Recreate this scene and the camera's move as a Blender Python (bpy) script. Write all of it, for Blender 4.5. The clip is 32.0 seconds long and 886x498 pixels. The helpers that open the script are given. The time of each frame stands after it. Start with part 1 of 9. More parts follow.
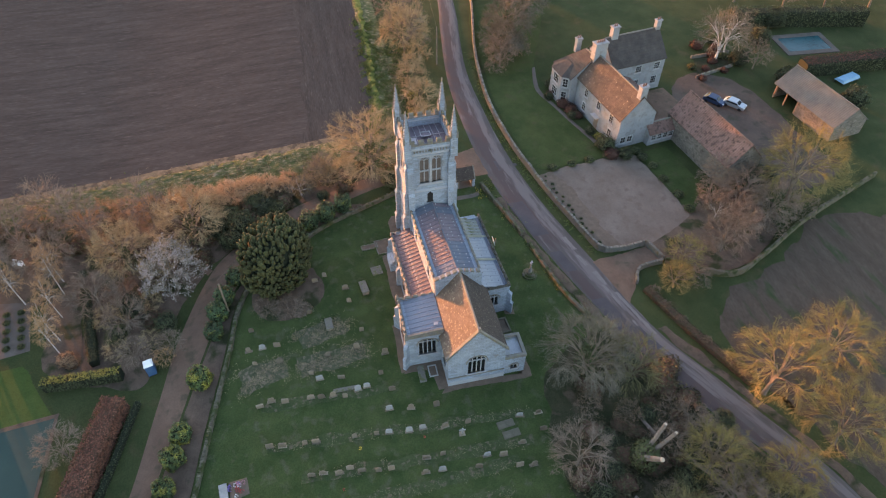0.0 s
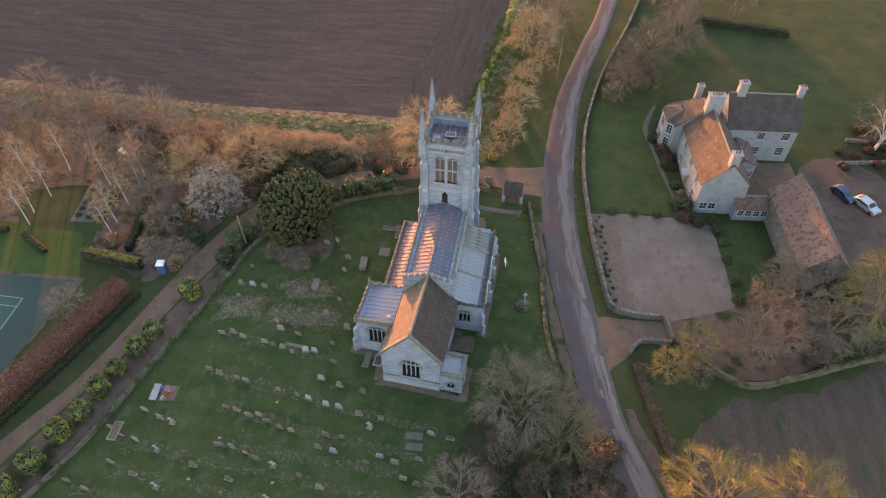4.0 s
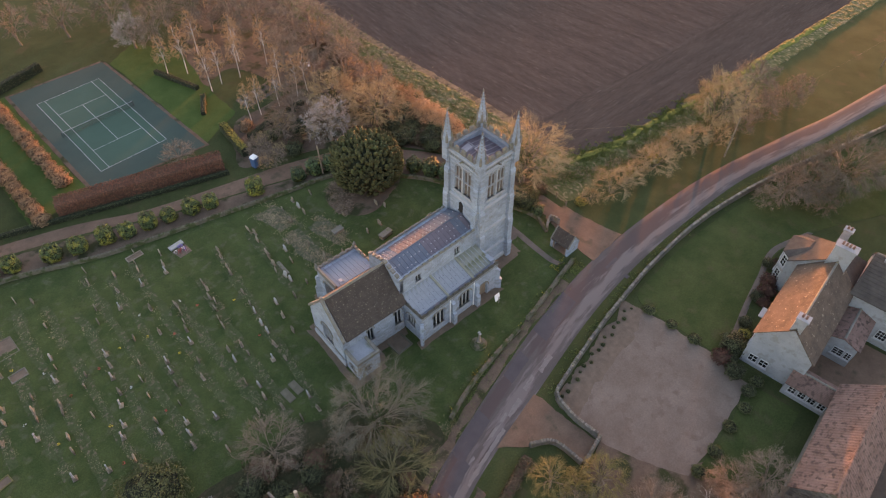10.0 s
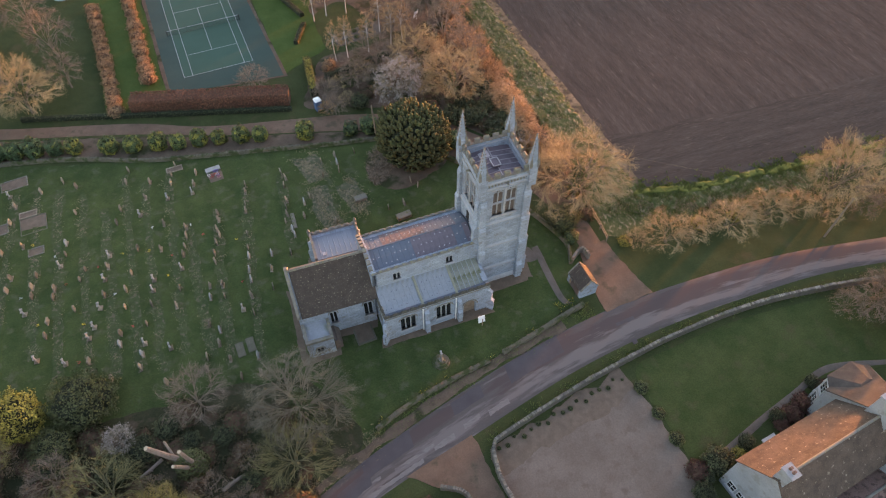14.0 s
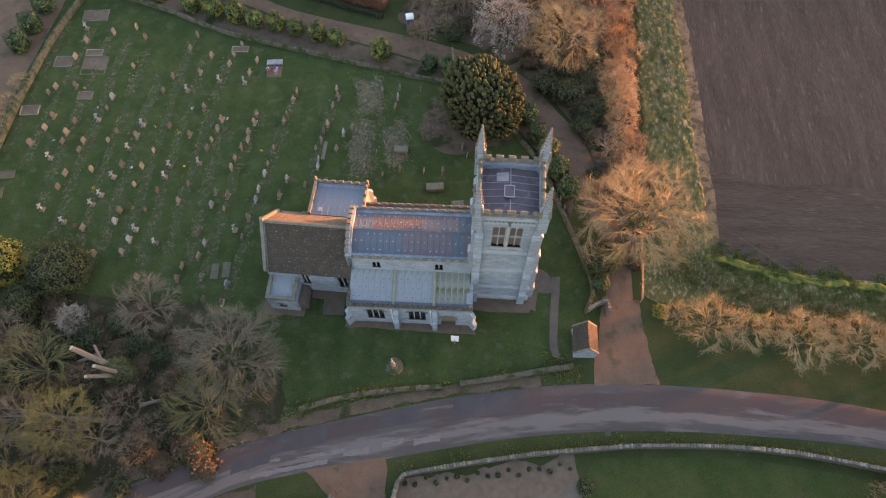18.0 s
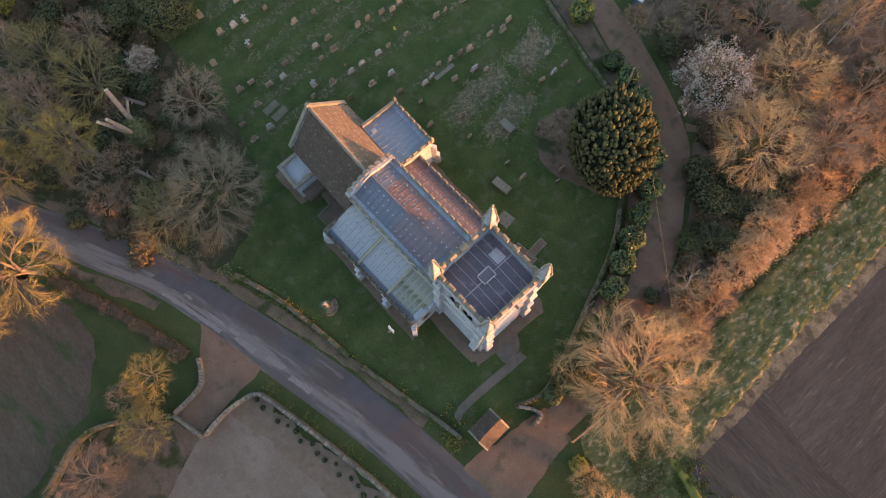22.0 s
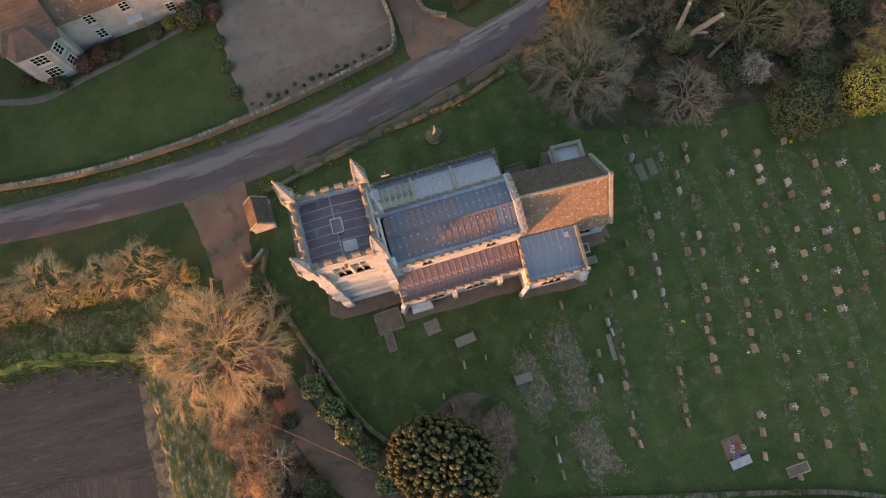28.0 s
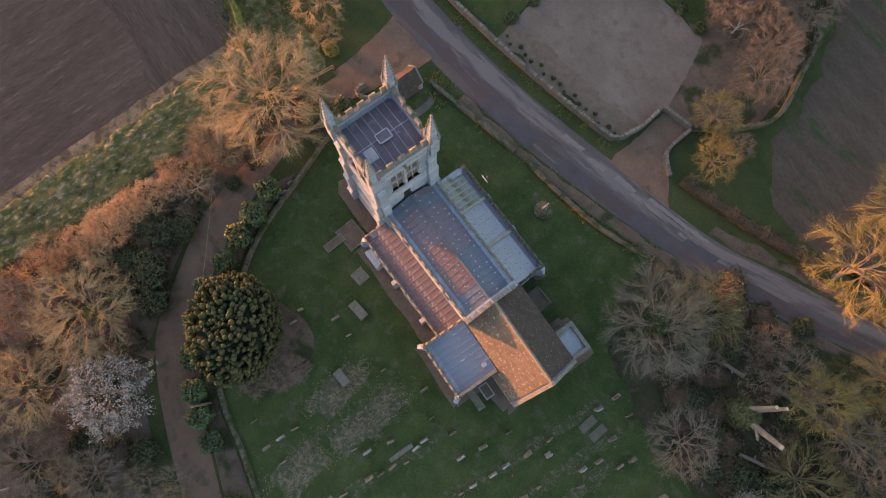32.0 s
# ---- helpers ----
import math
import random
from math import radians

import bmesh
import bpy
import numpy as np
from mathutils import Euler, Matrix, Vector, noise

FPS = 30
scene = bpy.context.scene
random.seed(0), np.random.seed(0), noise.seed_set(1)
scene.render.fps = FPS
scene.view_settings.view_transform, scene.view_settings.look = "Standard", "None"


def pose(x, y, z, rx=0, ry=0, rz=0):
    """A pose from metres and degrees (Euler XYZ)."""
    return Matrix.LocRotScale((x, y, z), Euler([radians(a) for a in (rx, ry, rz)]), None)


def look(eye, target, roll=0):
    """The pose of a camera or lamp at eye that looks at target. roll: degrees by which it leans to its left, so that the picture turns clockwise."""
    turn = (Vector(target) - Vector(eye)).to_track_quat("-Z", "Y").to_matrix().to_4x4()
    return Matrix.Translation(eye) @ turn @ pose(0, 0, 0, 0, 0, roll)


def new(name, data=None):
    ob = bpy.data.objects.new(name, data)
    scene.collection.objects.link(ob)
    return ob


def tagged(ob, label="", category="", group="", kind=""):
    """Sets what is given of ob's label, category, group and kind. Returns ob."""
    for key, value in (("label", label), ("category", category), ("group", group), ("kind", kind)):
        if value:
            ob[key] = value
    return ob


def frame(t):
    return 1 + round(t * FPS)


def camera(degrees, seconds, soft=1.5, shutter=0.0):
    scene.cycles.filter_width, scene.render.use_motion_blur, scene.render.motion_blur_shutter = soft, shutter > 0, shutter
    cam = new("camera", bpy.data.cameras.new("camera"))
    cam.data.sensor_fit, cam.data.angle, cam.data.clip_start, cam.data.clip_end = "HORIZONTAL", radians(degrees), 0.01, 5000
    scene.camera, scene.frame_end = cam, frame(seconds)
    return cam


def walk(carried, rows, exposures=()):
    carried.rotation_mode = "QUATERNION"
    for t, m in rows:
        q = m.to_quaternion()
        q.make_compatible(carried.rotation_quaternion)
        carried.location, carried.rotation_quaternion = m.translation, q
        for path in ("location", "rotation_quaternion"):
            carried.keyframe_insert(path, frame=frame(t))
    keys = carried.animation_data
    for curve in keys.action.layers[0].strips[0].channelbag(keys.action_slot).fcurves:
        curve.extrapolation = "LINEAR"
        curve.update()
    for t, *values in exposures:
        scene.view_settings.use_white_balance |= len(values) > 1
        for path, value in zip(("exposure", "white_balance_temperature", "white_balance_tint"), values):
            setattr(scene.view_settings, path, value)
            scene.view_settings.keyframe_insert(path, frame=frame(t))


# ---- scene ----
cam = camera(68.8, 32.0, 1.15)
# seconds, eye (m), turn about x, y, z (degrees)
PATH = [
    (0.0, 60.051, -11.633, 63.402, 42.729, -0.329, 77.181),
    (0.5, 60.480, -8.697, 63.423, 42.670, -0.347, 80.316),
    (1.0, 60.767, -5.761, 63.415, 42.617, -0.352, 83.441),
    (1.5, 60.931, -2.781, 63.414, 42.591, -0.369, 86.603),
    (2.0, 60.968, 0.211, 63.374, 42.589, -0.358, 89.778),
    (2.5, 60.730, 3.114, 63.429, 42.489, -0.392, 92.915),
    (3.0, 60.437, 6.080, 63.411, 42.493, -0.371, 96.072),
    (3.5, 59.957, 8.947, 63.462, 42.421, -0.401, 99.185),
    (5.5, 56.284, 20.327, 63.884, 42.078, -0.228, 111.782),
    (6.0, 55.075, 22.938, 63.933, 42.042, -0.257, 114.906),
    (6.5, 53.713, 25.515, 64.021, 41.978, -0.252, 118.013),
    (7.0, 52.241, 28.067, 63.999, 41.971, -0.268, 121.166),
    (7.5, 50.616, 30.485, 64.043, 41.937, -0.274, 124.252),
    (8.0, 48.788, 32.813, 64.185, 41.820, -0.226, 127.341),
    (8.5, 46.883, 35.058, 64.266, 41.760, -0.174, 130.468),
    (9.0, 44.859, 37.246, 64.284, 41.773, -0.121, 133.595),
    (9.5, 42.633, 39.327, 64.338, 41.732, -0.035, 136.667),
    (10.0, 40.304, 41.127, 64.470, 41.621, 0.020, 139.779),
    (10.5, 37.911, 42.688, 64.520, 41.473, 0.009, 142.857),
    (11.0, 35.378, 44.095, 64.508, 41.327, -0.007, 145.961),
    (11.5, 32.782, 44.923, 64.542, 40.959, -0.020, 148.869),
    (12.0, 30.149, 45.270, 64.532, 40.405, -0.004, 151.551),
    (12.5, 27.573, 45.079, 64.538, 39.712, -0.039, 154.085),
    (13.0, 25.086, 44.494, 64.537, 38.837, -0.070, 156.476),
    (13.5, 22.670, 43.589, 64.564, 37.839, -0.065, 158.740),
    (15.5, 13.197, 38.029, 64.652, 32.715, 0.069, 168.841),
    (16.0, 10.887, 36.371, 64.605, 31.343, 0.151, 171.750),
    (16.5, 8.696, 34.503, 64.551, 29.899, 0.223, 174.832),
    (17.0, 6.622, 32.473, 64.537, 28.357, 0.291, 178.080),
    (17.5, 4.615, 30.410, 64.433, 26.851, 0.378, -178.436),
    (18.0, 2.748, 28.179, 64.370, 25.229, 0.495, -174.741),
    (18.5, 1.027, 25.797, 64.302, 23.584, 0.610, -170.780),
    (19.0, -0.471, 23.245, 64.266, 21.860, 0.723, -166.510),
    (19.5, -1.814, 20.638, 64.202, 20.159, 0.870, -161.864),
    (20.0, -2.905, 17.922, 64.138, 18.409, 1.006, -156.791),
    (20.5, -3.806, 15.145, 64.045, 16.735, 1.185, -151.288),
    (21.0, -4.543, 12.297, 63.924, 15.084, 1.446, -145.158),
    (21.5, -4.753, 9.447, 63.823, 13.393, 1.536, -138.285),
    (22.0, -4.677, 6.769, 63.813, 11.982, 1.671, -131.093),
    (22.5, -4.746, 4.352, 63.741, 10.975, 1.749, -122.531),
    (23.0, -4.798, 2.169, 63.681, 10.481, 1.758, -113.378),
    (23.5, -4.799, 0.058, 63.657, 10.257, 1.784, -103.976),
    (24.0, -4.756, -1.961, 63.634, 10.336, 1.787, -94.323),
    (24.5, -4.438, -4.005, 63.549, 10.491, 1.756, -84.433),
    (25.0, -3.637, -6.024, 63.528, 10.566, 1.752, -74.284),
    (25.5, -2.594, -7.709, 63.538, 10.675, 1.599, -64.090),
    (27.5, 4.245, -12.131, 63.731, 10.845, 1.284, -23.288),
    (28.0, 6.008, -12.449, 63.715, 10.950, 1.118, -13.966),
    (28.5, 7.739, -12.464, 63.711, 11.016, 0.914, -4.889),
    (29.0, 9.482, -12.212, 63.706, 11.048, 0.737, 4.039),
    (29.5, 11.179, -11.745, 63.721, 11.081, 0.544, 12.998),
    (30.0, 12.768, -11.017, 63.707, 11.080, 0.373, 21.887),
    (30.5, 14.132, -10.070, 63.727, 11.075, 0.147, 30.646),
    (31.0, 15.321, -8.998, 63.728, 11.018, -0.069, 39.129),
    (31.5, 16.341, -7.871, 63.781, 11.052, -0.302, 47.324),
    (32.0, 17.149, -6.577, 64.105, 10.897, -0.494, 55.350),
]
walk(cam, [(t, pose(x, y, z, rx, ry, rz)) for t, x, y, z, rx, ry, rz in PATH],
     # the air is hazier and bluer towards the sun
     [(0.0, 3.80, 6100, 21), (3.0, 3.94, 6450, 24), (6.0, 3.80, 6750, 29), (10.0, 3.79, 6900, 30), (13.0, 3.83, 6650, 26), (17.0, 3.82, 6650, 23), (20.0, 3.70, 6550, 20), (24.0, 3.58, 6300, 18), (28.0, 3.52, 6700, 20), (32.0, 3.50, 6400, 23)])
# ---- light: a low winter sun in the west-south-west and a clear sky ----
SUN_AZ, SUN_EL = 207.0, 1.9          # degrees from +x, and above the horizon
to_sun = Vector((math.cos(radians(SUN_AZ)) * math.cos(radians(SUN_EL)), math.sin(radians(SUN_AZ)) * math.cos(radians(SUN_EL)), math.sin(radians(SUN_EL))))
world = bpy.data.worlds.new("world")
scene.world = world
world.use_nodes = True
wn = world.node_tree.nodes
sky = wn.new("ShaderNodeTexSky")
sky.sky_type = 'NISHITA'
sky.sun_disc = False
sky.sun_elevation = radians(SUN_EL)
sky.sun_rotation = radians(90.0 - SUN_AZ)
sky.air_density, sky.dust_density, sky.ozone_density = 1.0, 1.4, 1.25
wn["Background"].inputs["Strength"].default_value = 0.15
world.node_tree.links.new(sky.outputs[0], wn["Background"].inputs["Color"])
sun = new("sun", bpy.data.lights.new("sun", 'SUN'))
sun.data.energy, sun.data.angle, sun.data.color = 1.45, radians(0.8), (1.0, 0.38, 0.115)
sun.matrix_world = look(to_sun * 100, (0, 0, 0))


# ---- materials ----
def mat(name, c1, c2, scale=0.6, fine=14.0, rough=0.9, bump=0.25, metal=0.0, grain=0.25, spot=None, spot_at=0.62, spot_scale=2.5,
        rand=0.0, island=0.0, stretch=(1, 1, 1), spec=0.3, place=False):
    """Two colours mixed by a broad noise, a fine grain, optional spots of a third colour, variation by object or by island."""
    m = bpy.data.materials.new(name)
    m.use_nodes = True
    nt, nd, ln = m.node_tree, m.node_tree.nodes, m.node_tree.links
    bs = nd["Principled BSDF"]
    if place:
        src = nd.new("ShaderNodeNewGeometry").outputs["Position"]
    else:
        src = nd.new("ShaderNodeTexCoord").outputs["Object"]
    mp = nd.new("ShaderNodeMapping")
    mp.inputs["Scale"].default_value = stretch
    ln.new(src, mp.inputs[0])
    big, small = nd.new("ShaderNodeTexNoise"), nd.new("ShaderNodeTexNoise")
    for n, s, d in ((big, scale, 5.0), (small, fine, 4.0)):
        n.inputs["Scale"].default_value, n.inputs["Detail"].default_value, n.inputs["Roughness"].default_value = s, d, 0.65
        ln.new(mp.outputs[0], n.inputs["Vector"])
    ramp = nd.new("ShaderNodeMapRange")
    ramp.inputs[1].default_value, ramp.inputs[2].default_value = 0.32, 0.68
    ln.new(big.outputs[0], ramp.inputs[0])
    mix = nd.new("ShaderNodeMix")
    mix.data_type = 'RGBA'
    mix.inputs[6].default_value, mix.inputs[7].default_value = (*c1, 1), (*c2, 1)
    ln.new(ramp.outputs[0], mix.inputs[0])
    col = mix.outputs[2]
    if spot:
        sn, st = nd.new("ShaderNodeTexNoise"), nd.new("ShaderNodeMapRange")
        sn.inputs["Scale"].default_value, sn.inputs["Detail"].default_value = spot_scale, 6.0
        ln.new(mp.outputs[0], sn.inputs["Vector"])
        st.inputs[1].default_value, st.inputs[2].default_value = spot_at - 0.06, spot_at + 0.06
        ln.new(sn.outputs[0], st.inputs[0])
        sm = nd.new("ShaderNodeMix")
        sm.data_type = 'RGBA'
        sm.inputs[7].default_value = (*spot, 1)
        ln.new(st.outputs[0], sm.inputs[0])
        ln.new(col, sm.inputs[6])
        col = sm.outputs[2]
    val = nd.new("ShaderNodeMapRange")
    val.inputs[3].default_value, val.inputs[4].default_value = 1 - grain, 1 + grain
    ln.new(small.outputs[0], val.inputs[0])
    fac = val.outputs[0]
    for amount, node, sock in ((rand, "ShaderNodeObjectInfo", "Random"), (island, "ShaderNodeNewGeometry", "Random Per Island")):
        if amount:
            r, k = nd.new(node), nd.new("ShaderNodeMapRange")
            k.inputs[3].default_value, k.inputs[4].default_value = 1 - amount, 1 + amount
            ln.new(r.outputs[sock], k.inputs[0])
            mu = nd.new("ShaderNodeMath")
            mu.operation = 'MULTIPLY'
            ln.new(fac, mu.inputs[0])
            ln.new(k.outputs[0], mu.inputs[1])
            fac = mu.outputs[0]
    vm = nd.new("ShaderNodeVectorMath")
    vm.operation = 'SCALE'
    ln.new(col, vm.inputs[0])
    ln.new(fac, vm.inputs["Scale"])
    ln.new(vm.outputs[0], bs.inputs["Base Color"])
    bs.inputs["Roughness"].default_value, bs.inputs["Metallic"].default_value = rough, metal
    bs.inputs["Specular IOR Level"].default_value = spec
    if bump:
        bp = nd.new("ShaderNodeBump")
        bp.inputs["Strength"].default_value, bp.inputs["Distance"].default_value = bump, 0.05
        ln.new(small.outputs[0], bp.inputs["Height"])
        ln.new(bp.outputs[0], bs.inputs["Normal"])
    return m


def wave_over(m, direction, scale, depth, amount):
    """Lays furrows or stripes over a material: a wave across one axis of the world darkens and lightens it."""
    nt, nd, ln = m.node_tree, m.node_tree.nodes, m.node_tree.links
    bs = nd["Principled BSDF"]
    old = bs.inputs["Base Color"].links[0].from_socket
    w, k, vm = nd.new("ShaderNodeTexWave"), nd.new("ShaderNodeMapRange"), nd.new("ShaderNodeVectorMath")
    w.wave_type, w.bands_direction = 'BANDS', direction
    w.inputs["Scale"].default_value, w.inputs["Distortion"].default_value = scale, depth
    w.inputs["Detail"].default_value, w.inputs["Detail Scale"].default_value = 3.0, 0.4
    ln.new(nd.new("ShaderNodeNewGeometry").outputs["Position"], w.inputs["Vector"])
    k.inputs[3].default_value, k.inputs[4].default_value = 1 - amount, 1 + amount
    ln.new(w.outputs[1], k.inputs[0])
    vm.operation = 'SCALE'
    ln.new(old, vm.inputs[0])
    ln.new(k.outputs[0], vm.inputs["Scale"])
    ln.new(vm.outputs[0], bs.inputs["Base Color"])
    return m


def blocks(m, w=0.62, h=0.30, amount=0.22, joint=0.012):
    """Varies a wall's colour from block to block in courses of dressed stone, with darker joints."""
    nd, ln = m.node_tree.nodes, m.node_tree.links
    bs = nd["Principled BSDF"]
    old = bs.inputs["Base Color"].links[0].from_socket
    pos, sep, add, com, br, k, vm = (nd.new("ShaderNode" + n) for n in ("NewGeometry", "SeparateXYZ", "Math", "CombineXYZ", "TexBrick", "Mix", "VectorMath"))
    ln.new(pos.outputs["Position"], sep.inputs[0])
    ln.new(sep.outputs[0], add.inputs[0])
    ln.new(sep.outputs[1], add.inputs[1])
    ln.new(add.outputs[0], com.inputs[0])
    ln.new(sep.outputs[2], com.inputs[1])
    ln.new(com.outputs[0], br.inputs["Vector"])
    br.inputs["Scale"].default_value, br.inputs["Brick Width"].default_value, br.inputs["Row Height"].default_value = 1.0, w, h
    br.inputs["Mortar Size"].default_value, br.inputs["Mortar Smooth"].default_value = joint, 0.3
    br.inputs["Color1"].default_value = (1 + amount, 1 + amount, 1 + amount, 1)
    br.inputs["Color2"].default_value = (1 - amount, 1 - amount * 1.1, 1 - amount * 1.25, 1)
    br.inputs["Mortar"].default_value = (0.6, 0.57, 0.52, 1)
    vm.operation = 'MULTIPLY'
    ln.new(old, vm.inputs[0])
    ln.new(br.outputs["Color"], vm.inputs[1])
    ln.new(vm.outputs[0], bs.inputs["Base Color"])
    nd.remove(k)
    return m


M = {}
M["stone"] = blocks(mat("limestone", (0.224, 0.258, 0.306), (0.288, 0.331, 0.386), 0.5, 7.0, 0.9, 0.45, spot=(0.196, 0.200, 0.200), spot_at=0.66, spot_scale=0.9, grain=0.25, stretch=(1, 1, 1.2)), amount=0.13)
M["stone_pale"] = mat("pale_dressed_limestone", (0.285, 0.293, 0.305), (0.352, 0.362, 0.374), 0.8, 9.0, 0.88, 0.2, spot=(0.26, 0.24, 0.19), spot_at=0.68, spot_scale=2.0)
M["coping"] = mat("weathered_coping", (0.130, 0.122, 0.105), (0.205, 0.192, 0.168), 1.2, 12.0, 0.95, 0.4, spot=(0.20, 0.19, 0.12), spot_at=0.6, spot_scale=3.0)
# moss, with the unlit north side's shade also put into the colour
M["coping_dark"] = mat("unlit_mossy_coping", (0.058, 0.052, 0.040), (0.105, 0.095, 0.075), 1.2, 12.0, 0.95, 0.4, spot=(0.16, 0.15, 0.12), spot_at=0.62, spot_scale=3.0)
M["lead"] = mat("grey_lead", (0.090, 0.104, 0.135), (0.128, 0.145, 0.178), 0.5, 5.0, 0.6, 0.1, metal=0.15, grain=0.15, spot=(0.17, 0.14, 0.15), spot_at=0.60, spot_scale=0.8)
M["lead_new"] = mat("pale_lead", (0.15, 0.17, 0.205), (0.19, 0.212, 0.25), 0.6, 5.0, 0.5, 0.08, metal=0.3, grain=0.12)
M["lead_red"] = mat("reddened_lead", (0.118, 0.080, 0.080), (0.165, 0.115, 0.112), 0.7, 6.0, 0.55, 0.1, metal=0.25, grain=0.2, spot=(0.25, 0.20, 0.19), spot_at=0.64, spot_scale=2.0)
M["lead_moss"] = mat("mossy_pale_lead", (0.225, 0.24, 0.262), (0.29, 0.305, 0.325), 0.6, 6.0, 0.6, 0.15, metal=0.2, grain=0.2, spot=(0.20, 0.205, 0.15), spot_at=0.63, spot_scale=0.5)
# chancel tile: sun put into the south slope's colour, shade into the north's
M["slate_sunlit"] = mat("sunlit_lichened_stone_tile", (0.112, 0.080, 0.058), (0.165, 0.120, 0.088), 1.5, 18.0, 0.9, 0.7, grain=0.45, spot=(0.30, 0.25, 0.17), spot_at=0.64, spot_scale=4.0)
M["slate"] = mat("shaded_mossy_stone_tile", (0.046, 0.036, 0.030), (0.070, 0.055, 0.044), 1.5, 18.0, 0.9, 0.7, grain=0.45, spot=(0.26, 0.235, 0.18), spot_at=0.67, spot_scale=7.0, stretch=(1, 1, 1))
M["glass"] = mat("leaded_glass", (0.012, 0.013, 0.015), (0.02, 0.021, 0.024), 3.0, 30.0, 0.25, 0.15, spec=0.5)
M["louvre"] = mat("brown_louvres", (0.105, 0.082, 0.068), (0.145, 0.115, 0.096), 3.0, 20.0, 0.8, 0.2)
M["dark"] = mat("opening_shade", (0.015, 0.013, 0.012), (0.025, 0.022, 0.02), 2.0, 10.0, 0.9, 0.1)
M["soil"] = mat("drip_trench_gravel", (0.10, 0.075, 0.055), (0.15, 0.11, 0.08), 1.2, 16.0, 0.97, 0.4, place=True)
M["white"] = mat("white_paint", (0.75, 0.75, 0.74), (0.82, 0.82, 0.80), 1.0, 20.0, 0.6, 0.05, grain=0.05)
M["wood"] = mat("weathered_wood", (0.16, 0.12, 0.085), (0.24, 0.19, 0.14), 2.0, 25.0, 0.85, 0.3)
M["metal"] = mat("dark_metal", (0.03, 0.03, 0.032), (0.05, 0.05, 0.05), 2.0, 20.0, 0.5, 0.1, metal=0.6)
M["cream"] = mat("cream_render", (0.212, 0.220, 0.228), (0.280, 0.290, 0.298), 0.5, 8.0, 0.9, 0.2, grain=0.18, spot=(0.205, 0.205, 0.198), spot_at=0.60, spot_scale=1.2)
M["tile"] = mat("brown_stone_slate", (0.066, 0.047, 0.035), (0.112, 0.082, 0.060), 0.9, 10.0, 0.92, 0.8, grain=0.55, spot=(0.30, 0.25, 0.18), spot_at=0.69, spot_scale=3.0)
M["tile_dark"] = mat("dark_slate", (0.046, 0.039, 0.034), (0.078, 0.066, 0.057), 0.8, 12.0, 0.9, 0.5, grain=0.35)
M["rubble"] = blocks(mat("grey_rubble_stone", (0.145, 0.132, 0.112), (0.205, 0.19, 0.165), 0.7, 9.0, 0.92, 0.5, grain=0.35, spot=(0.10, 0.092, 0.075), spot_at=0.6, spot_scale=1.4), 0.42, 0.2, 0.2)
M["pantile"] = mat("faded_red_pantile", (0.145, 0.088, 0.068), (0.205, 0.130, 0.104), 0.6, 9.0, 0.9, 0.4, grain=0.4, spot=(0.085, 0.055, 0.045), spot_at=0.58, spot_scale=2.2)
M["pantile_grey"] = mat("greyed_pantile", (0.120, 0.108, 0.090), (0.172, 0.155, 0.130), 0.6, 9.0, 0.9, 0.4, grain=0.3, spot=(0.16, 0.138, 0.108), spot_at=0.64, spot_scale=1.6)


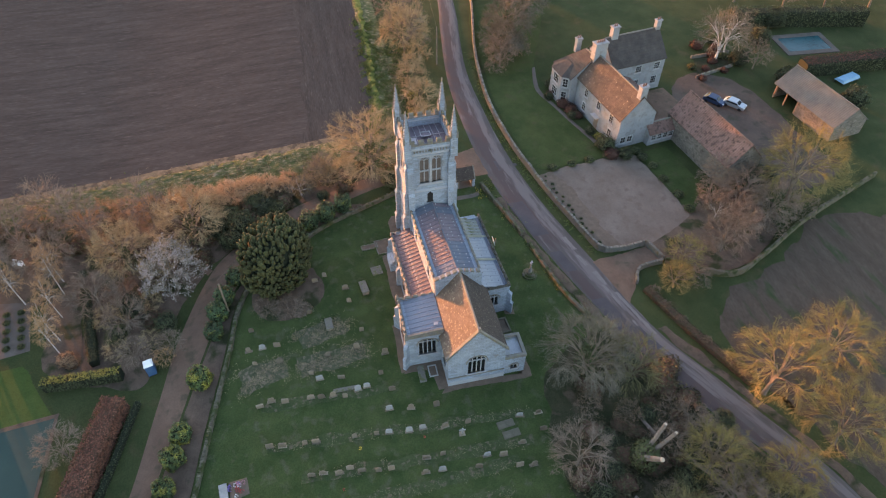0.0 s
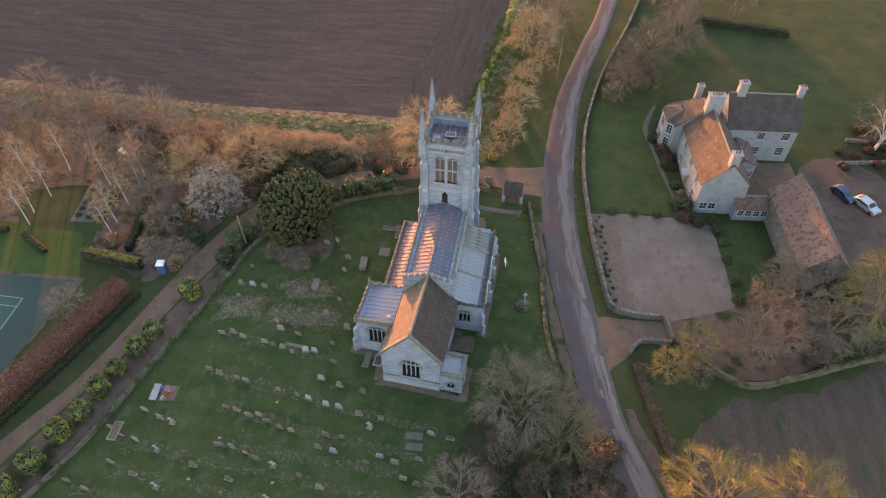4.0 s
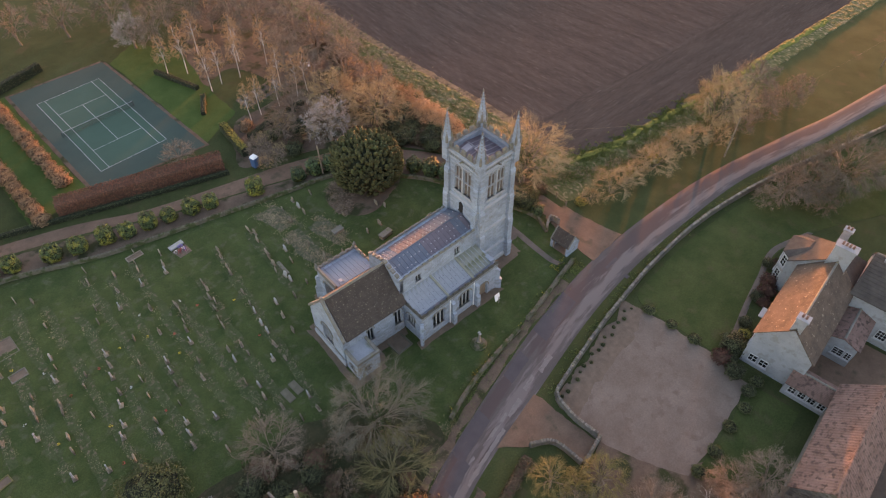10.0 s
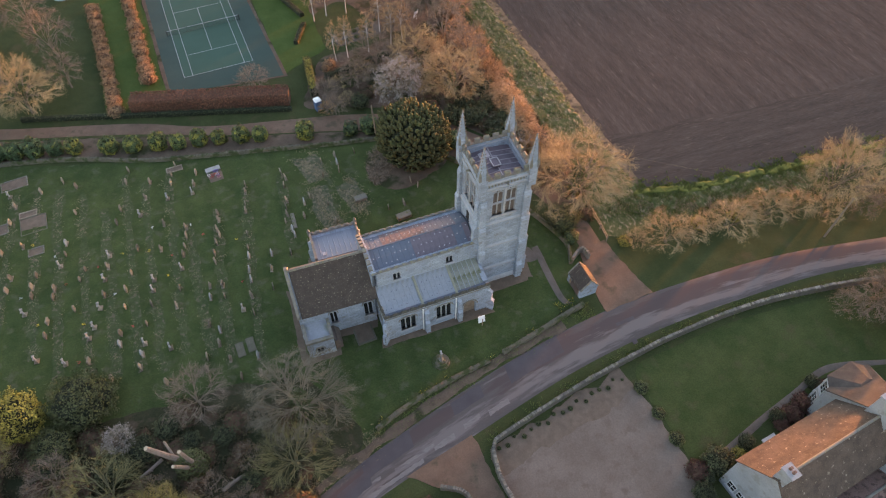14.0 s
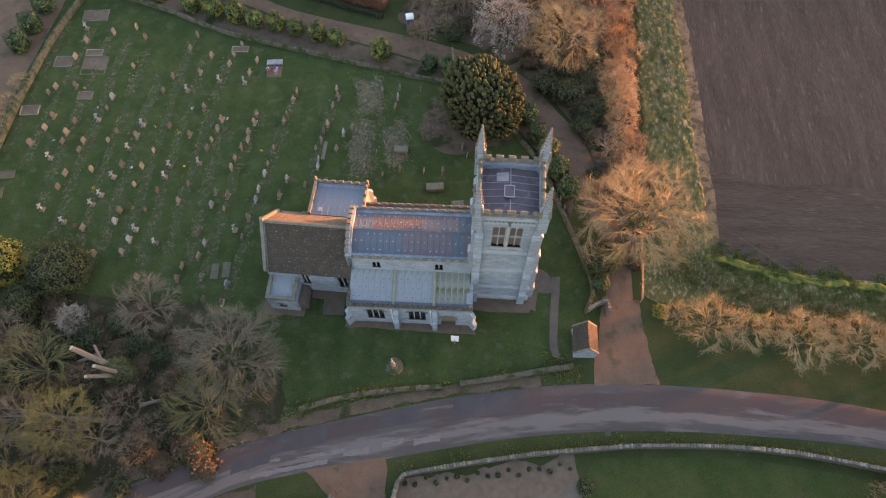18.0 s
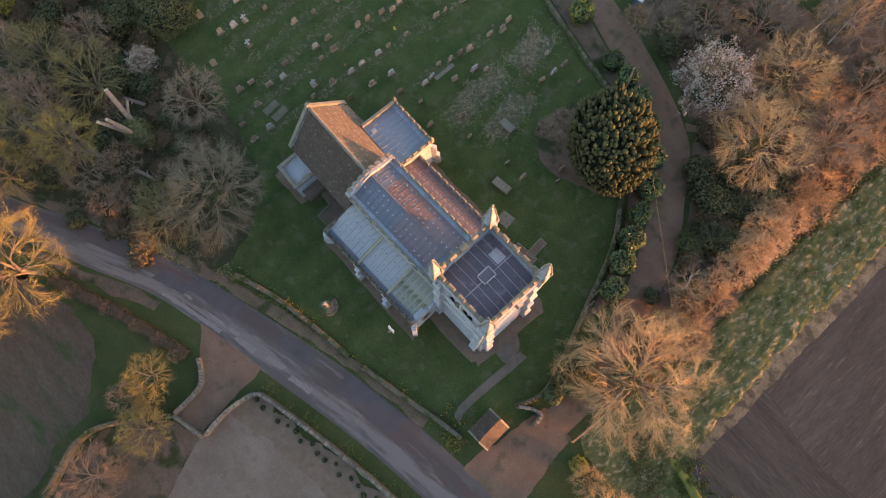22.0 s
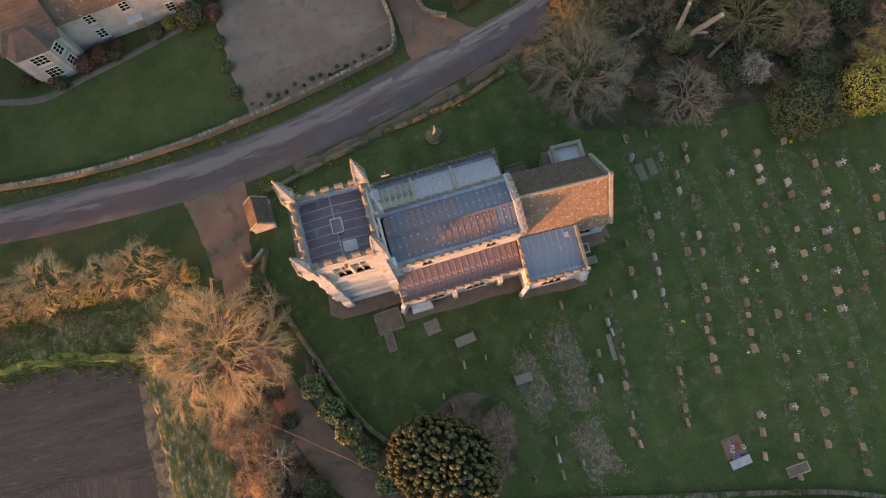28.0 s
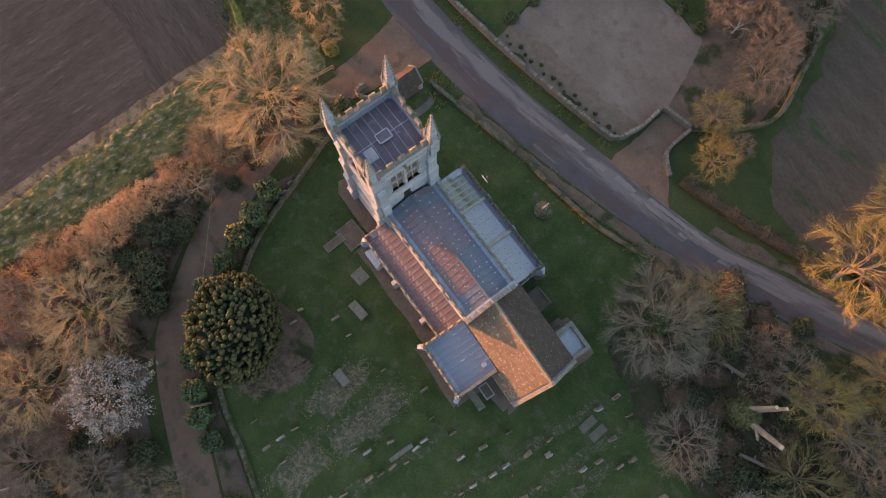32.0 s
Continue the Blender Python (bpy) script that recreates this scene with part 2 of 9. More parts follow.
# ---- mesh building ----
class B:
    """Gathers vertices and faces for one mesh."""

    def __init__(self):
        self.v, self.f = [], []

    def box(self, x0, x1, y0, y1, z0, z1, m=None):
        p = [Vector((x, y, z)) for z in (z0, z1) for y in (y0, y1) for x in (x0, x1)]
        return self.hexa(p, m)

    def hexa(self, p, m=None):
        k = len(self.v)
        self.v += [tuple(m @ Vector(q)) if m else tuple(q) for q in p]
        self.f += [(k, k + 2, k + 3, k + 1), (k + 4, k + 5, k + 7, k + 6), (k, k + 1, k + 5, k + 4), (k + 2, k + 6, k + 7, k + 3), (k, k + 4, k + 6, k + 2), (k + 1, k + 3, k + 7, k + 5)]
        return self

    def prism(self, poly, z0, z1, m=None):
        """A flat polygon (x, y), counterclockwise, raised from z0 to z1."""
        k, n = len(self.v), len(poly)
        for z in (z0, z1):
            self.v += [tuple(m @ Vector((x, y, z))) if m else (x, y, z) for x, y in poly]
        self.f.append(tuple(range(k + n - 1, k - 1, -1)))
        self.f.append(tuple(range(k + n, k + 2 * n)))
        self.f += [(k + i, k + (i + 1) % n, k + n + (i + 1) % n, k + n + i) for i in range(n)]
        return self

    def rings(self, rings, cap=True):
        """Skins equal rings of points one after another."""
        k, n = len(self.v), len(rings[0])
        for r in rings:
            self.v += [tuple(q) for q in r]
        for a in range(len(rings) - 1):
            for i in range(n):
                j = (i + 1) % n
                self.f.append((k + a * n + i, k + a * n + j, k + (a + 1) * n + j, k + (a + 1) * n + i))
        if cap:
            self.f.append(tuple(range(k + n - 1, k - 1, -1)))
            e = k + (len(rings) - 1) * n
            self.f.append(tuple(range(e, e + n)))
        return self

    def lathe(self, profile, sides, c=(0, 0), turn=0.0, m=None):
        """Radius and height pairs turned about an upright axis."""
        rr = []
        for r, z in profile:
            ring = [Vector((c[0] + r * math.cos(turn + 2 * math.pi * i / sides), c[1] + r * math.sin(turn + 2 * math.pi * i / sides), z)) for i in range(sides)]
            rr.append([m @ q for q in ring] if m else ring)
        return self.rings(rr)

    def tube(self, a, b, ra, rb, sides=4):
        a, b = Vector(a), Vector(b)
        d = (b - a)
        if d.length < 1e-6:
            return self
        d.normalize()
        s = d.cross(Vector((0, 0, 1)) if abs(d.z) < 0.9 else Vector((1, 0, 0))).normalized()
        t = d.cross(s)
        k = len(self.v)
        for c, r in ((a, ra), (b, rb)):
            for i in range(sides):
                w = 2 * math.pi * i / sides
                self.v.append(tuple(c + s * (r * math.cos(w)) + t * (r * math.sin(w))))
        self.f += [(k + i, k + (i + 1) % sides, k + sides + (i + 1) % sides, k + sides + i) for i in range(sides)]
        self.f.append(tuple(range(k + sides, k + 2 * sides)))
        return self

    def spike(self, a, b, r):
        """A thin three-sided twig that ends in a point."""
        d = b - a
        s = d.cross(Vector((0.31, 0.17, 0.9))).normalized() * r
        t = d.cross(s).normalized() * r
        k = len(self.v)
        self.v += [tuple(a + s), tuple(a - s * 0.5 + t * 0.87), tuple(a - s * 0.5 - t * 0.87), tuple(b)]
        self.f += [(k, k + 1, k + 3), (k + 1, k + 2, k + 3), (k + 2, k, k + 3)]
        return self

    def leaf(self, c, n, size, spin):
        n = n.normalized()
        s = n.cross(Vector((0, 0, 1)) if abs(n.z) < 0.9 else Vector((1, 0, 0))).normalized()
        t = n.cross(s)
        u = (s * math.cos(spin) + t * math.sin(spin)) * size
        w = (t * math.cos(spin) - s * math.sin(spin)) * size * 0.6
        k = len(self.v)
        self.v += [tuple(c - u), tuple(c + w), tuple(c + u), tuple(c - w)]
        self.f.append((k, k + 1, k + 2, k + 3))
        return self

    def mesh(self, name, material, smooth=False):
        me = bpy.data.meshes.new(name)
        me.from_pydata(self.v, [], self.f)
        if smooth:
            me.polygons.foreach_set("use_smooth", [True] * len(me.polygons))
        me.materials.append(material)
        me.update()
        return me


def part(name, b, material, parent=None, label="", m=None, smooth=False):
    """One mesh object, under a thing or a part if one is given."""
    ob = new(name, b.mesh(name, material, smooth) if isinstance(b, B) else b)
    if parent is not None:
        ob.parent = parent
    if m is not None:
        ob.matrix_basis = m
    return tagged(ob, label)


def thing(name, label, category, m=None, group="", kind=""):
    ob = new(name)
    ob.empty_display_size = 0.2
    if m is not None:
        ob.matrix_basis = m
    return tagged(ob, label, category, group, kind)


def rz(deg, x=0, y=0, z=0):
    return pose(x, y, z, 0, 0, deg)
# ---- ground ----
def lie(y):
    """The height of the ground: level round the church, falling a little to the south."""
    u = min(max((-y - 8) / 40.0, 0.0), 1.0)
    return -1.7 * u * u * (3 - 2 * u)


def smooth_line(pts, step=1.0, closed=False):
    """A soft curve through a few points, as points about a step apart."""
    p = [Vector((x, y)) for x, y in pts]
    n, out = len(p), []
    for i in range(n if closed else n - 1):
        if closed:
            a, b, c, d = p[i - 1], p[i], p[(i + 1) % n], p[(i + 2) % n]
        else:
            a, b, c, d = p[max(i - 1, 0)], p[i], p[i + 1], p[min(i + 2, n - 1)]
        k = max(int((c - b).length / step), 1)
        for j in range(k):
            t = j / k
            out.append(0.5 * ((2 * b) + (c - a) * t + (2 * a - 5 * b + 4 * c - d) * t * t + (3 * b - 3 * c + d - a) * t ** 3))
    if not closed:
        out.append(p[-1])
    return out


def wob(x, y, s, a):
    return a * noise.noise(Vector((x * s, y * s, 3.7)))


def sheet(name, pts, lift, material, ragged=0.25, soft=True, step=0.8, rough=0.0, parent=None):
    """A patch of ground with a soft, slightly ragged edge that follows the lie of the land, with a turned-down rim."""
    line = smooth_line(pts, step, True) if soft else [Vector(p).lerp(Vector(q), j / k) for p, q in zip(pts, [*pts[1:], pts[0]]) for k in [max(int((Vector(q) - Vector(p)).length / step), 1)] for j in range(k)]
    line = [Vector((q.x + wob(q.x, q.y, 0.45, ragged) + wob(q.y, q.x, 1.7, ragged * 0.4), q.y + wob(q.x + 40, q.y, 0.45, ragged) + wob(q.y, q.x + 9, 1.7, ragged * 0.4))) for q in line]
    bm = bmesh.new()
    vs = [bm.verts.new((q.x, q.y, 0)) for q in line]
    bm.faces.new(vs)
    lo, hi = min(q.y for q in line), max(q.y for q in line)
    y = math.floor(lo / 2) * 2 + 2
    while y < hi:
        if -52 < y < -4 or rough:
            bmesh.ops.bisect_plane(bm, geom=bm.faces[:] + bm.edges[:] + bm.verts[:], plane_co=(0, y, 0), plane_no=(0, 1, 0))
        y += 2
    bmesh.ops.triangulate(bm, faces=[f for f in bm.faces if len(f.verts) > 4])
    for v in bm.verts:
        v.co.z = lie(v.co.y) + lift
    rim = [e for e in bm.edges if e.is_boundary]
    ret = bmesh.ops.extrude_edge_only(bm, edges=rim)
    for g in ret["geom"]:
        if isinstance(g, bmesh.types.BMVert):
            g.co.z -= lift + 0.15
    bmesh.ops.recalc_face_normals(bm, faces=bm.faces)
    if sum(f.normal.z for f in bm.faces) < 0:
        bmesh.ops.reverse_faces(bm, faces=bm.faces)
    me = bpy.data.meshes.new(name)
    bm.to_mesh(me)
    bm.free()
    me.materials.append(material)
    ob = new(name, me)
    ob.parent = parent
    return ob


def ribbon(name, left, right, lift, material, camber=0.0, across=6, step=1.0, bumpy=0.0, ragged=0.0):
    """A strip of ground between two lines that have the same number of points."""
    a, b = smooth_line(left, step), smooth_line(right, step)
    n = max(len(a), len(b))
    pick = lambda l, i: l[min(round(i * (len(l) - 1) / (n - 1)), len(l) - 1)]
    g = B()
    for i in range(n):
        p, q = pick(a, i), pick(b, i)
        if ragged:
            p = Vector((p.x + wob(p.x, p.y, 0.5, ragged) + wob(p.y, p.x, 1.9, ragged * 0.6), p.y + wob(p.y, p.x + 7, 0.5, ragged)))
            q = Vector((q.x + wob(q.x, q.y + 5, 0.5, ragged) + wob(q.y, q.x + 3, 1.9, ragged * 0.6), q.y + wob(q.y, q.x + 11, 0.5, ragged)))
        for j in range(across + 1):
            t = j / across
            x, y = p.x + (q.x - p.x) * t, p.y + (q.y - p.y) * t
            z = lie(y) + lift + camber * (1 - (2 * t - 1) ** 2)
            if bumpy and 0 < j < across:
                z += bumpy * (0.6 + noise.noise(Vector((x * 1.1, y * 0.8, 1))) + 0.9 * noise.noise(Vector((x * 2.6, y * 2.1, 5))))
            if j in (0, across):
                z -= lift + camber + 0.05
            g.v.append((x, y, z))
    w = across + 1
    g.f = [(i * w + j, i * w + j + 1, (i + 1) * w + j + 1, (i + 1) * w + j) for i in range(n - 1) for j in range(across)]
    ob = part(name, g, material, smooth=True)
    far_along, us = 0.0, []
    for i in range(n):
        if i:
            far_along += (Vector(g.v[i * w]) - Vector(g.v[i * w - w])).length
        us += [(far_along, 4.0 * j / across) for j in range(w)]
    uv = ob.data.uv_layers.new(name="along")
    for l in ob.data.loops:
        uv.data[l.index].uv = us[l.vertex_index]
    return ob


M["grass"] = mat("meadow_grass", (0.030, 0.042, 0.015), (0.054, 0.062, 0.024), 0.2, 6.0, 0.95, 0.6, grain=0.55, spot=(0.062, 0.056, 0.026), spot_at=0.64, spot_scale=0.35, place=True, spec=0.1)
M["yard"] = wave_over(mat("mown_churchyard_grass", (0.0295, 0.0475, 0.0152), (0.0535, 0.0705, 0.0240), 0.34, 7.0, 0.95, 0.7, grain=0.6, spot=(0.064, 0.070, 0.036), spot_at=0.61, spot_scale=0.8, place=True, spec=0.1), 'X', 0.10, 4.0, 0.05)
M["lawn"] = mat("house_lawn", (0.033, 0.050, 0.015), (0.058, 0.070, 0.024), 0.3, 7.0, 0.95, 0.7, grain=0.55, spot=(0.060, 0.062, 0.026), spot_at=0.62, spot_scale=0.5, place=True, spec=0.1)
M["lawn_bright"] = mat("bright_garden_lawn", (0.040, 0.066, 0.016), (0.062, 0.088, 0.024), 0.3, 7.0, 0.95, 0.6, grain=0.45, place=True, spec=0.1)
M["rough"] = mat("rank_bank_grass", (0.050, 0.064, 0.020), (0.132, 0.120, 0.056), 1.1, 7.0, 0.95, 1.0, grain=0.65, spot=(0.245, 0.19, 0.118), spot_at=0.60, spot_scale=2.2, stretch=(1.3, 0.6, 1), place=True, spec=0.1)
M["plough"] = mat("ploughed_earth", (0.050, 0.0435, 0.038), (0.072, 0.0625, 0.055), 0.8, 7.0, 0.97, 0.7, grain=0.5, spot=(0.090, 0.077, 0.066), spot_at=0.67, spot_scale=3.2, stretch=(1.0, 0.13, 1), place=True, spec=0.0)
M["headland"] = mat("ploughed_headland", (0.048, 0.042, 0.0365), (0.070, 0.061, 0.053), 0.8, 7.0, 0.97, 0.7, grain=0.5, spot=(0.092, 0.079, 0.068), spot_at=0.67, spot_scale=3.0, stretch=(0.13, 1.1, 1), place=True, spec=0.0)
M["garden"] = mat("dug_garden_earth", (0.064, 0.047, 0.034), (0.090, 0.068, 0.050), 0.5, 5.0, 0.97, 0.8, grain=0.45, spot=(0.042, 0.054, 0.024), spot_at=0.62, spot_scale=0.42, stretch=(0.35, 1.2, 1), place=True, spec=0.1)
M["asphalt"] = mat("old_asphalt", (0.073, 0.062, 0.058), (0.093, 0.080, 0.075), 0.35, 10.0, 0.9, 0.12, grain=0.2, spot=(0.115, 0.100, 0.094), spot_at=0.64, spot_scale=0.7, stretch=(0.3, 1.3, 1), place=True, spec=0.25)


def worn_tracks(m, pale, brown, side):
    """Streaks of pale wear and brown dirt that run along a ribbon; side: where across it (0 to 4) the pale wear is thickest."""
    nd, ln = m.node_tree.nodes, m.node_tree.links
    bs = nd["Principled BSDF"]
    uv = nd.new("ShaderNodeTexCoord").outputs["UV"]
    sep = nd.new("ShaderNodeSeparateXYZ")
    ln.new(uv, sep.inputs[0])
    for color, stretch, centre, width, at, amount in ((brown, (0.10, 0.8, 1), 4 - side, 1.3, 0.46, 0.9), (pale, (0.16, 1.7, 1), side, 1.25, 0.50, 0.9)):
        mp, nz, dist, band, mul, cut, mx = (nd.new("ShaderNode" + k) for k in ("Mapping", "TexNoise", "Math", "MapRange", "Math", "MapRange", "Mix"))
        mp.inputs["Scale"].default_value = stretch
        ln.new(uv, mp.inputs[0])
        ln.new(mp.outputs[0], nz.inputs["Vector"])
        nz.inputs["Scale"].default_value, nz.inputs["Detail"].default_value, nz.inputs["Roughness"].default_value = 1.0, 7.0, 0.62
        dist.operation = 'SUBTRACT'
        ln.new(sep.outputs[1], dist.inputs[0])
        dist.inputs[1].default_value = centre
        ab = nd.new("ShaderNodeMath")
        ab.operation = 'ABSOLUTE'
        ln.new(dist.outputs[0], ab.inputs[0])
        band.inputs[1].default_value, band.inputs[2].default_value = 0.0, width
        band.inputs[3].default_value, band.inputs[4].default_value = 0.14, -0.12
        ln.new(ab.outputs[0], band.inputs[0])
        mul.operation = 'ADD'
        ln.new(nz.outputs[0], mul.inputs[0])
        ln.new(band.outputs[0], mul.inputs[1])
        cut.inputs[1].default_value, cut.inputs[2].default_value = at, at + 0.10
        cut.inputs[4].default_value = amount
        ln.new(mul.outputs[0], cut.inputs[0])
        old = bs.inputs["Base Color"].links[0].from_socket
        mx.data_type = 'RGBA'
        ln.new(cut.outputs[0], mx.inputs[0])
        ln.new(old, mx.inputs[6])
        mx.inputs[7].default_value = (*color, 1)
        ln.new(mx.outputs[2], bs.inputs["Base Color"])
    return m


worn_tracks(M["asphalt"], (0.140, 0.120, 0.112), (0.072, 0.053, 0.050), 2.75)
M["patch_dark"] = mat("dark_asphalt_patch", (0.058, 0.050, 0.053), (0.072, 0.063, 0.066), 0.5, 10.0, 0.85, 0.3, grain=0.15, place=True)
M["patch_pale"] = mat("pale_worn_asphalt", (0.135, 0.118, 0.112), (0.185, 0.165, 0.155), 0.9, 8.0, 0.92, 0.3, grain=0.25, spot=(0.086, 0.072, 0.068), spot_at=0.58, spot_scale=0.9, stretch=(0.35, 1.3, 1), place=True)
M["drive"] = mat("brown_gravel_drive", (0.114, 0.072, 0.049), (0.158, 0.102, 0.069), 0.5, 9.0, 0.97, 0.5, grain=0.35, spot=(0.085, 0.064, 0.040), spot_at=0.62, spot_scale=0.7, place=True)
M["gravel"] = mat("pale_gravel", (0.122, 0.092, 0.071), (0.168, 0.131, 0.105), 0.22, 6.0, 0.97, 0.4, grain=0.3, spot=(0.126, 0.094, 0.073), spot_at=0.60, spot_scale=0.7, place=True)
M["leaflitter"] = mat("leaf_litter", (0.082, 0.059, 0.043), (0.128, 0.094, 0.069), 0.5, 7.0, 0.97, 0.7, grain=0.4, spot=(0.035, 0.040, 0.018), spot_at=0.58, spot_scale=0.4, place=True, spec=0.1)
M["ivyfloor"] = mat("ivy_over_leaf_litter", (0.024, 0.030, 0.014), (0.046, 0.044, 0.024), 0.5, 6.0, 0.95, 0.8, grain=0.5, spot=(0.075, 0.058, 0.040), spot_at=0.60, spot_scale=0.6, place=True, spec=0.1)
M["yardearth"] = mat("dark_yard_earth", (0.066, 0.048, 0.037), (0.095, 0.070, 0.054), 0.3, 6.0, 0.97, 0.5, grain=0.35, spot=(0.052, 0.046, 0.030), spot_at=0.6, spot_scale=0.5, place=True)
M["flags"] = mat("mossy_paving", (0.085, 0.070, 0.058), (0.125, 0.104, 0.087), 0.7, 9.0, 0.95, 0.4, grain=0.25, place=True)
M["court"] = mat("green_court", (0.030, 0.070, 0.050), (0.037, 0.080, 0.058), 0.2, 6.0, 0.9, 0.15, grain=0.1, place=True)
M["court_out"] = mat("grey_green_surround", (0.028, 0.052, 0.043), (0.036, 0.062, 0.050), 0.2, 6.0, 0.9, 0.15, grain=0.12, place=True)
M["court_white"] = mat("worn_white_line", (0.25, 0.265, 0.26), (0.33, 0.345, 0.34), 1.0, 12.0, 0.9, 0.05, place=True)
M["bald"] = mat("thin_dry_grass", (0.038, 0.052, 0.022), (0.074, 0.072, 0.042), 0.9, 7.0, 0.97, 0.8, grain=0.6, spot=(0.140, 0.115, 0.080), spot_at=0.56, spot_scale=2.6, place=True)

g = B()
ys = [-2500, -600, -200, -100] + [-52 + 2 * i for i in range(24)] + [20, 60, 120, 300, 900, 2500]
xs = [-2500, -700, -250, -100, -50, 0, 50, 100, 250, 700, 2500]
g.v = [(x, y, lie(y)) for y in ys for x in xs]
w = len(xs)
g.f = [(i * w + j, i * w + j + 1, (i + 1) * w + j + 1, (i + 1) * w + j) for i in range(len(ys) - 1) for j in range(w - 1)]
tagged(part("ground", g, M["grass"]), "rolling winter meadow grass around the churchyard", "ground", kind="structure")


def land(ob, label, category="ground"):
    return tagged(ob, label, category, kind="structure")


# churchyard, between the lane and the drive
YARD = [(-9.2, 8.6), (-5.6, 9.9), (-1.6, 11.6), (5.9, 13.2), (14.2, 15.2), (20, 17.2), (28, 17), (40, 13), (52, 9), (66, 2), (68, -18), (66, -38), (50, -35.0), (39.3, -32.2), (22, -28.6), (13.3, -26.6),
        (6, -25), (0, -19.5), (-4.4, -14.4), (-7.6, -6.9), (-10.2, -0.2), (-10.6, 3.4)]
land(sheet("churchyard_grass", YARD, 0.03, M["yard"], 0.15), "mown dark green churchyard grass with faint stripes", "grass")
# the ploughed field to the west, and its corner by the lane
land(sheet("ploughed_field", [(-23.4, -4.2), (-30, -2.6), (-39, -2.0), (-51, -1.4), (-87, -0.5), (-160, 0), (-300, 0), (-300, -260), (-19, -260), (-19.6, -110), (-20.2, -60), (-22.2, -37), (-22.6, -18.5)], 0.02, M["plough"], 0.35, step=2.0),
     "brown ploughed field with fine furrows", "field")
land(sheet("field_headland", [(-24.0, -4.6), (-30, -3.0), (-39, -2.4), (-51, -1.8), (-87, -0.9), (-160, -0.6), (-160, -13), (-87, -13.5), (-51, -13), (-39, -14), (-30, -13.4), (-23.6, -14.6)], 0.026, M["headland"], 0.5, step=1.5), "ploughed headland with furrows along the lane side", "field")
# rank grass bank between the field and the trees
land(ribbon("grass_bank", [(-15.0, -110), (-16.2, -62), (-16.6, -43), (-16.5, -25), (-16.8, -10), (-17.6, -4)], [(-19.4, -110), (-20.4, -62), (-22.2, -37), (-22.8, -18), (-23.4, -8), (-23.6, -4)], 0.05, M["rough"], 0.0, 30, 0.28, 0.13, 0.4),
     "rank tussocky grass bank along the field edge", "grass")
land(ribbon("grass_verge", [(-17.0, -4.5), (-23, -1.0), (-30, 0.9), (-40, 2.0), (-55, 2.6), (-90, 3.0), (-150, 4)], [(-22.6, -4.8), (-29, -2.9), (-36, -2.4), (-44, -1.8), (-60, -1.4), (-92, -0.6), (-150, 0)], 0.05, M["rough"], 0.0, 24, 0.28, 0.09, 0.4),
     "rough green verge beside the field corner", "grass")
M["straw"] = mat("pale_straw_strip", (0.098, 0.082, 0.052), (0.172, 0.136, 0.092), 0.9, 5.0, 0.97, 0.8, grain=0.6, spot=(0.068, 0.058, 0.042), spot_at=0.54, spot_scale=1.1, place=True, spec=0.1)
M["lush"] = mat("lush_green_strip", (0.105, 0.120, 0.028), (0.170, 0.165, 0.045), 0.6, 3.0, 0.95, 0.6, grain=0.4, place=True, spec=0.1)
land(sheet("field_margin", [(-19.2, -110), (-20.0, -62), (-21.4, -37), (-22.0, -18), (-22.6, -5), (-24.2, -5.4), (-23.9, -18), (-23.4, -37), (-22.2, -62), (-21.2, -110)], 0.06, M["straw"], 0.3, soft=True, step=0.4), "pale dry straw margin at the field edge", "grass")
land(ribbon("lush_verge", [(-22.4, -3.4), (-29, -1.4), (-36, -0.9), (-44, -0.4), (-60, 0.2), (-92, 0.9)], [(-23.4, -4.2), (-29.4, -2.5), (-36.4, -2.0), (-44.4, -1.4), (-60.4, -0.9), (-92, -0.2)], 0.10, M["lush"], 0.0, 8, 0.22, 0.22, 0.6), "bright green strip at the field corner", "grass")
land(sheet("rough_corner", [(-15.4, 1.6), (-15.2, -7), (-17, -10), (-22.6, -8), (-24, -4.4), (-30, -2.4), (-40, -1.6), (-46, -1), (-46, 3.8), (-38, 3.0), (-30, 2.4), (-24, 1.6), (-19.5, 3.2)], 0.04, M["rough"], 0.5, soft=False, step=0.6), "rough straw-coloured grass at the field corner", "grass")
# the dug field in the north-east
land(sheet("garden_field", [(19.0, 35.0), (23.5, 31.6), (30, 32.4), (41, 36.2), (70, 46), (110, 60), (90, 120), (30, 100), (9, 60), (14.0, 46), (17, 39)], 0.02, M["garden"], 1.1, step=0.8), "dark dug earth plot with green weeds", "field")
# leaf litter under the trees
land(sheet("copse_floor", [(-16.0, -8), (-13.2, 0.5), (-12.6, -5), (-9.6, -17.5), (-4.5, -25), (0, -29.5), (8.6, -33.6), (15, -36), (14, -41), (11.5, -44), (3, -44), (0, -50), (3, -62), (10, -60), (12, -66), (6, -80), (-8, -92), (-14.6, -90), (-15.6, -60), (-16, -30)], 0.025, M["leaflitter"], 0.5), "brown leaf litter under the copse", "ground")
land(sheet("thicket_floor", [(20.6, 17.6), (20.4, 14.6), (22.4, 11.2), (25.2, 8.6), (29.0, 7.4), (34.1, 6.9), (41.5, 6.6), (45.3, 6.6), (52, 6.4), (66, 2.4), (80, 2), (84, 20), (70, 34), (52, 34), (44, 30), (33, 24.2), (27, 21.2)], 0.035, M["ivyfloor"], 0.6), "dark ivy and leaf litter under the thicket", "ground")
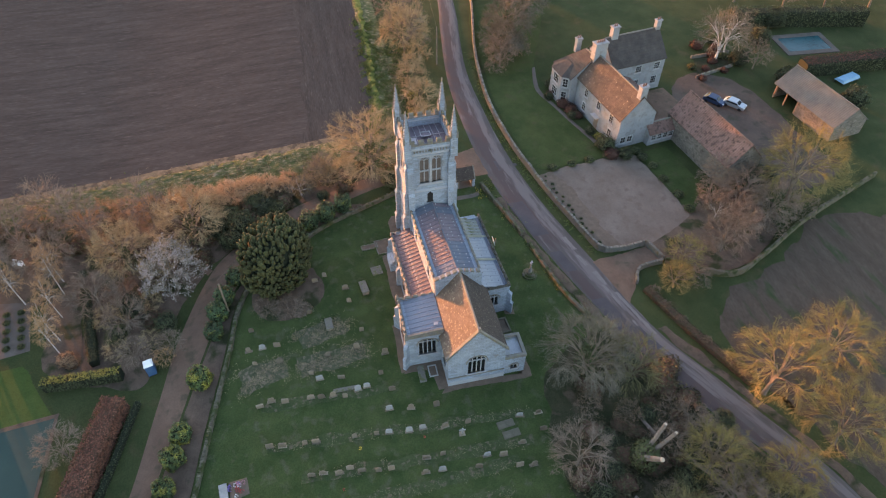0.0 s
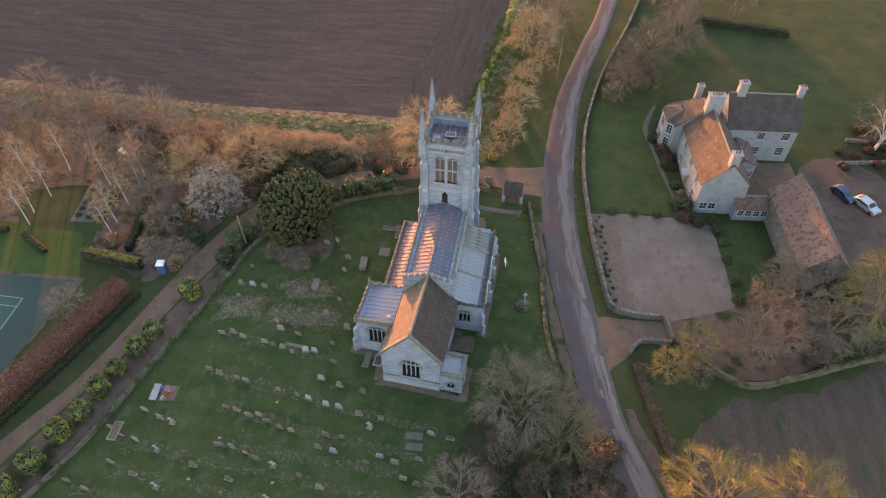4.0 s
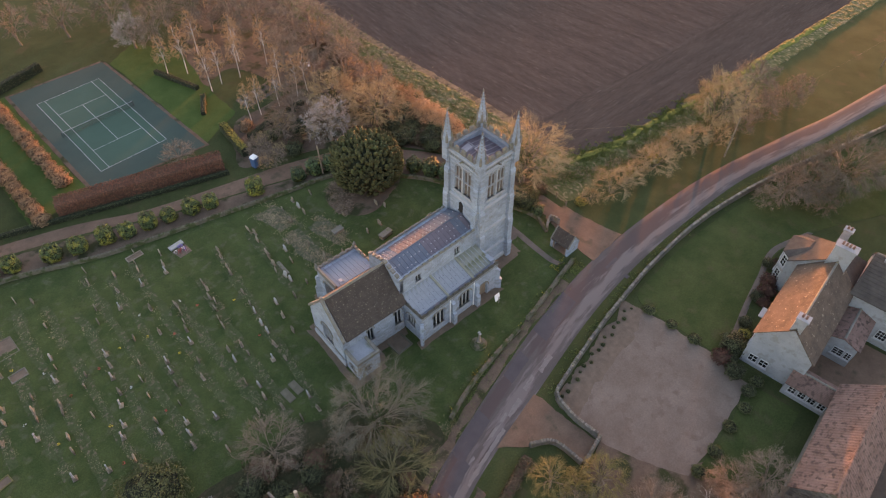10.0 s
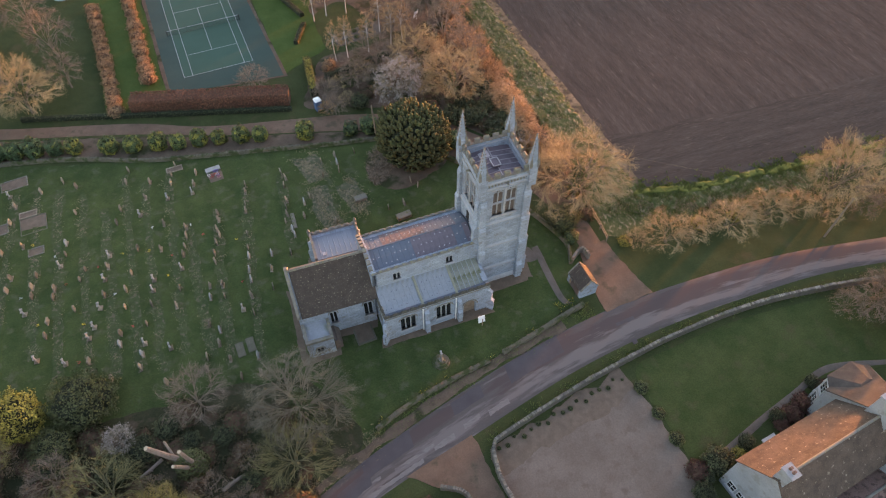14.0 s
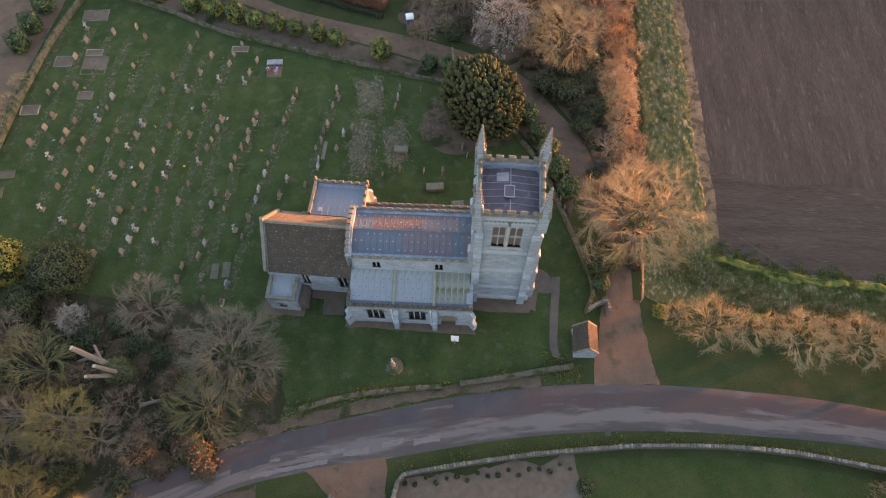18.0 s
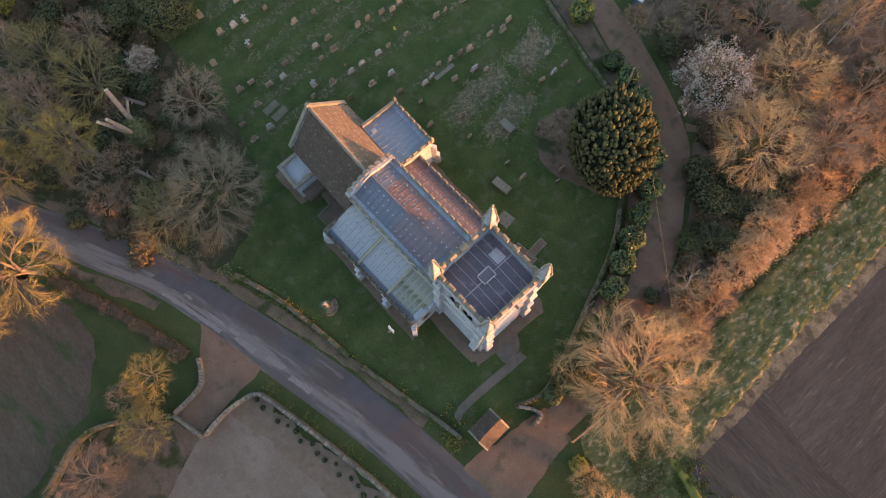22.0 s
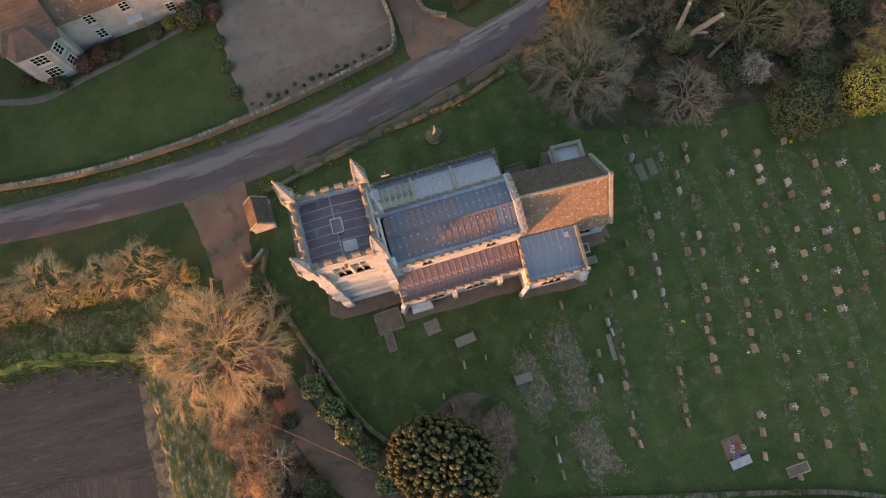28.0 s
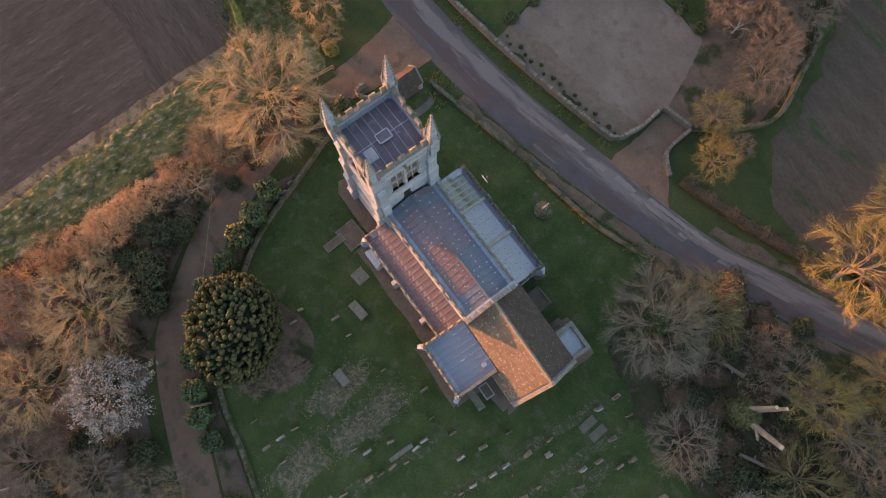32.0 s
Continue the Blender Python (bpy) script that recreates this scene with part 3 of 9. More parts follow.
# the lane: its two edges
LANE_S = [(80, 36), (60, 33.5), (44, 30.5), (33, 24.6), (23, 19.9), (12.4, 16.3), (3.4, 13.7), (-5, 11.9), (-13, 10.9), (-24, 10.6), (-36, 11.1), (-53, 13.6), (-64, 15.6), (-80, 17.4), (-97, 20), (-140, 27), (-220, 40)]
LANE_N = [(80, 40.5), (60, 38), (44, 34.8), (31, 28.9), (21.5, 24.2), (8.4, 20.7), (-2, 18.1), (-10, 16.7), (-18, 15.9), (-26, 15.6), (-38, 15.7), (-50, 17.3), (-57.4, 18.6), (-72, 20.4), (-88.6, 22.9), (-138, 31), (-219, 44.5)]
land(ribbon("road", LANE_S, LANE_N, 0.05, M["asphalt"], 0.05, 8, 1.0), "old patched grey asphalt lane", "road")


def along(t, s):
    """A point of the lane: t is its place along the line of the south edge, s its share across to the north."""
    a, b = smooth_line(LANE_S, 1.0), smooth_line(LANE_N, 1.0)
    i = min(max(int(t * len(a)), 0), len(a) - 1)
    j = min(max(int(t * len(b)), 0), len(b) - 1)
    return a[i].lerp(b[j], s)


def lane_patch(name, x0, x1, s0, s1, material, label, lift):
    """A worn or mended patch that lies along the lane between two x."""
    a, b = smooth_line(LANE_S, 0.5), smooth_line(LANE_N, 0.5)

    def at_x(l, x):
        for p, q in zip(l, l[1:]):
            if (p.x - x) * (q.x - x) <= 0 and p.x != q.x:
                return p.lerp(q, (x - p.x) / (q.x - p.x))
        return l[0]
    k = max(int(abs(x1 - x0) / 0.15), 2)
    rag = 0.03 if material is M["patch_pale"] else 0.012
    v = B()
    for i in range(k + 1):
        x = x0 + (x1 - x0) * i / k
        p, q = at_x(a, x), at_x(b, x)
        e = wob(x, s0, 0.7, rag) + wob(x, s0 + 3, 3.1, rag * 0.7)
        e2 = wob(x, s1 + 7, 0.7, rag) + wob(x, s1 + 5, 3.3, rag * 0.7)
        taper = 0.75 + 0.25 * noise.noise(Vector((x * 0.9, s0 * 9, 2))) if material is M["patch_pale"] else 1.0
        mid = (s0 + s1) / 2
        for s in (mid + (s0 - mid) * taper + e, mid + (s1 - mid) * taper + e2):
            u = p.lerp(q, s)
            v.v.append((u.x, u.y, lie(u.y) + 0.05 + 0.05 * (1 - (2 * s - 1) ** 2) + lift))
    v.f = [(2 * i, 2 * i + 1, 2 * i + 3, 2 * i + 2) for i in range(k)]
    return land(part(name, v, material), label, "road patch")


for x0, x1, s0, s1 in ((15.0, 22, 0.74, 0.86), (13.5, 18, 0.60, 0.70), (11.2, 13.6, 0.66, 0.80), (8.0, 10.0, 0.62, 0.74), (4.5, 7, 0.66, 0.80), (19.5, 23, 0.56, 0.64)):
    lane_patch("road_patch", x1, x0, s0, s1, M["patch_pale"], "pale worn strip of asphalt", 0.006)
for x0, x1, s0, s1 in ((15.5, 21, 0.10, 0.46), (6.8, 10.5, 0.14, 0.40), (-3.5, 3.5, 0.10, 0.48), (20.5, 24, 0.3, 0.62), (-11.9, -11.3, -0.05, 1.0), (-13, -10.6, 0.42, 0.5)):
    lane_patch("road_patch", x1, x0, s0, s1, M["patch_dark"], "dark mended strip of asphalt", 0.012)
# the gravel drive round the churchyard
land(ribbon("drive", [(110, -58), (65, -45.4), (57, -43.1), (40, -38.2), (28, -33.6), (16, -29.9), (9, -27.6), (3, -24.6), (-1.8, -21.0), (-4.6, -17.6), (-8.2, -11.0), (-10.8, -4.0), (-11.4, 2.4)],
             [(110, -61.5), (65.6, -48.8), (57, -46.0), (40, -41.3), (30, -37.0), (18, -34.4), (8.8, -32.4), (-1.6, -28.2), (-6.4, -22.4), (-9.6, -17.8), (-12.2, -10.8), (-14.4, -3.6), (-14.8, 2.4)], 0.05, M["drive"], 0.03, 6, 1.0), "brown gravel drive", "drive")
land(sheet("lychgate_forecourt", [(-10.4, 11.7), (-16.8, 11.0), (-16.0, 8.0), (-15.0, 2.2), (-11.4, 2.0), (-10.8, 4.8), (-10.5, 8.8)], 0.06, M["drive"], 0.4, soft=False, step=0.4), "brown gravel entrance beside the lychgate", "drive")
# the house's gravel yard, drive and lawns
land(sheet("house_lawn", [(-9.8, 19.6), (-15.2, 18.3), (-26, 17.6), (-38, 18.6), (-60, 22), (-60, 36), (-36.9, 27.6), (-30, 26.6), (-24.5, 28.2), (-12.4, 30.2), (-10.6, 31.2), (-10.2, 27)], 0.03, M["lawn"], 0.1), "mown green house lawn", "grass")
land(sheet("gravel_yard", [(8.3, 23.4), (2.1, 22.3), (-4.6, 21.0), (-8.5, 20.2), (-9.6, 24), (-9.9, 27.2), (-10.1, 30.6), (-9.6, 35.0), (-6.5, 35.6), (-3.1, 36.2), (-0.1, 36.6), (2.3, 36.9), (4.2, 37.0), (6.0, 34.4), (7.2, 31.6), (8.2, 29.0)], 0.04, M["gravel"], 0.35, soft=False, step=0.5), "pale gravel parking yard", "gravel")
land(sheet("bare_earth", [(10.6, 29.6), (13.2, 31.5), (15.2, 36.0), (13.6, 42), (10, 47), (5, 50), (1.0, 48), (0.6, 42.2), (1.2, 37.6), (3.8, 36.4), (5.4, 34.4), (6.6, 31.6), (7.8, 28.8)], 0.036, M["leaflitter"], 0.4, soft=False, step=0.6), "bare brown earth beside the gravel yard", "ground")
land(sheet("house_drive", [(17.4, 22.2), (15.0, 20.8), (9.6, 19.4), (8.9, 25.1), (8.3, 28.4), (11.3, 29.2), (12.3, 25.7)], 0.05, M["drive"], 0.3, soft=False, step=0.4), "brown gravel entrance through the wall", "drive")
land(sheet("stable_yard", [(-14.6, 46.5), (-1, 50), (3, 57), (-1, 65), (-5, 63.4), (-18, 62.6), (-26, 60), (-29, 54), (-25, 49)], 0.03, M["yardearth"], 0.5), "dark brown earth and gravel stable yard", "gravel")
land(ribbon("garden_path", [(-36.6, 27.0), (-30, 25.4), (-24.6, 26.8), (-18.6, 28.4), (-12.0, 30.6), (-10.0, 32.6)], [(-37.0, 27.9), (-30.2, 26.6), (-24.8, 27.8), (-18.8, 29.4), (-12.4, 31.6), (-10.8, 33.2)], 0.06, M["flags"], 0.0, 4, 0.8), "narrow pale gravel garden path", "path")
land(sheet("barn_lawn", [(-10.0, 35.6), (-6.5, 36.0), (-3.1, 36.6), (-0.1, 37.0), (2.3, 37.2), (3.4, 38.2), (1.4, 40.4), (0.2, 42), (-5, 41.4), (-10.9, 40.5)], 0.055, M["lawn"], 0.2, soft=False, step=0.6), "small mown lawn between the gravel and the barn", "grass")
land(sheet("yard_bed", [(8.2, 22.6), (1.9, 21.0), (-4.6, 19.5), (-8.4, 18.9), (-8.8, 21.4), (-4.6, 22.6), (2.1, 24.0), (8.2, 25.2)], 0.05, M["soil"], 0.7, soft=False, step=0.4), "bare brown planting bed along the yard wall", "garden bed")
# brown leaf margins of the lane
edge = [p for p in LANE_S if -10 < p[0] < 61]
land(ribbon("lane_margin", [(x + 0.3, y - 1.0) for x, y in edge], [(x - 0.05, y + 0.25) for x, y in edge], 0.062, M["leaflitter"], 0.0, 5, 0.4, 0.04, 0.5), "brown leaf-strewn margin of the lane", "ground")
edge = [p for p in LANE_N if 21 < p[0] < 61]
land(ribbon("lane_margin", [(x, y - 0.3) for x, y in edge], [(x - 0.3, y + 1.0) for x, y in edge], 0.062, M["leaflitter"], 0.0, 5, 0.4, 0.04, 0.5), "brown leaf-strewn margin of the lane", "ground")
# flagged church path
land(ribbon("church_path", [(-7.6, 9.4), (-6.9, 8.4), (-6.9, 5.0), (-7.0, 2.2), (-7.0, 0.2)], [(-6.0, 9.2), (-5.6, 8.2), (-5.5, 5.0), (-5.6, 2.4), (-5.6, 0.4)], 0.05, M["flags"], 0.01, 4, 0.5), "worn mossy stone path to the tower", "path")
land(sheet("church_path", [(-5.8, 2.2), (-4.1, 2.0), (-3.6, 0.9), (-4.0, -0.6), (-5.6, 0.2)], 0.046, M["flags"], 0.12, step=0.4), "worn mossy stone path to the tower", "path")
# tennis court
land(sheet("garden_lawn", [(46.5, -79), (37.6, -79.5), (35.2, -46.8), (44.0, -44.0)], 0.03, M["lawn_bright"], 0.3, soft=False, step=1.0), "mown green garden walk between bushes", "grass")
land(sheet("garden_lawn", [(16.6, -45.6), (19.6, -78), (14, -82), (8, -74), (9.5, -60), (9, -50), (11.6, -48.2), (13.0, -47.6)], 0.03, M["lawn_bright"], 0.4, soft=False, step=1.0), "mown green lawn beside the court", "grass")
land(sheet("court_border", [(37.6, -79.4), (20.2, -80.0), (16.4, -44.8), (35.0, -45.8)], 0.05, M["leaflitter"], 0.1, soft=False, step=0.8), "narrow brown earth border round the court", "ground")
land(sheet("court_surround", [(37.0, -79), (20.6, -79.4), (17.0, -45.2), (34.4, -46.2)], 0.06, M["court_out"], 0.0, soft=False), "grey-green hard court surround", "tennis court")
CT = Matrix.Translation((27.55, -62.1, lie(-62))) @ rz(4.6)
part_court = land(part("tennis_court", B().box(-5.55, 5.55, -12.05, 12.05, 0.0, 0.068, CT), M["court"]), "green hard tennis court", "tennis court")
for x0, x1, y0, y1 in ((-5.55, 5.55, -12.05, -11.97), (-5.55, 5.55, 11.97, 12.05), (-5.55, -5.47, -12, 12), (5.47, 5.55, -12, 12), (-4.2, -4.12, -12, 12), (4.12, 4.2, -12, 12), (-4.16, 4.16, -6.5, -6.42), (-4.16, 4.16, 6.42, 6.5), (-0.04, 0.04, -6.45, 6.45)):
    part("court_line", B().box(x0, x1, y0, y1, 0.066, 0.073, CT), M["court_white"], part_court)
# thin, dry plots among the graves
for pts in ([(11.4, -13.0), (13.6, -12.4), (14.6, -18.0), (12.4, -18.6)], [(15.4, -11.0), (17.9, -10.6), (18.6, -18.4), (15.8, -18.8)], [(15.4, -20.2), (18.2, -19.6), (19.2, -24.8), (15.8, -25.4)]):
    land(sheet("grave_plot", pts, 0.045, M["bald"], 0.6, soft=False, step=0.3), "thin dry grass over old graves", "grass")
# bare strip at the foot of the church walls
for pts in ([(-4.5, -3.9), (-3.6, -4.6), (3.2, -4.4), (3.2, -3), (-3.2, -3), (-3.2, 4.0), (-4.3, 4.4)], [(-4.3, 3.0), (3.0, 3.0), (3.0, 4.9), (-3.6, 4.7)], [(2.2, 6.2), (15.3, 6.7), (15.5, 7.9), (1.8, 7.5)], [(14.8, 4.0), (20.4, 4.0), (20.4, 5.0), (15.2, 5.0)], [(19.9, 6.2), (23.6, 6.2), (23.5, 3.8), (24.3, 3.6), (24.3, 7.2), (20.0, 7.2)],
            [(23.2, 4.0), (23.2, -2.5), (24.2, -3.2), (24.2, 4.0)], [(2.4, -5.0), (14.6, -4.6), (14.4, -6.0), (2.6, -6.4)], [(14.0, -6.1), (20.4, -6.1), (20.8, -7.1), (14.0, -7.1)], [(19.9, -6.6), (19.9, -2.2), (23.6, -2.2), (23.6, -3.4), (21.0, -3.8), (20.9, -6.8)]):
    land(sheet("drip_trench", pts, 0.05 + 0.001 * len(pts), M["soil"], 0.16, soft=False, step=0.4), "bare brown gravel strip at the church wall", "gravel")

# brown earth under the laurels, between the churchyard wall and the drive
land(ribbon("laurel_bed", [(60, -37.9), (50, -35.7), (40, -32.5), (31, -30.2), (22.5, -28.6), (13.3, -26.6), (7, -25.5), (2.2, -23.2), (-1.8, -18.2), (-4.8, -13.8), (-7.8, -6.8)],
                  [(60, -44.2), (50, -41.2), (40, -38.4), (28, -33.8), (20, -31.4), (14, -29.6), (9, -27.8), (3, -24.9), (-1.9, -21.2), (-4.8, -17.6), (-8.4, -11.0)], 0.045, M["leaflitter"], 0.0, 6, 0.8, 0.03), "bare brown leafy earth under the laurels", "ground")
# twiggy ground beside the yew
land(sheet("bare_earth", [(3, -15.2), (7.5, -14.6), (10.2, -17.4), (9.6, -21.6), (6, -23.4), (0, -22), (-1, -18)], 0.05, M["leaflitter"], 0.5, step=0.5), "bare twiggy earth under the yew", "ground")
# thinner, paler grass along the rows of graves
M["thin"] = mat("thin_pale_grass", (0.038, 0.056, 0.021), (0.058, 0.070, 0.032), 0.8, 6.0, 0.95, 0.6, grain=0.6, spot=(0.105, 0.088, 0.058), spot_at=0.60, spot_scale=2.0, place=True, spec=0.1)
for x0, y0, x1, y1 in ((21.4, -23, 22.2, -9), (26.4, -22.5, 28.6, 6), (30.5, -19, 31.8, 5), (34.4, -18, 33.4, 3), (36.0, -29, 36.4, 1), (39.2, -27, 39.0, 3), (41.8, -30, 41.0, 2), (44.4, -24, 43.6, 2), (47.4, -28, 46.4, 1), (50.4, -30, 49.6, 0), (53.0, -30, 52.4, -3), (56.0, -31, 56.2, -8), (59.6, -32, 59.0, -10)):
    n = int(abs(y1 - y0) / 3)
    left = [(x0 + (x1 - x0) * i / n - 0.55 + wob(x0, i * 3.0, 0.7, 0.5), y0 + (y1 - y0) * i / n) for i in range(n + 1)]
    right = [(x0 + (x1 - x0) * i / n + 0.55 + wob(x0 + 9, i * 3.0, 0.7, 0.5), y0 + (y1 - y0) * i / n) for i in range(n + 1)]
    land(sheet("grave_row_grass", left + right[::-1], 0.04, M["thin"], 0.35, soft=False, step=0.5), "thin pale grass along a row of graves", "grass")

# gravel beyond the churchyard's east wall
land(sheet("east_drive", [(61.4, -43.0), (61.4, -24), (61.8, -10), (72, -9), (80, -30), (80, -50)], 0.042, M["drive"], 0.3, soft=False, step=1.0), "brown gravel beyond the east wall", "drive")
# ---- the church ----
M["lead_dark"] = mat("purple_grey_lead", (0.112, 0.093, 0.108), (0.160, 0.132, 0.150), 0.6, 6.0, 0.5, 0.1, metal=0.15, grain=0.18, spot=(0.22, 0.19, 0.205), spot_at=0.66, spot_scale=1.6)
M["lead_pale"] = mat("worn_pale_lead_roll", (0.34, 0.32, 0.328), (0.44, 0.42, 0.425), 1.0, 8.0, 0.55, 0.1, metal=0.2, grain=0.2)
M["lead_roll"] = mat("worn_lead_roll", (0.27, 0.25, 0.26), (0.38, 0.36, 0.365), 1.2, 8.0, 0.55, 0.1, metal=0.2, grain=0.3)
M["lead_mossy"] = mat("greened_pale_lead", (0.15, 0.158, 0.125), (0.225, 0.232, 0.20), 0.8, 6.0, 0.7, 0.2, grain=0.25, spot=(0.10, 0.105, 0.055), spot_at=0.58, spot_scale=0.9)
M["lead_joint"] = mat("mossy_lead_joint", (0.20, 0.20, 0.15), (0.27, 0.265, 0.20), 1.5, 9.0, 0.85, 0.2)
church = thing("church", "pale limestone village church with a battlemented west tower and lead roofs", "church")


def slab(b, poly, d0, d1, m):
    """A polygon in the plane of a wall (along, up), given depth."""
    k, n = len(b.v), len(poly)
    for d in (d0, d1):
        b.v += [tuple(m @ Vector((u, d, z))) for u, z in poly]
    b.f.append(tuple(range(k, k + n)))
    b.f.append(tuple(range(k + 2 * n - 1, k + n - 1, -1)))
    b.f += [(k + (i + 1) % n, k + i, k + n + i, k + n + (i + 1) % n) for i in range(n)]
    return b


def weld(b):
    """Joins boxes that touch into one skin, dropping the faces between them."""
    index, place, out, count = {}, [], B(), {}
    for v in b.v:
        key = tuple(round(c, 4) for c in v)
        if key not in index:
            index[key] = len(out.v)
            out.v.append(v)
        place.append(index[key])
    faces = [tuple(place[i] for i in f) for f in b.f]
    for f in faces:
        count[frozenset(f)] = count.get(frozenset(f), 0) + 1
    out.f = [f for f in faces if count[frozenset(f)] == 1]
    return out


def wall(name, parent, m, u0, u1, z0, z1, t, holes, material, label=""):
    """A wall of thickness t behind its outer face (depth 0), with rectangular openings through it."""
    us = sorted({u0, u1, *(h[0] for h in holes), *(h[1] for h in holes)})
    zs = sorted({z0, z1, *(h[2] for h in holes), *(h[3] for h in holes)})
    b = B()
    for a, c in zip(us, us[1:]):
        for e, f in zip(zs, zs[1:]):
            if not any(h[0] <= a and c <= h[1] and h[2] <= e and f <= h[3] for h in holes):
                b.hexa([(u, d, z) for z in (e, f) for d in (0, t) for u in (a, c)], m)
    return part(name, weld(b), material, parent, label)


def gothic_window(parent, m, u0, u1, z0, z1, lights=2, transom=False, fill="glass", arch=0.55, hood=True, name="window"):
    """A traceried window in an opening: pointed head, mullions, panes, sill and hood mould. arch: height of the head as a share of the width."""
    w, c = u1 - u0, (u0 + u1) / 2
    spring = z1 - arch * w
    win = part(name, slab(B(), [(u0 - 0.12, z0 - 0.16), (u1 + 0.12, z0 - 0.16), (u1 + 0.12, z0), (u0 - 0.12, z0)], -0.10, 0.3, m), M["stone_pale"], parent, "pale stone traceried window")
    curve = lambda s: [(c - s * w / 2 * math.cos(a) ** (0.85), spring + arch * w * math.sin(a)) for a in [math.pi / 2 * i / 7 for i in range(8)]]
    for s in (1, -1):
        poly = curve(s) + [(c - s * w / 2, z1)]
        if s < 0:
            poly = poly[::-1]
        part("spandrel", slab(B(), poly[::-1], 0.03, 0.28, m), M["stone_pale"], win)
    part("pane", slab(B(), [(u0, z0), (u1, z0), (u1, z1), (u0, z1)], 0.24, 0.27, m), M[fill], win)
    lw = w / lights
    for i in range(lights + 1):
        u = u0 + lw * i
        h = 0.09 if 0 < i < lights else 0.10
        top = spring + (0.8 * arch * w * math.sqrt(max(0, 1 - (2 * (u - c) / w) ** 2)) if 0 < i < lights else 0)
        part("mullion", slab(B(), [(u - h / 2, z0), (u + h / 2, z0), (u + h / 2, top), (u - h / 2, top)], 0.08, 0.25, m), M["stone_pale"], win)
    for i in range(lights):
        ua, ub = u0 + lw * i + 0.04, u0 + lw * (i + 1) - 0.04
        cc, hw = (ua + ub) / 2, (ub - ua) / 2
        b = B()
        pts = [(cc + hw * math.cos(a), spring - 0.1 + hw * 1.3 * math.sin(a)) for a in [math.pi * j / 8 for j in range(9)]]
        b.rings([[m @ Vector((p[0], d, p[1] + z)) for d, z in ((0.12, -0.04), (0.12, 0.05), (0.24, 0.05), (0.24, -0.04))] for p in pts])
        part("tracery", b, M["stone_pale"], win)
    if transom:
        zt = z0 + (spring - z0) * 0.52
        part("transom", slab(B(), [(u0, zt), (u1, zt), (u1, zt + 0.14), (u0, zt + 0.14)], 0.06, 0.25, m), M["stone_pale"], win)
    if hood:
        b = B()
        pts = [(c - (w / 2 + 0.13), spring - 0.05)] + [(c + (p[0] - c) * 1.13, spring + (p[1] - spring) * 1.13 + 0.03) for p in curve(1)]
        pts += [(2 * c - p[0], p[1]) for p in pts[::-1]]
        rings = []
        for k, p in enumerate(pts):
            o, e = pts[max(k - 1, 0)], pts[min(k + 1, len(pts) - 1)]
            n = Vector((o[1] - e[1], e[0] - o[0]))
            n = n.normalized() * 0.11 if n.length > 1e-4 else Vector((0, 0.11))
            rings.append([m @ Vector(v) for v in ((p[0], -0.08, p[1]), (p[0] + n.x, -0.08, p[1] + n.y), (p[0] + n.x, 0.02, p[1] + n.y), (p[0], 0.02, p[1]))])
        b.rings(rings)
        part("hood_mould", b, M["coping"], win)
    return win


def battlement(parent, m, length, z0, zc, zt, t, n, material=None, name="parapet"):
    """A parapet with n merlons along a wall's outer face; each merlon has a sloping cap."""
    material = material or M["coping"]
    run = part(name, B().hexa([(u, d, z) for z in (z0, zc) for d in (0, t) for u in (0, length)], m), M["stone"], parent, "battlemented stone parapet")
    pitch = length / (n - 0.45)
    w = pitch * 0.56
    b = B().hexa([(u, d, z) for z in (zc, zt - 0.14) for d in (0, t) for u in (0, w)])
    k = len(b.v)
    b.hexa([(-0.03, -0.04, zt - 0.14), (w + 0.03, -0.04, zt - 0.14), (-0.03, t + 0.04, zt - 0.14), (w + 0.03, t + 0.04, zt - 0.14), (0.02, t * 0.35, zt), (w - 0.02, t * 0.35, zt), (0.02, t * 0.65, zt), (w - 0.02, t * 0.65, zt)])
    me = b.mesh("merlon", material)
    for i in range(n):
        part("merlon", me, material, run, m=m @ Matrix.Translation((i * pitch, 0, 0)))
    part("coping", B().hexa([(u, d, z) for z in (zc - 0.02, zc + 0.06) for d in (-0.04, t + 0.03) for u in (0.01, length - 0.01)], m), material, run)
    return run


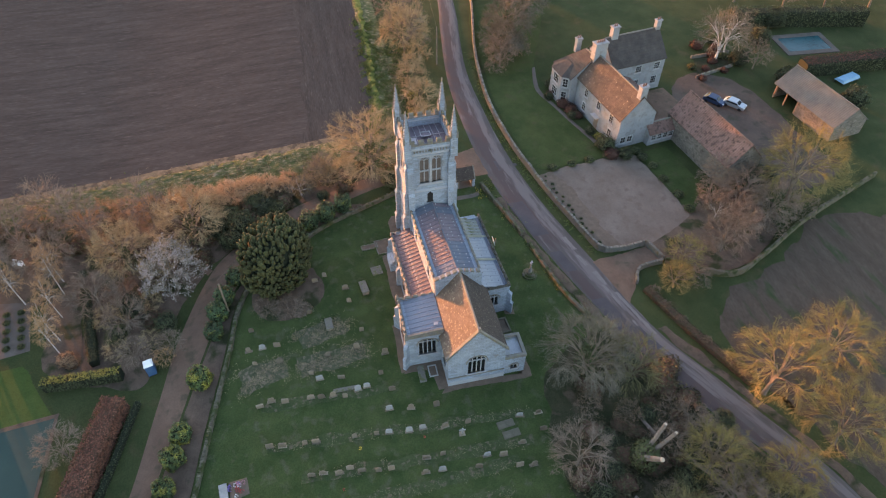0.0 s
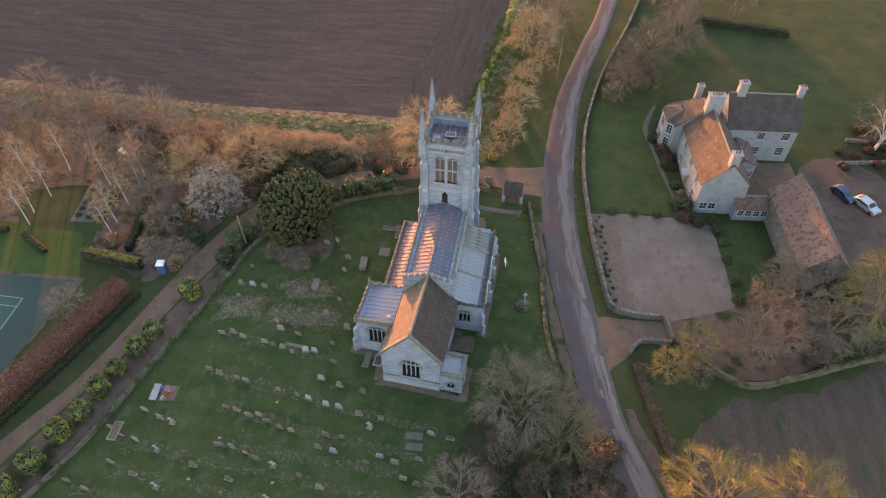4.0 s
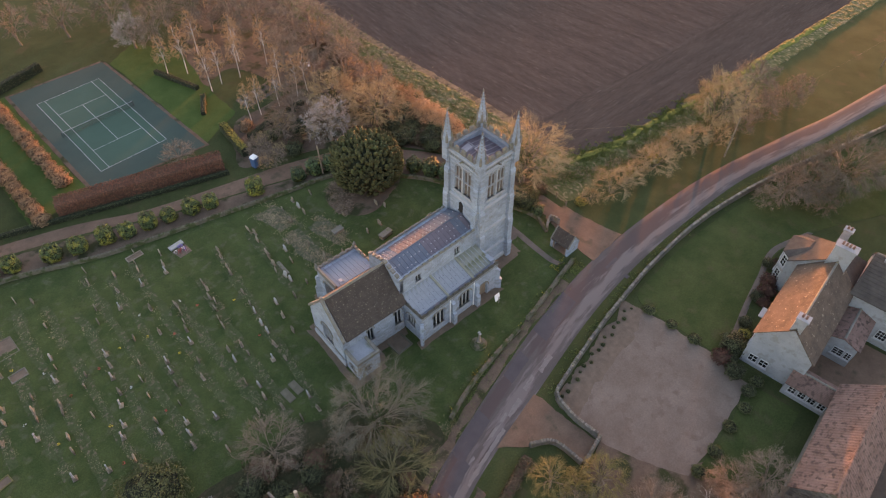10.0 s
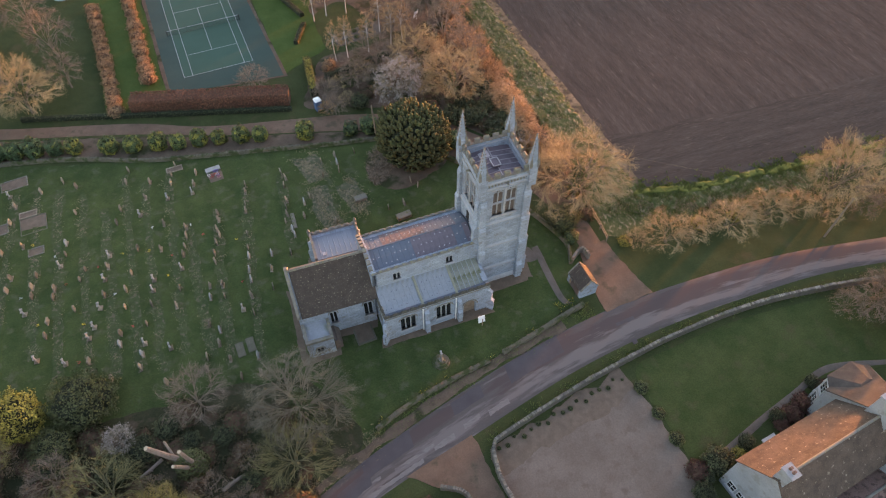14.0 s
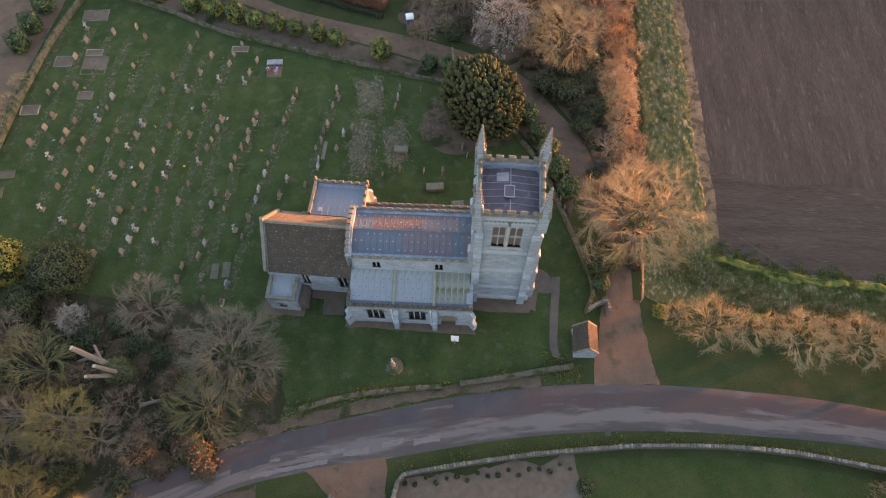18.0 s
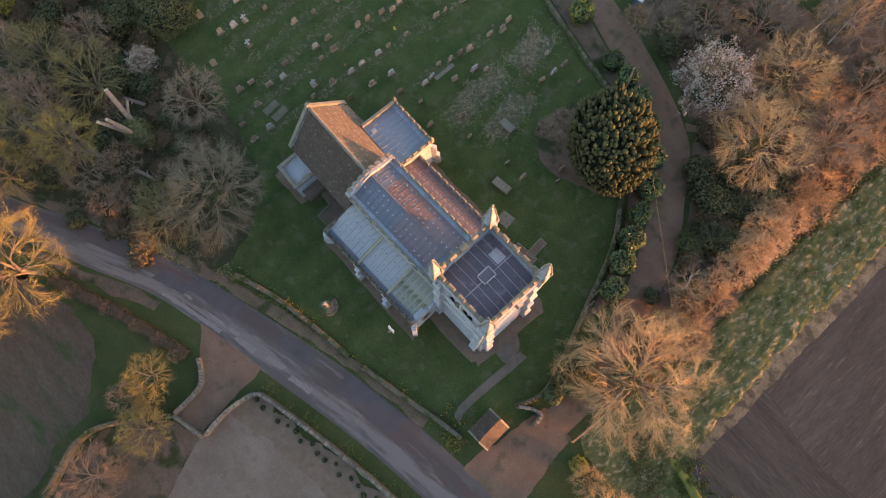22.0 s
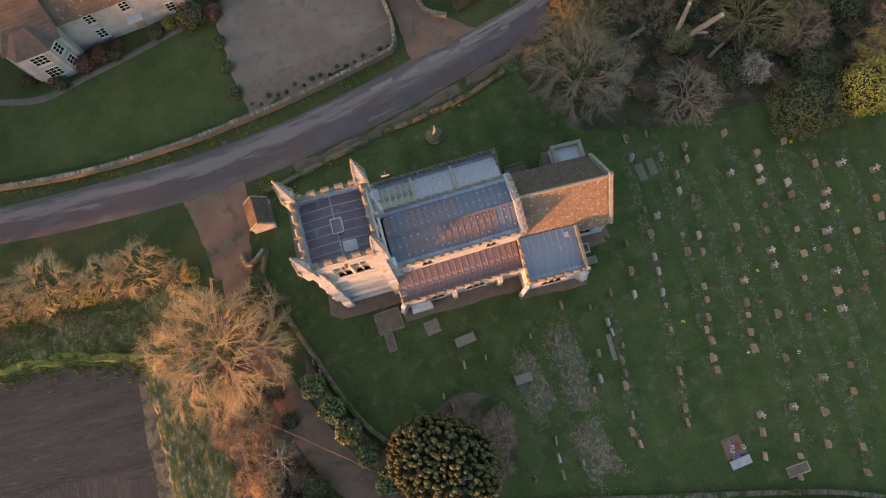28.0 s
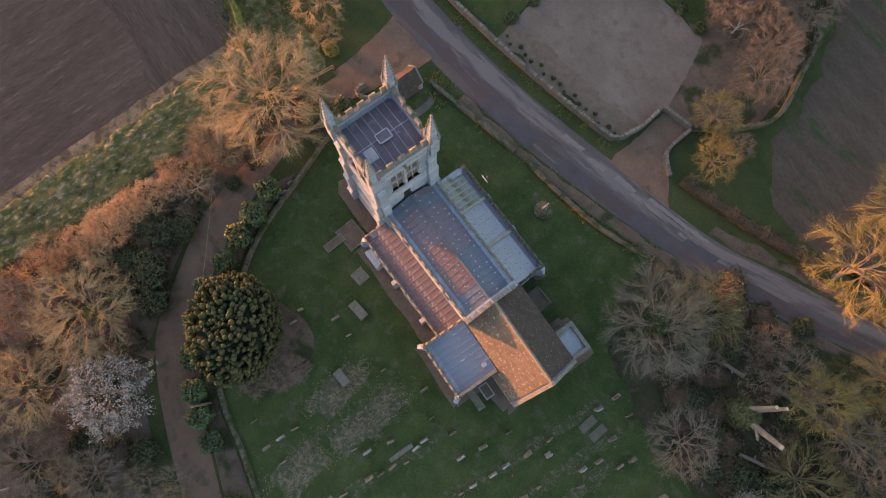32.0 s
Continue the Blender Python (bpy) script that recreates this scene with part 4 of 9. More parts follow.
def lead_slope(parent, m, length, run_y, za, zb, step, pick, name="lead_roof", rib=None):
    """A lead roof slope: sheets between raised rolls. Local x along the eaves, y up the slope from za to zb."""
    n = max(round(length / step), 1)
    st = length / n
    first = None
    rise = zb - za
    sheet_v = [(0, 0, za), (st, 0, za), (0, run_y, zb), (st, run_y, zb)]
    meshes = {}
    roll = B()
    r = [(-0.035, 0), (-0.03, 0.03), (0, 0.045), (0.03, 0.03), (0.035, 0)]
    k = len(r)
    roll.v = [(x, y, z + (za if y == 0 else zb)) for y in (0, run_y) for x, z in r]
    roll.f = [(i, i + 1, k + i + 1, k + i) for i in range(k - 1)] + [(4, 3, 2, 1, 0), (5, 6, 7, 8, 9)]
    roll_me = {}
    for i in range(n):
        mt = pick((i + 0.5) * st)
        if mt.name not in meshes:
            s = B().hexa([(0, 0, za - 0.12), (st, 0, za - 0.12), (0, run_y, zb - 0.12), (st, run_y, zb - 0.12)] + sheet_v)
            meshes[mt.name] = s.mesh("lead_sheet", mt)
            roll_me[mt.name] = bpy.data.meshes.new("lead_roll")
            roll_me[mt.name].from_pydata(roll.v, [], roll.f)
            roll_me[mt.name].materials.append(rib or mt)
        mm = m @ Matrix.Translation((i * st, 0, 0))
        ob = part(name if first is None else "lead_sheet", meshes[mt.name], mt, parent if first is None else first, m=mm)
        if first is None:
            first = ob
            inv = mm.inverted()
        else:
            ob.matrix_basis = inv @ mm
        part("lead_roll", roll_me[mt.name], mt, first, m=inv @ mm)
    return first


# --- tower ---
TW = rz(1.6, 0.0, 0.12)
tower = part("tower", B().box(-3.05, 3.05, -3.05, 3.05, 0, 2.9, TW).box(-2.93, 2.93, -2.93, 2.93, 2.9, 6.9, TW).box(-2.82, 2.82, -2.82, 2.82, 6.9, 10.8, TW), M["stone"], church, "square limestone west tower in stages")
part("plinth", B().box(-3.25, 3.25, -3.25, 3.25, 0, 0.55, TW).hexa([(x, y, 0.55) for y in (-3.25, 3.25) for x in (-3.25, 3.25)] + [(x, y, 0.72) for y in (-3.05, 3.05) for x in (-3.05, 3.05)], TW), M["stone_pale"], tower)
for z, h, inner in ((2.9, 3.05, 0), (6.9, 2.94, 0), (10.8, 2.86, 0), (16.35, 2.80, 2.4), (17.1, 2.80, 2.4)):
    course = B()
    for a in range(4):
        course.hexa([(-h - 0.1, -h - 0.1, z - 0.1), (h + 0.1, -h - 0.1, z - 0.1), (-h + 0.3, -h + 0.3, z - 0.1), (h - 0.3, -h + 0.3, z - 0.1), (-h - 0.1, -h - 0.1, z + 0.06), (h + 0.1, -h - 0.1, z + 0.06), (-h + 0.3, -h + 0.3, z + 0.22), (h - 0.3, -h + 0.3, z + 0.22)], TW @ rz(90 * a))
    part("string_course", course, M["stone_pale"], tower)
FACES = [TW @ rz(a) @ Matrix.Translation((-2.75, -2.75, 0)) for a in (0, 90, 180, 270)]     # south, east, north, west
for f, m in enumerate(FACES):
    holes = [(1.42, 2.60, 11.9, 15.75), (2.90, 4.08, 11.9, 15.75)]
    wall("parapet_wall", tower, m, 0.0 if f % 2 == 0 else 0.3, 5.5 if f % 2 == 0 else 5.2, 16.25, 17.15, 0.3, [], M["stone"])
    wall("belfry_wall", tower, m, 0.0 if f % 2 == 0 else 0.7, 5.5 if f % 2 == 0 else 4.8, 10.8, 16.25, 0.7, holes, M["stone"])
    for u0, u1, za, zb in holes:
        gothic_window(tower, m, u0, u1, za, zb, 2, True, "louvre", 0.5, False, "belfry_window")
    part("window_surround", slab(slab(slab(B(), [(1.2, 11.55), (4.3, 11.55), (4.3, 11.8), (1.2, 11.8)], -0.1, 0.05, m), [(1.2, 15.85), (4.3, 15.85), (4.3, 16.0), (1.2, 16.0)], -0.09, 0.05, m), [(2.64, 11.8), (2.86, 11.8), (2.86, 15.85), (2.64, 15.85)], -0.07, 0.05, m), M["stone_pale"], tower)
    for i in range(14):
        c = 0.5 + i * (4.5 / 13)
        part("frieze_diamond", slab(B(), [(c, 16.5), (c + 0.11, 16.72), (c, 16.94), (c - 0.11, 16.72)], -0.06, 0.03, m), M["coping"], tower)
    part("gargoyle", B().tube(m @ Vector((2.75, 0.0, 16.75)), m @ Vector((2.75, -0.5, 16.85)), 0.16, 0.11, 6), M["coping"], tower)
    battlement(tower, m @ Matrix.Translation((0.35, -0.04, 0)), 4.8, 17.15, 17.6, 18.3, 0.28, 5)
    # angle buttresses, stepping back as they rise
    for u in (-0.08, 4.83):
        b = B()
        for z0, z1, p in ((0, 2.9, 0.95), (2.9, 6.9, 0.75), (6.9, 10.8, 0.55), (10.8, 14.6, 0.34)):
            b.hexa([(x, y, z) for z in (z0, z1 - 0.45) for y in (-p, 0.1) for x in (u, u + 0.75)], m)
            b.hexa([(u, -p - 0.06, z1 - 0.45), (u + 0.75, -p - 0.06, z1 - 0.45), (u, 0.1, z1 - 0.45), (u + 0.75, 0.1, z1 - 0.45), (u, -p + 0.18, z1), (u + 0.75, -p + 0.18, z1), (u, 0.1, z1), (u + 0.75, 0.1, z1)], m)
        b.hexa([(x, y, z) for z in (14.6, 17.0) for y in (-0.16, 0.1) for x in (u + 0.1, u + 0.65)], m)
        part("buttress", b, M["stone"], tower)
# near-black filling stands for the unlit inside of the belfry
part("belfry_core", B().box(-2.0, 2.0, -2.0, 2.0, 10.9, 16.0, TW), M["dark"], tower)
# no opening is cut: a near-black slab stands for its inner dark
part("tower_door", slab(slab(B(), [(2.3, 8.9), (3.0, 8.9), (3.0, 10.1), (2.65, 10.5), (2.3, 10.1)], -0.09, -0.05, FACES[1]), [(2.2, 8.8), (3.1, 8.8), (3.1, 8.9), (2.2, 8.9)], -0.14, -0.05, FACES[1]), M["dark"], tower, "small dark arched opening above the nave")
wwin = FACES[3]
part("west_window", slab(B(), [(1.9, 3.6), (3.6, 3.6), (3.6, 5.6), (2.75, 6.6), (1.9, 5.6)], -0.2, -0.17, wwin), M["glass"], tower)
part("west_door", slab(B(), [(2.05, 0.0), (3.45, 0.0), (3.45, 1.9), (2.75, 2.7), (2.05, 1.9)], -0.34, -0.29, wwin), M["wood"], tower)
RW = 2.43
roof_t = part("tower_roof", B().box(-RW, RW, -RW, RW, 16.0, 16.3, TW), M["lead_dark"], tower, "purple-grey lead tower roof")
for s in (-1, 1):
    for i in range(7):
        y0, y1 = -RW + 2 * RW * i / 7, -RW + 2 * RW * (i + 1) / 7
        x0, x1, z0, z1 = (-RW, 0, 16.42, 16.75) if s < 0 else (0, RW, 16.75, 16.42)
        part("lead_sheet", B().hexa([(x0, y0, 16.3), (x1, y0, 16.3), (x0, y1, 16.3), (x1, y1, 16.3), (x0, y0, z0), (x1, y0, z1), (x0, y1, z0), (x1, y1, z1)], TW), M["lead_dark"], roof_t)
        if i:
            part("lead_roll", B().tube(TW @ Vector((0, y0, 16.77)), TW @ Vector((s * RW, y0, 16.44)), 0.04, 0.04, 5), M["lead_roll"], roof_t)
part("ridge_roll", B().tube(TW @ Vector((0, -RW, 16.79)), TW @ Vector((0, RW, 16.79)), 0.05, 0.05, 6), M["lead_roll"], roof_t)
part("hatch", B().box(-0.25, 0.45, -0.45, 0.55, 16.7, 16.95, TW).box(-0.33, 0.53, -0.53, 0.63, 16.95, 17.02, TW), M["lead_dark"], roof_t, "framed lead roof hatch")
for x0, x1, y0, y1 in ((-0.35, -0.27, -0.55, 0.65), (0.47, 0.55, -0.55, 0.65), (-0.35, 0.55, -0.55, -0.47), (-0.35, 0.55, 0.57, 0.65)):
    part("hatch_rail", B().box(x0, x1, y0, y1, 17.02, 17.12, TW), M["lead_pale"], roof_t)
part("pale_sheet", B().hexa([(0.15, -2.0, 16.73), (1.2, -2.0, 16.56), (0.15, -1.15, 16.73), (1.2, -1.15, 16.56), (0.15, -2.0, 16.79), (1.2, -2.0, 16.62), (0.15, -1.15, 16.79), (1.2, -1.15, 16.62)], TW), M["lead_pale"], roof_t, "new pale lead sheet")
# corner pinnacles with crockets
for sx in (-1, 1):
    for sy in (-1, 1):
        c = TW @ Vector((sx * 2.72, sy * 2.72, 0))
        pin = part("pinnacle", B().box(-0.42, 0.42, -0.42, 0.42, 15.6, 18.7, Matrix.Translation(c) @ rz(1.6)).lathe([(0.60, 18.7), (0.63, 18.82), (0.46, 18.95), (0.06, 22.1)], 4, (c.x, c.y), math.pi / 4 + 0.03), M["stone"], tower, "crocketed stone pinnacle")
        for gx in (-1, 1):
            for gy in (-1, 1):
                part("gablet", B().lathe([(0.16, 18.2), (0.15, 18.95), (0.02, 19.5)], 4, (c.x + gx * 0.36, c.y + gy * 0.36), math.pi / 4), M["coping"], pin)
        for e in range(4):
            for i in range(7):
                z = 19.2 + i * 0.4
                r = 0.5 - 0.44 * (z - 18.95) / 3.15 + 0.05
                a = math.pi / 4 + e * math.pi / 2
                part("crocket", B().lathe([(0.02, z - 0.1), (0.085, z), (0.02, z + 0.1)], 4, (c.x + r * math.cos(a), c.y + r * math.sin(a))), M["coping"], pin)
        part("finial", B().lathe([(0.05, 22.05), (0.13, 22.15), (0.05, 22.25), (0.1, 22.35), (0.02, 22.5)], 6, (c.x, c.y)), M["coping"], pin)

# --- nave, with its clerestory ---
NV = rz(2.4, 3.0, 0.25)                 # x along the nave from the tower, y north
NL, NH = 12.0, 2.72
north = NV @ Matrix.Translation((NL, NH, 0)) @ rz(180)     # along the north wall, from its east end
south = NV @ Matrix.Translation((0, -NH, 0))
east = NV @ Matrix.Translation((NL, -NH, 0)) @ rz(90)
ch = [(2.35, 3.2, 6.0, 7.2), (8.5, 9.35, 6.0, 7.2)]
nave = wall("nave", church, north, 0, NL, 0, 8.0, 0.6, ch, M["stone"], "limestone nave with clerestory windows")
for h in ch:
    gothic_window(nave, north, *h, 2, False, "glass", 0.4, False, "clerestory_window")
cs = [(2.4, 3.3, 6.1, 7.2), (8.4, 9.3, 6.1, 7.2)]
wall("south_clerestory", nave, south, 0, NL, 0, 8.0, 0.6, cs, M["stone"])
for h in cs:
    gothic_window(nave, south, *h, 2, False, "glass", 0.4, False, "clerestory_window")
gable = slab(B(), [(0, 5), (2 * NH, 5), (2 * NH, 8.35), (NH, 9.25), (0, 8.35)], -0.05, 0.5, east)
part("east_gable", gable, M["stone"], nave)
pick_n = lambda u: M["lead"] if u > NL * 0.60 else (M["lead_dark"] if u > 2.6 or u < 1.3 else M["lead"])
lead_slope(nave, NV @ Matrix.Translation((NL - 0.45, NH - 0.12, 0)) @ rz(180), NL - 0.5, NH - 0.12, 7.85, 8.8, 0.62, lambda u: pick_n(NL - u), "nave_roof_north")
# tower's shadow put into the colour: purple-grey west part, redder sunlit middle
lead_slope(nave, NV @ Matrix.Translation((0.05, -NH + 0.12, 0)), NL - 0.5, NH - 0.12, 7.85, 8.8, 0.62, lambda u: M["lead"] if u > NL * 0.80 or u < 1.0 else (M["lead_dark"] if u < 4.6 else M["lead_red"]), "nave_roof_south")
part("ridge_roll", B().tube(NV @ Vector((0, 0, 8.82)), NV @ Vector((NL - 0.4, 0, 8.82)), 0.09, 0.09, 6), M["lead"], nave)
nails = B()
for i in range(19):
    for sgn in (-1, 1):
        for q in (0.3, 0.6, 0.85):
            if (i * 7 + int(q * 10) * 3 + (sgn > 0)) % 5 in (0, 2, 3):
                p = NV @ Vector((0.3 + i * 0.605, sgn * (NH - 0.12) * (1 - q), 7.85 + 0.95 * q + 0.03))
                nails.box(p.x - 0.055, p.x + 0.055, p.y - 0.055, p.y + 0.055, p.z - 0.03, p.z + 0.03)
tagged(part("lead_dots", nails, M["lead_pale"], nave, "small pale solder dots"), kind="stuff")
battlement(nave, NV @ Matrix.Translation((NL, NH + 0.05, 0)) @ rz(180), NL - 0.2, 7.95, 8.10, 8.36, 0.2, 14)
battlement(nave, NV @ Matrix.Translation((0.1, -NH - 0.05, 0)), NL - 0.2, 7.95, 8.10, 8.36, 0.2, 14)
for s in (0, 1):
    u0, u1 = (0, NH) if s == 0 else (NH, 2 * NH)
    for i in range(4):
        a, c = u0 + (u1 - u0) * i / 4, u0 + (u1 - u0) * (i + 0.62) / 4
        za = lambda u: 9.3 - 0.9 * abs(u - NH) / NH
        part("coping_stone", slab(B(), [(a, za(a) - 0.08), (c, za(c) - 0.08), (c, za(c) + 0.22), (a, za(a) + 0.22)], -0.09, 0.3, east), M["coping"], nave)

# --- north aisle ---
na = NV @ Matrix.Translation((NL - 0.05, 6.35, 0)) @ rz(180)
NAL = 12.3
hn = [(1.7, 3.5, 1.25, 3.75), (5.9, 7.7, 1.25, 3.75), (9.2, 10.7, 0.0, 2.7)]
aisle_n = wall("north_aisle", church, na, 0, NAL, 0, 4.55, 0.6, hn, M["stone"], "limestone north aisle with traceried windows and a porchless door")
gothic_window(aisle_n, na, *hn[0], 3, False, "glass", 0.28)
gothic_window(aisle_n, na, *hn[1], 3, False, "glass", 0.28)
door = part("north_door", slab(B(), [(9.2, 0), (10.7, 0), (10.7, 2.7), (9.2, 2.7)], 0.35, 0.42, na), M["wood"], aisle_n, "old boarded oak door in a round arch")
for s in (1, -1):
    arc = [(9.95 - s * 0.75 * math.cos(a), 1.8 + 0.85 * math.sin(a)) for a in [math.pi / 2 * i / 6 for i in range(7)]] + [(9.95 - s * 0.75, 2.7)]
    part("door_arch", slab(B(), arc[::-1] if s > 0 else arc, 0.0, 0.34, na), M["stone_pale"], aisle_n)
part("door_hood", B().rings([[na @ Vector((9.95 + r * math.cos(a), -0.06, 1.8 + r * 1.1 * math.sin(a))) for r, dd in ((0.85, 0), (1.0, 0))] + [na @ Vector((9.95 + r * math.cos(a), 0.02, 1.8 + r * 1.1 * math.sin(a))) for r in (1.0, 0.85)] for a in [math.pi * i / 12 for i in range(13)]]), M["coping"], aisle_n)
ne = NV @ Matrix.Translation((NL - 0.05, NH, 0)) @ rz(90)
he = [(0.95, 2.35, 1.7, 3.5)]
wall("aisle_east_wall", aisle_n, ne, 0.0, 5.75 - NH, 0, 4.55, 0.6, he, M["stone"])
gothic_window(aisle_n, ne, *he[0], 3, False, "glass", 0.45)
nw = NV @ Matrix.Translation((NL - 0.05 - NAL, 6.35, 0)) @ rz(-90)
wall("aisle_west_wall", aisle_n, nw, 0.6, 6.35 - 2.9, 0, 4.9, 0.6, [(1.2, 1.9, 1.8, 3.4)], M["stone"])
gothic_window(aisle_n, nw, 1.2, 1.9, 1.8, 3.4, 1, False, "glass", 0.6)
lead_slope(aisle_n, NV @ Matrix.Translation((NL - 0.22, 6.2, 0)) @ rz(180), NAL - 0.5, 6.2 - NH, 4.45, 5.45, 0.6, lambda u: M["lead_moss"] if u < 8.1 else M["lead_mossy"], "aisle_roof", M["lead_moss"])
part("gutter", B().box(0.0, NL - 0.35, 5.74, 6.1, 4.40, 4.61, NV), M["lead"], aisle_n, "dark lead parapet gutter")
dots = B()
for i in range(20):
    for q in (0.25, 0.5, 0.75):
        if (i * 5 + int(q * 8)) % 3:
            p = NV @ Vector((0.3 + i * 0.585, 6.2 - 3.48 * q, 4.45 + q + 0.02))
            dots.box(p.x - 0.045, p.x + 0.045, p.y - 0.045, p.y + 0.045, p.z - 0.03, p.z + 0.03)
tagged(part("lead_dots", dots, M["lead"], aisle_n, "small dark fixing dots"), kind="stuff")
for u in (4.1, 8.1):
    part("roof_step", B().hexa([(NL - 0.45 - u + dx, y, (5.5 if y == NH else 4.5) + dz) for dz in (0, 0.09) for y in (NH, 6.2) for dx in (-0.13, 0.13)], NV), M["lead_joint"], aisle_n, "mossy raised lead joint")
battlement(aisle_n, na @ Matrix.Translation((0, -0.06, 0)), NAL, 4.5, 4.74, 5.04, 0.24, 13, M["coping_dark"])
battlement(aisle_n, ne @ Matrix.Translation((0, -0.06, 0)), 6.35 - NH + 0.05, 4.5, 4.74, 5.04, 0.24, 4, M["coping_dark"])
part("string_course", slab(B(), [(0, 4.42), (NAL, 4.42), (NAL, 4.56), (0, 4.56)], -0.1, 0.02, na), M["coping"], aisle_n)
for u in (4.7, 8.6):
    b = B()
    for z0, z1, p in ((0, 2.2, 0.7), (2.2, 3.9, 0.45)):
        b.hexa([(x, y, z) for z in (z0, z1 - 0.3) for y in (-p, 0.05) for x in (u - 0.25, u + 0.25)], na)
        b.hexa([(u - 0.25, -p, z1 - 0.3), (u + 0.25, -p, z1 - 0.3), (u - 0.25, 0.05, z1 - 0.3), (u + 0.25, 0.05, z1 - 0.3), (u - 0.25, -0.02, z1), (u + 0.25, -0.02, z1), (u - 0.25, 0.05, z1), (u + 0.25, 0.05, z1)], na)
    part("buttress", b, M["stone"], aisle_n)
    part("downpipe", B().tube(na @ Vector((u - 0.4, -0.12, 0)), na @ Vector((u - 0.4, -0.12, 4.4)), 0.06, 0.06, 6), M["white"], aisle_n)


def corner_buttress(parent, x, y, ang, h, base=0):
    mm = Matrix.Translation((x, y, base)) @ rz(ang)
    b = B()
    for z0, z1, p in ((0, h * 0.45, 0.62), (h * 0.45, h * 0.8, 0.36)):
        b.hexa([(a, c, z) for z in (z0, z1 - 0.35) for c in (-0.2, 0.2) for a in (-0.3, p)], mm)
        b.hexa([(a, c, z1 - 0.35) for c in (-0.2, 0.2) for a in (-0.3, p + 0.04)] + [(a, c, z1) for c in (-0.2, 0.2) for a in (-0.3, p - 0.35)], mm)
    return part("buttress", b, M["stone"], parent)


for u, ang in ((0.0, 45), (NAL, 135)):
    q = na @ Vector((u, 0, 0))
    corner_buttress(aisle_n, q.x, q.y, ang + 2.4, 4.6)

# --- south aisle ---
sa = NV @ Matrix.Translation((-0.35, -5.35, 0))
SAL = 11.6
hs = [(2.0, 3.9, 1.3, 3.4), (6.2, 8.0, 1.3, 3.4)]
aisle_s = wall("south_aisle", church, sa, 0, SAL, 0, 4.2, 0.6, hs, M["stone"], "sunlit limestone south aisle with a reddened lead roof")
for h in hs:
    gothic_window(aisle_s, sa, *h, 3, False, "glass", 0.28)
sw = NV @ Matrix.Translation((-0.35, -NH + 0.05, 0)) @ rz(-90)
wall("aisle_west_wall", aisle_s, sw, 0, 4.75 - NH, 0, 4.5, 0.6, [(0.9, 1.6, 1.7, 3.3)], M["stone"])
gothic_window(aisle_s, sw, 0.9, 1.6, 1.7, 3.3, 1, False, "glass", 0.6)
lead_slope(aisle_s, NV @ Matrix.Translation((-0.2, -5.2, 0)), SAL - 0.2, 5.2 - NH, 4.15, 5.0, 0.6, lambda u: M["lead_red"], "aisle_roof")
battlement(aisle_s, sa @ Matrix.Translation((0, -0.06, 0)), SAL, 4.15, 4.30, 4.56, 0.2, 14)
battlement(aisle_s, sw @ Matrix.Translation((0.05, -0.06, 0)), 5.35 - NH, 4.15, 4.30, 4.56, 0.2, 4)
q = sa @ Vector((0, 0, 0))
corner_buttress(aisle_s, q.x, q.y, -135 + 2.4, 4.2)
for u in (4.9, 9.4):
    b = B().hexa([(x, y, z) for z in (0, 2.8) for y in (-0.45, 0.05) for x in (u - 0.2, u + 0.2)], sa)
    b.hexa([(u - 0.2, -0.45, 2.8), (u + 0.2, -0.45, 2.8), (u - 0.2, 0.05, 2.8), (u + 0.2, 0.05, 2.8), (u - 0.2, 0, 3.3), (u + 0.2, 0, 3.3), (u - 0.2, 0.05, 3.3), (u + 0.2, 0.05, 3.3)], sa)
    part("buttress", b, M["stone"], aisle_s)
part("stair_block", B().box(0.5, 2.6, -0.75, 0.1, 0, 1.3, sa).hexa([(0.5, -0.75, 1.3), (2.6, -0.75, 1.3), (0.5, 0.1, 1.3), (2.6, 0.1, 1.3), (0.7, -0.1, 1.7), (2.4, -0.1, 1.7), (0.7, 0.1, 1.7), (2.4, 0.1, 1.7)], sa), M["stone"], aisle_s, "low sloping stone block at the wall foot")

# --- south chapel ---
CX0, CX1, CY0, CY1 = 14.45, 19.95, -6.25, -2.1
cs_ = Matrix.Translation((CX0, CY0, 0))
hch = [(1.6, 3.6, 1.6, 4.3)]
chapel = wall("south_chapel", church, cs_, 0, CX1 - CX0, 0, 5.3, 0.6, hch, M["stone"], "battlemented limestone south chapel with a flat lead roof")
gothic_window(chapel, cs_, *hch[0], 3, False, "glass", 0.4)
ce = Matrix.Translation((CX1, CY0, 0)) @ rz(90)
hce = [(1.35, 3.35, 1.9, 4.6)]
wall("chapel_east_wall", chapel, ce, 0.6, CY1 - CY0, 0, 5.3, 0.6, hce, M["stone"])
gothic_window(chapel, ce, *hce[0], 4, False, "glass", 0.35)
cw = Matrix.Translation((CX0, CY1, 0)) @ rz(-90)
wall("chapel_west_wall", chapel, cw, 0, CY1 - CY0 - 0.6, 0, 5.3, 0.6, [], M["stone"])
lead_slope(chapel, Matrix.Translation((CX0 + 0.15, CY0 + 0.15, 0)), CX1 - CX0 - 0.3, CY1 - CY0 - 0.1, 5.25, 5.75, 0.6, lambda u: M["lead_new"], "chapel_roof")
part("roof_light", B().box(18.7, 19.05, -2.95, -2.5, 5.55, 5.78), M["lead_pale"], chapel, "small pale lead roof hatch")
battlement(chapel, cs_ @ Matrix.Translation((0, -0.06, 0)), CX1 - CX0, 5.25, 5.50, 5.84, 0.24, 7)
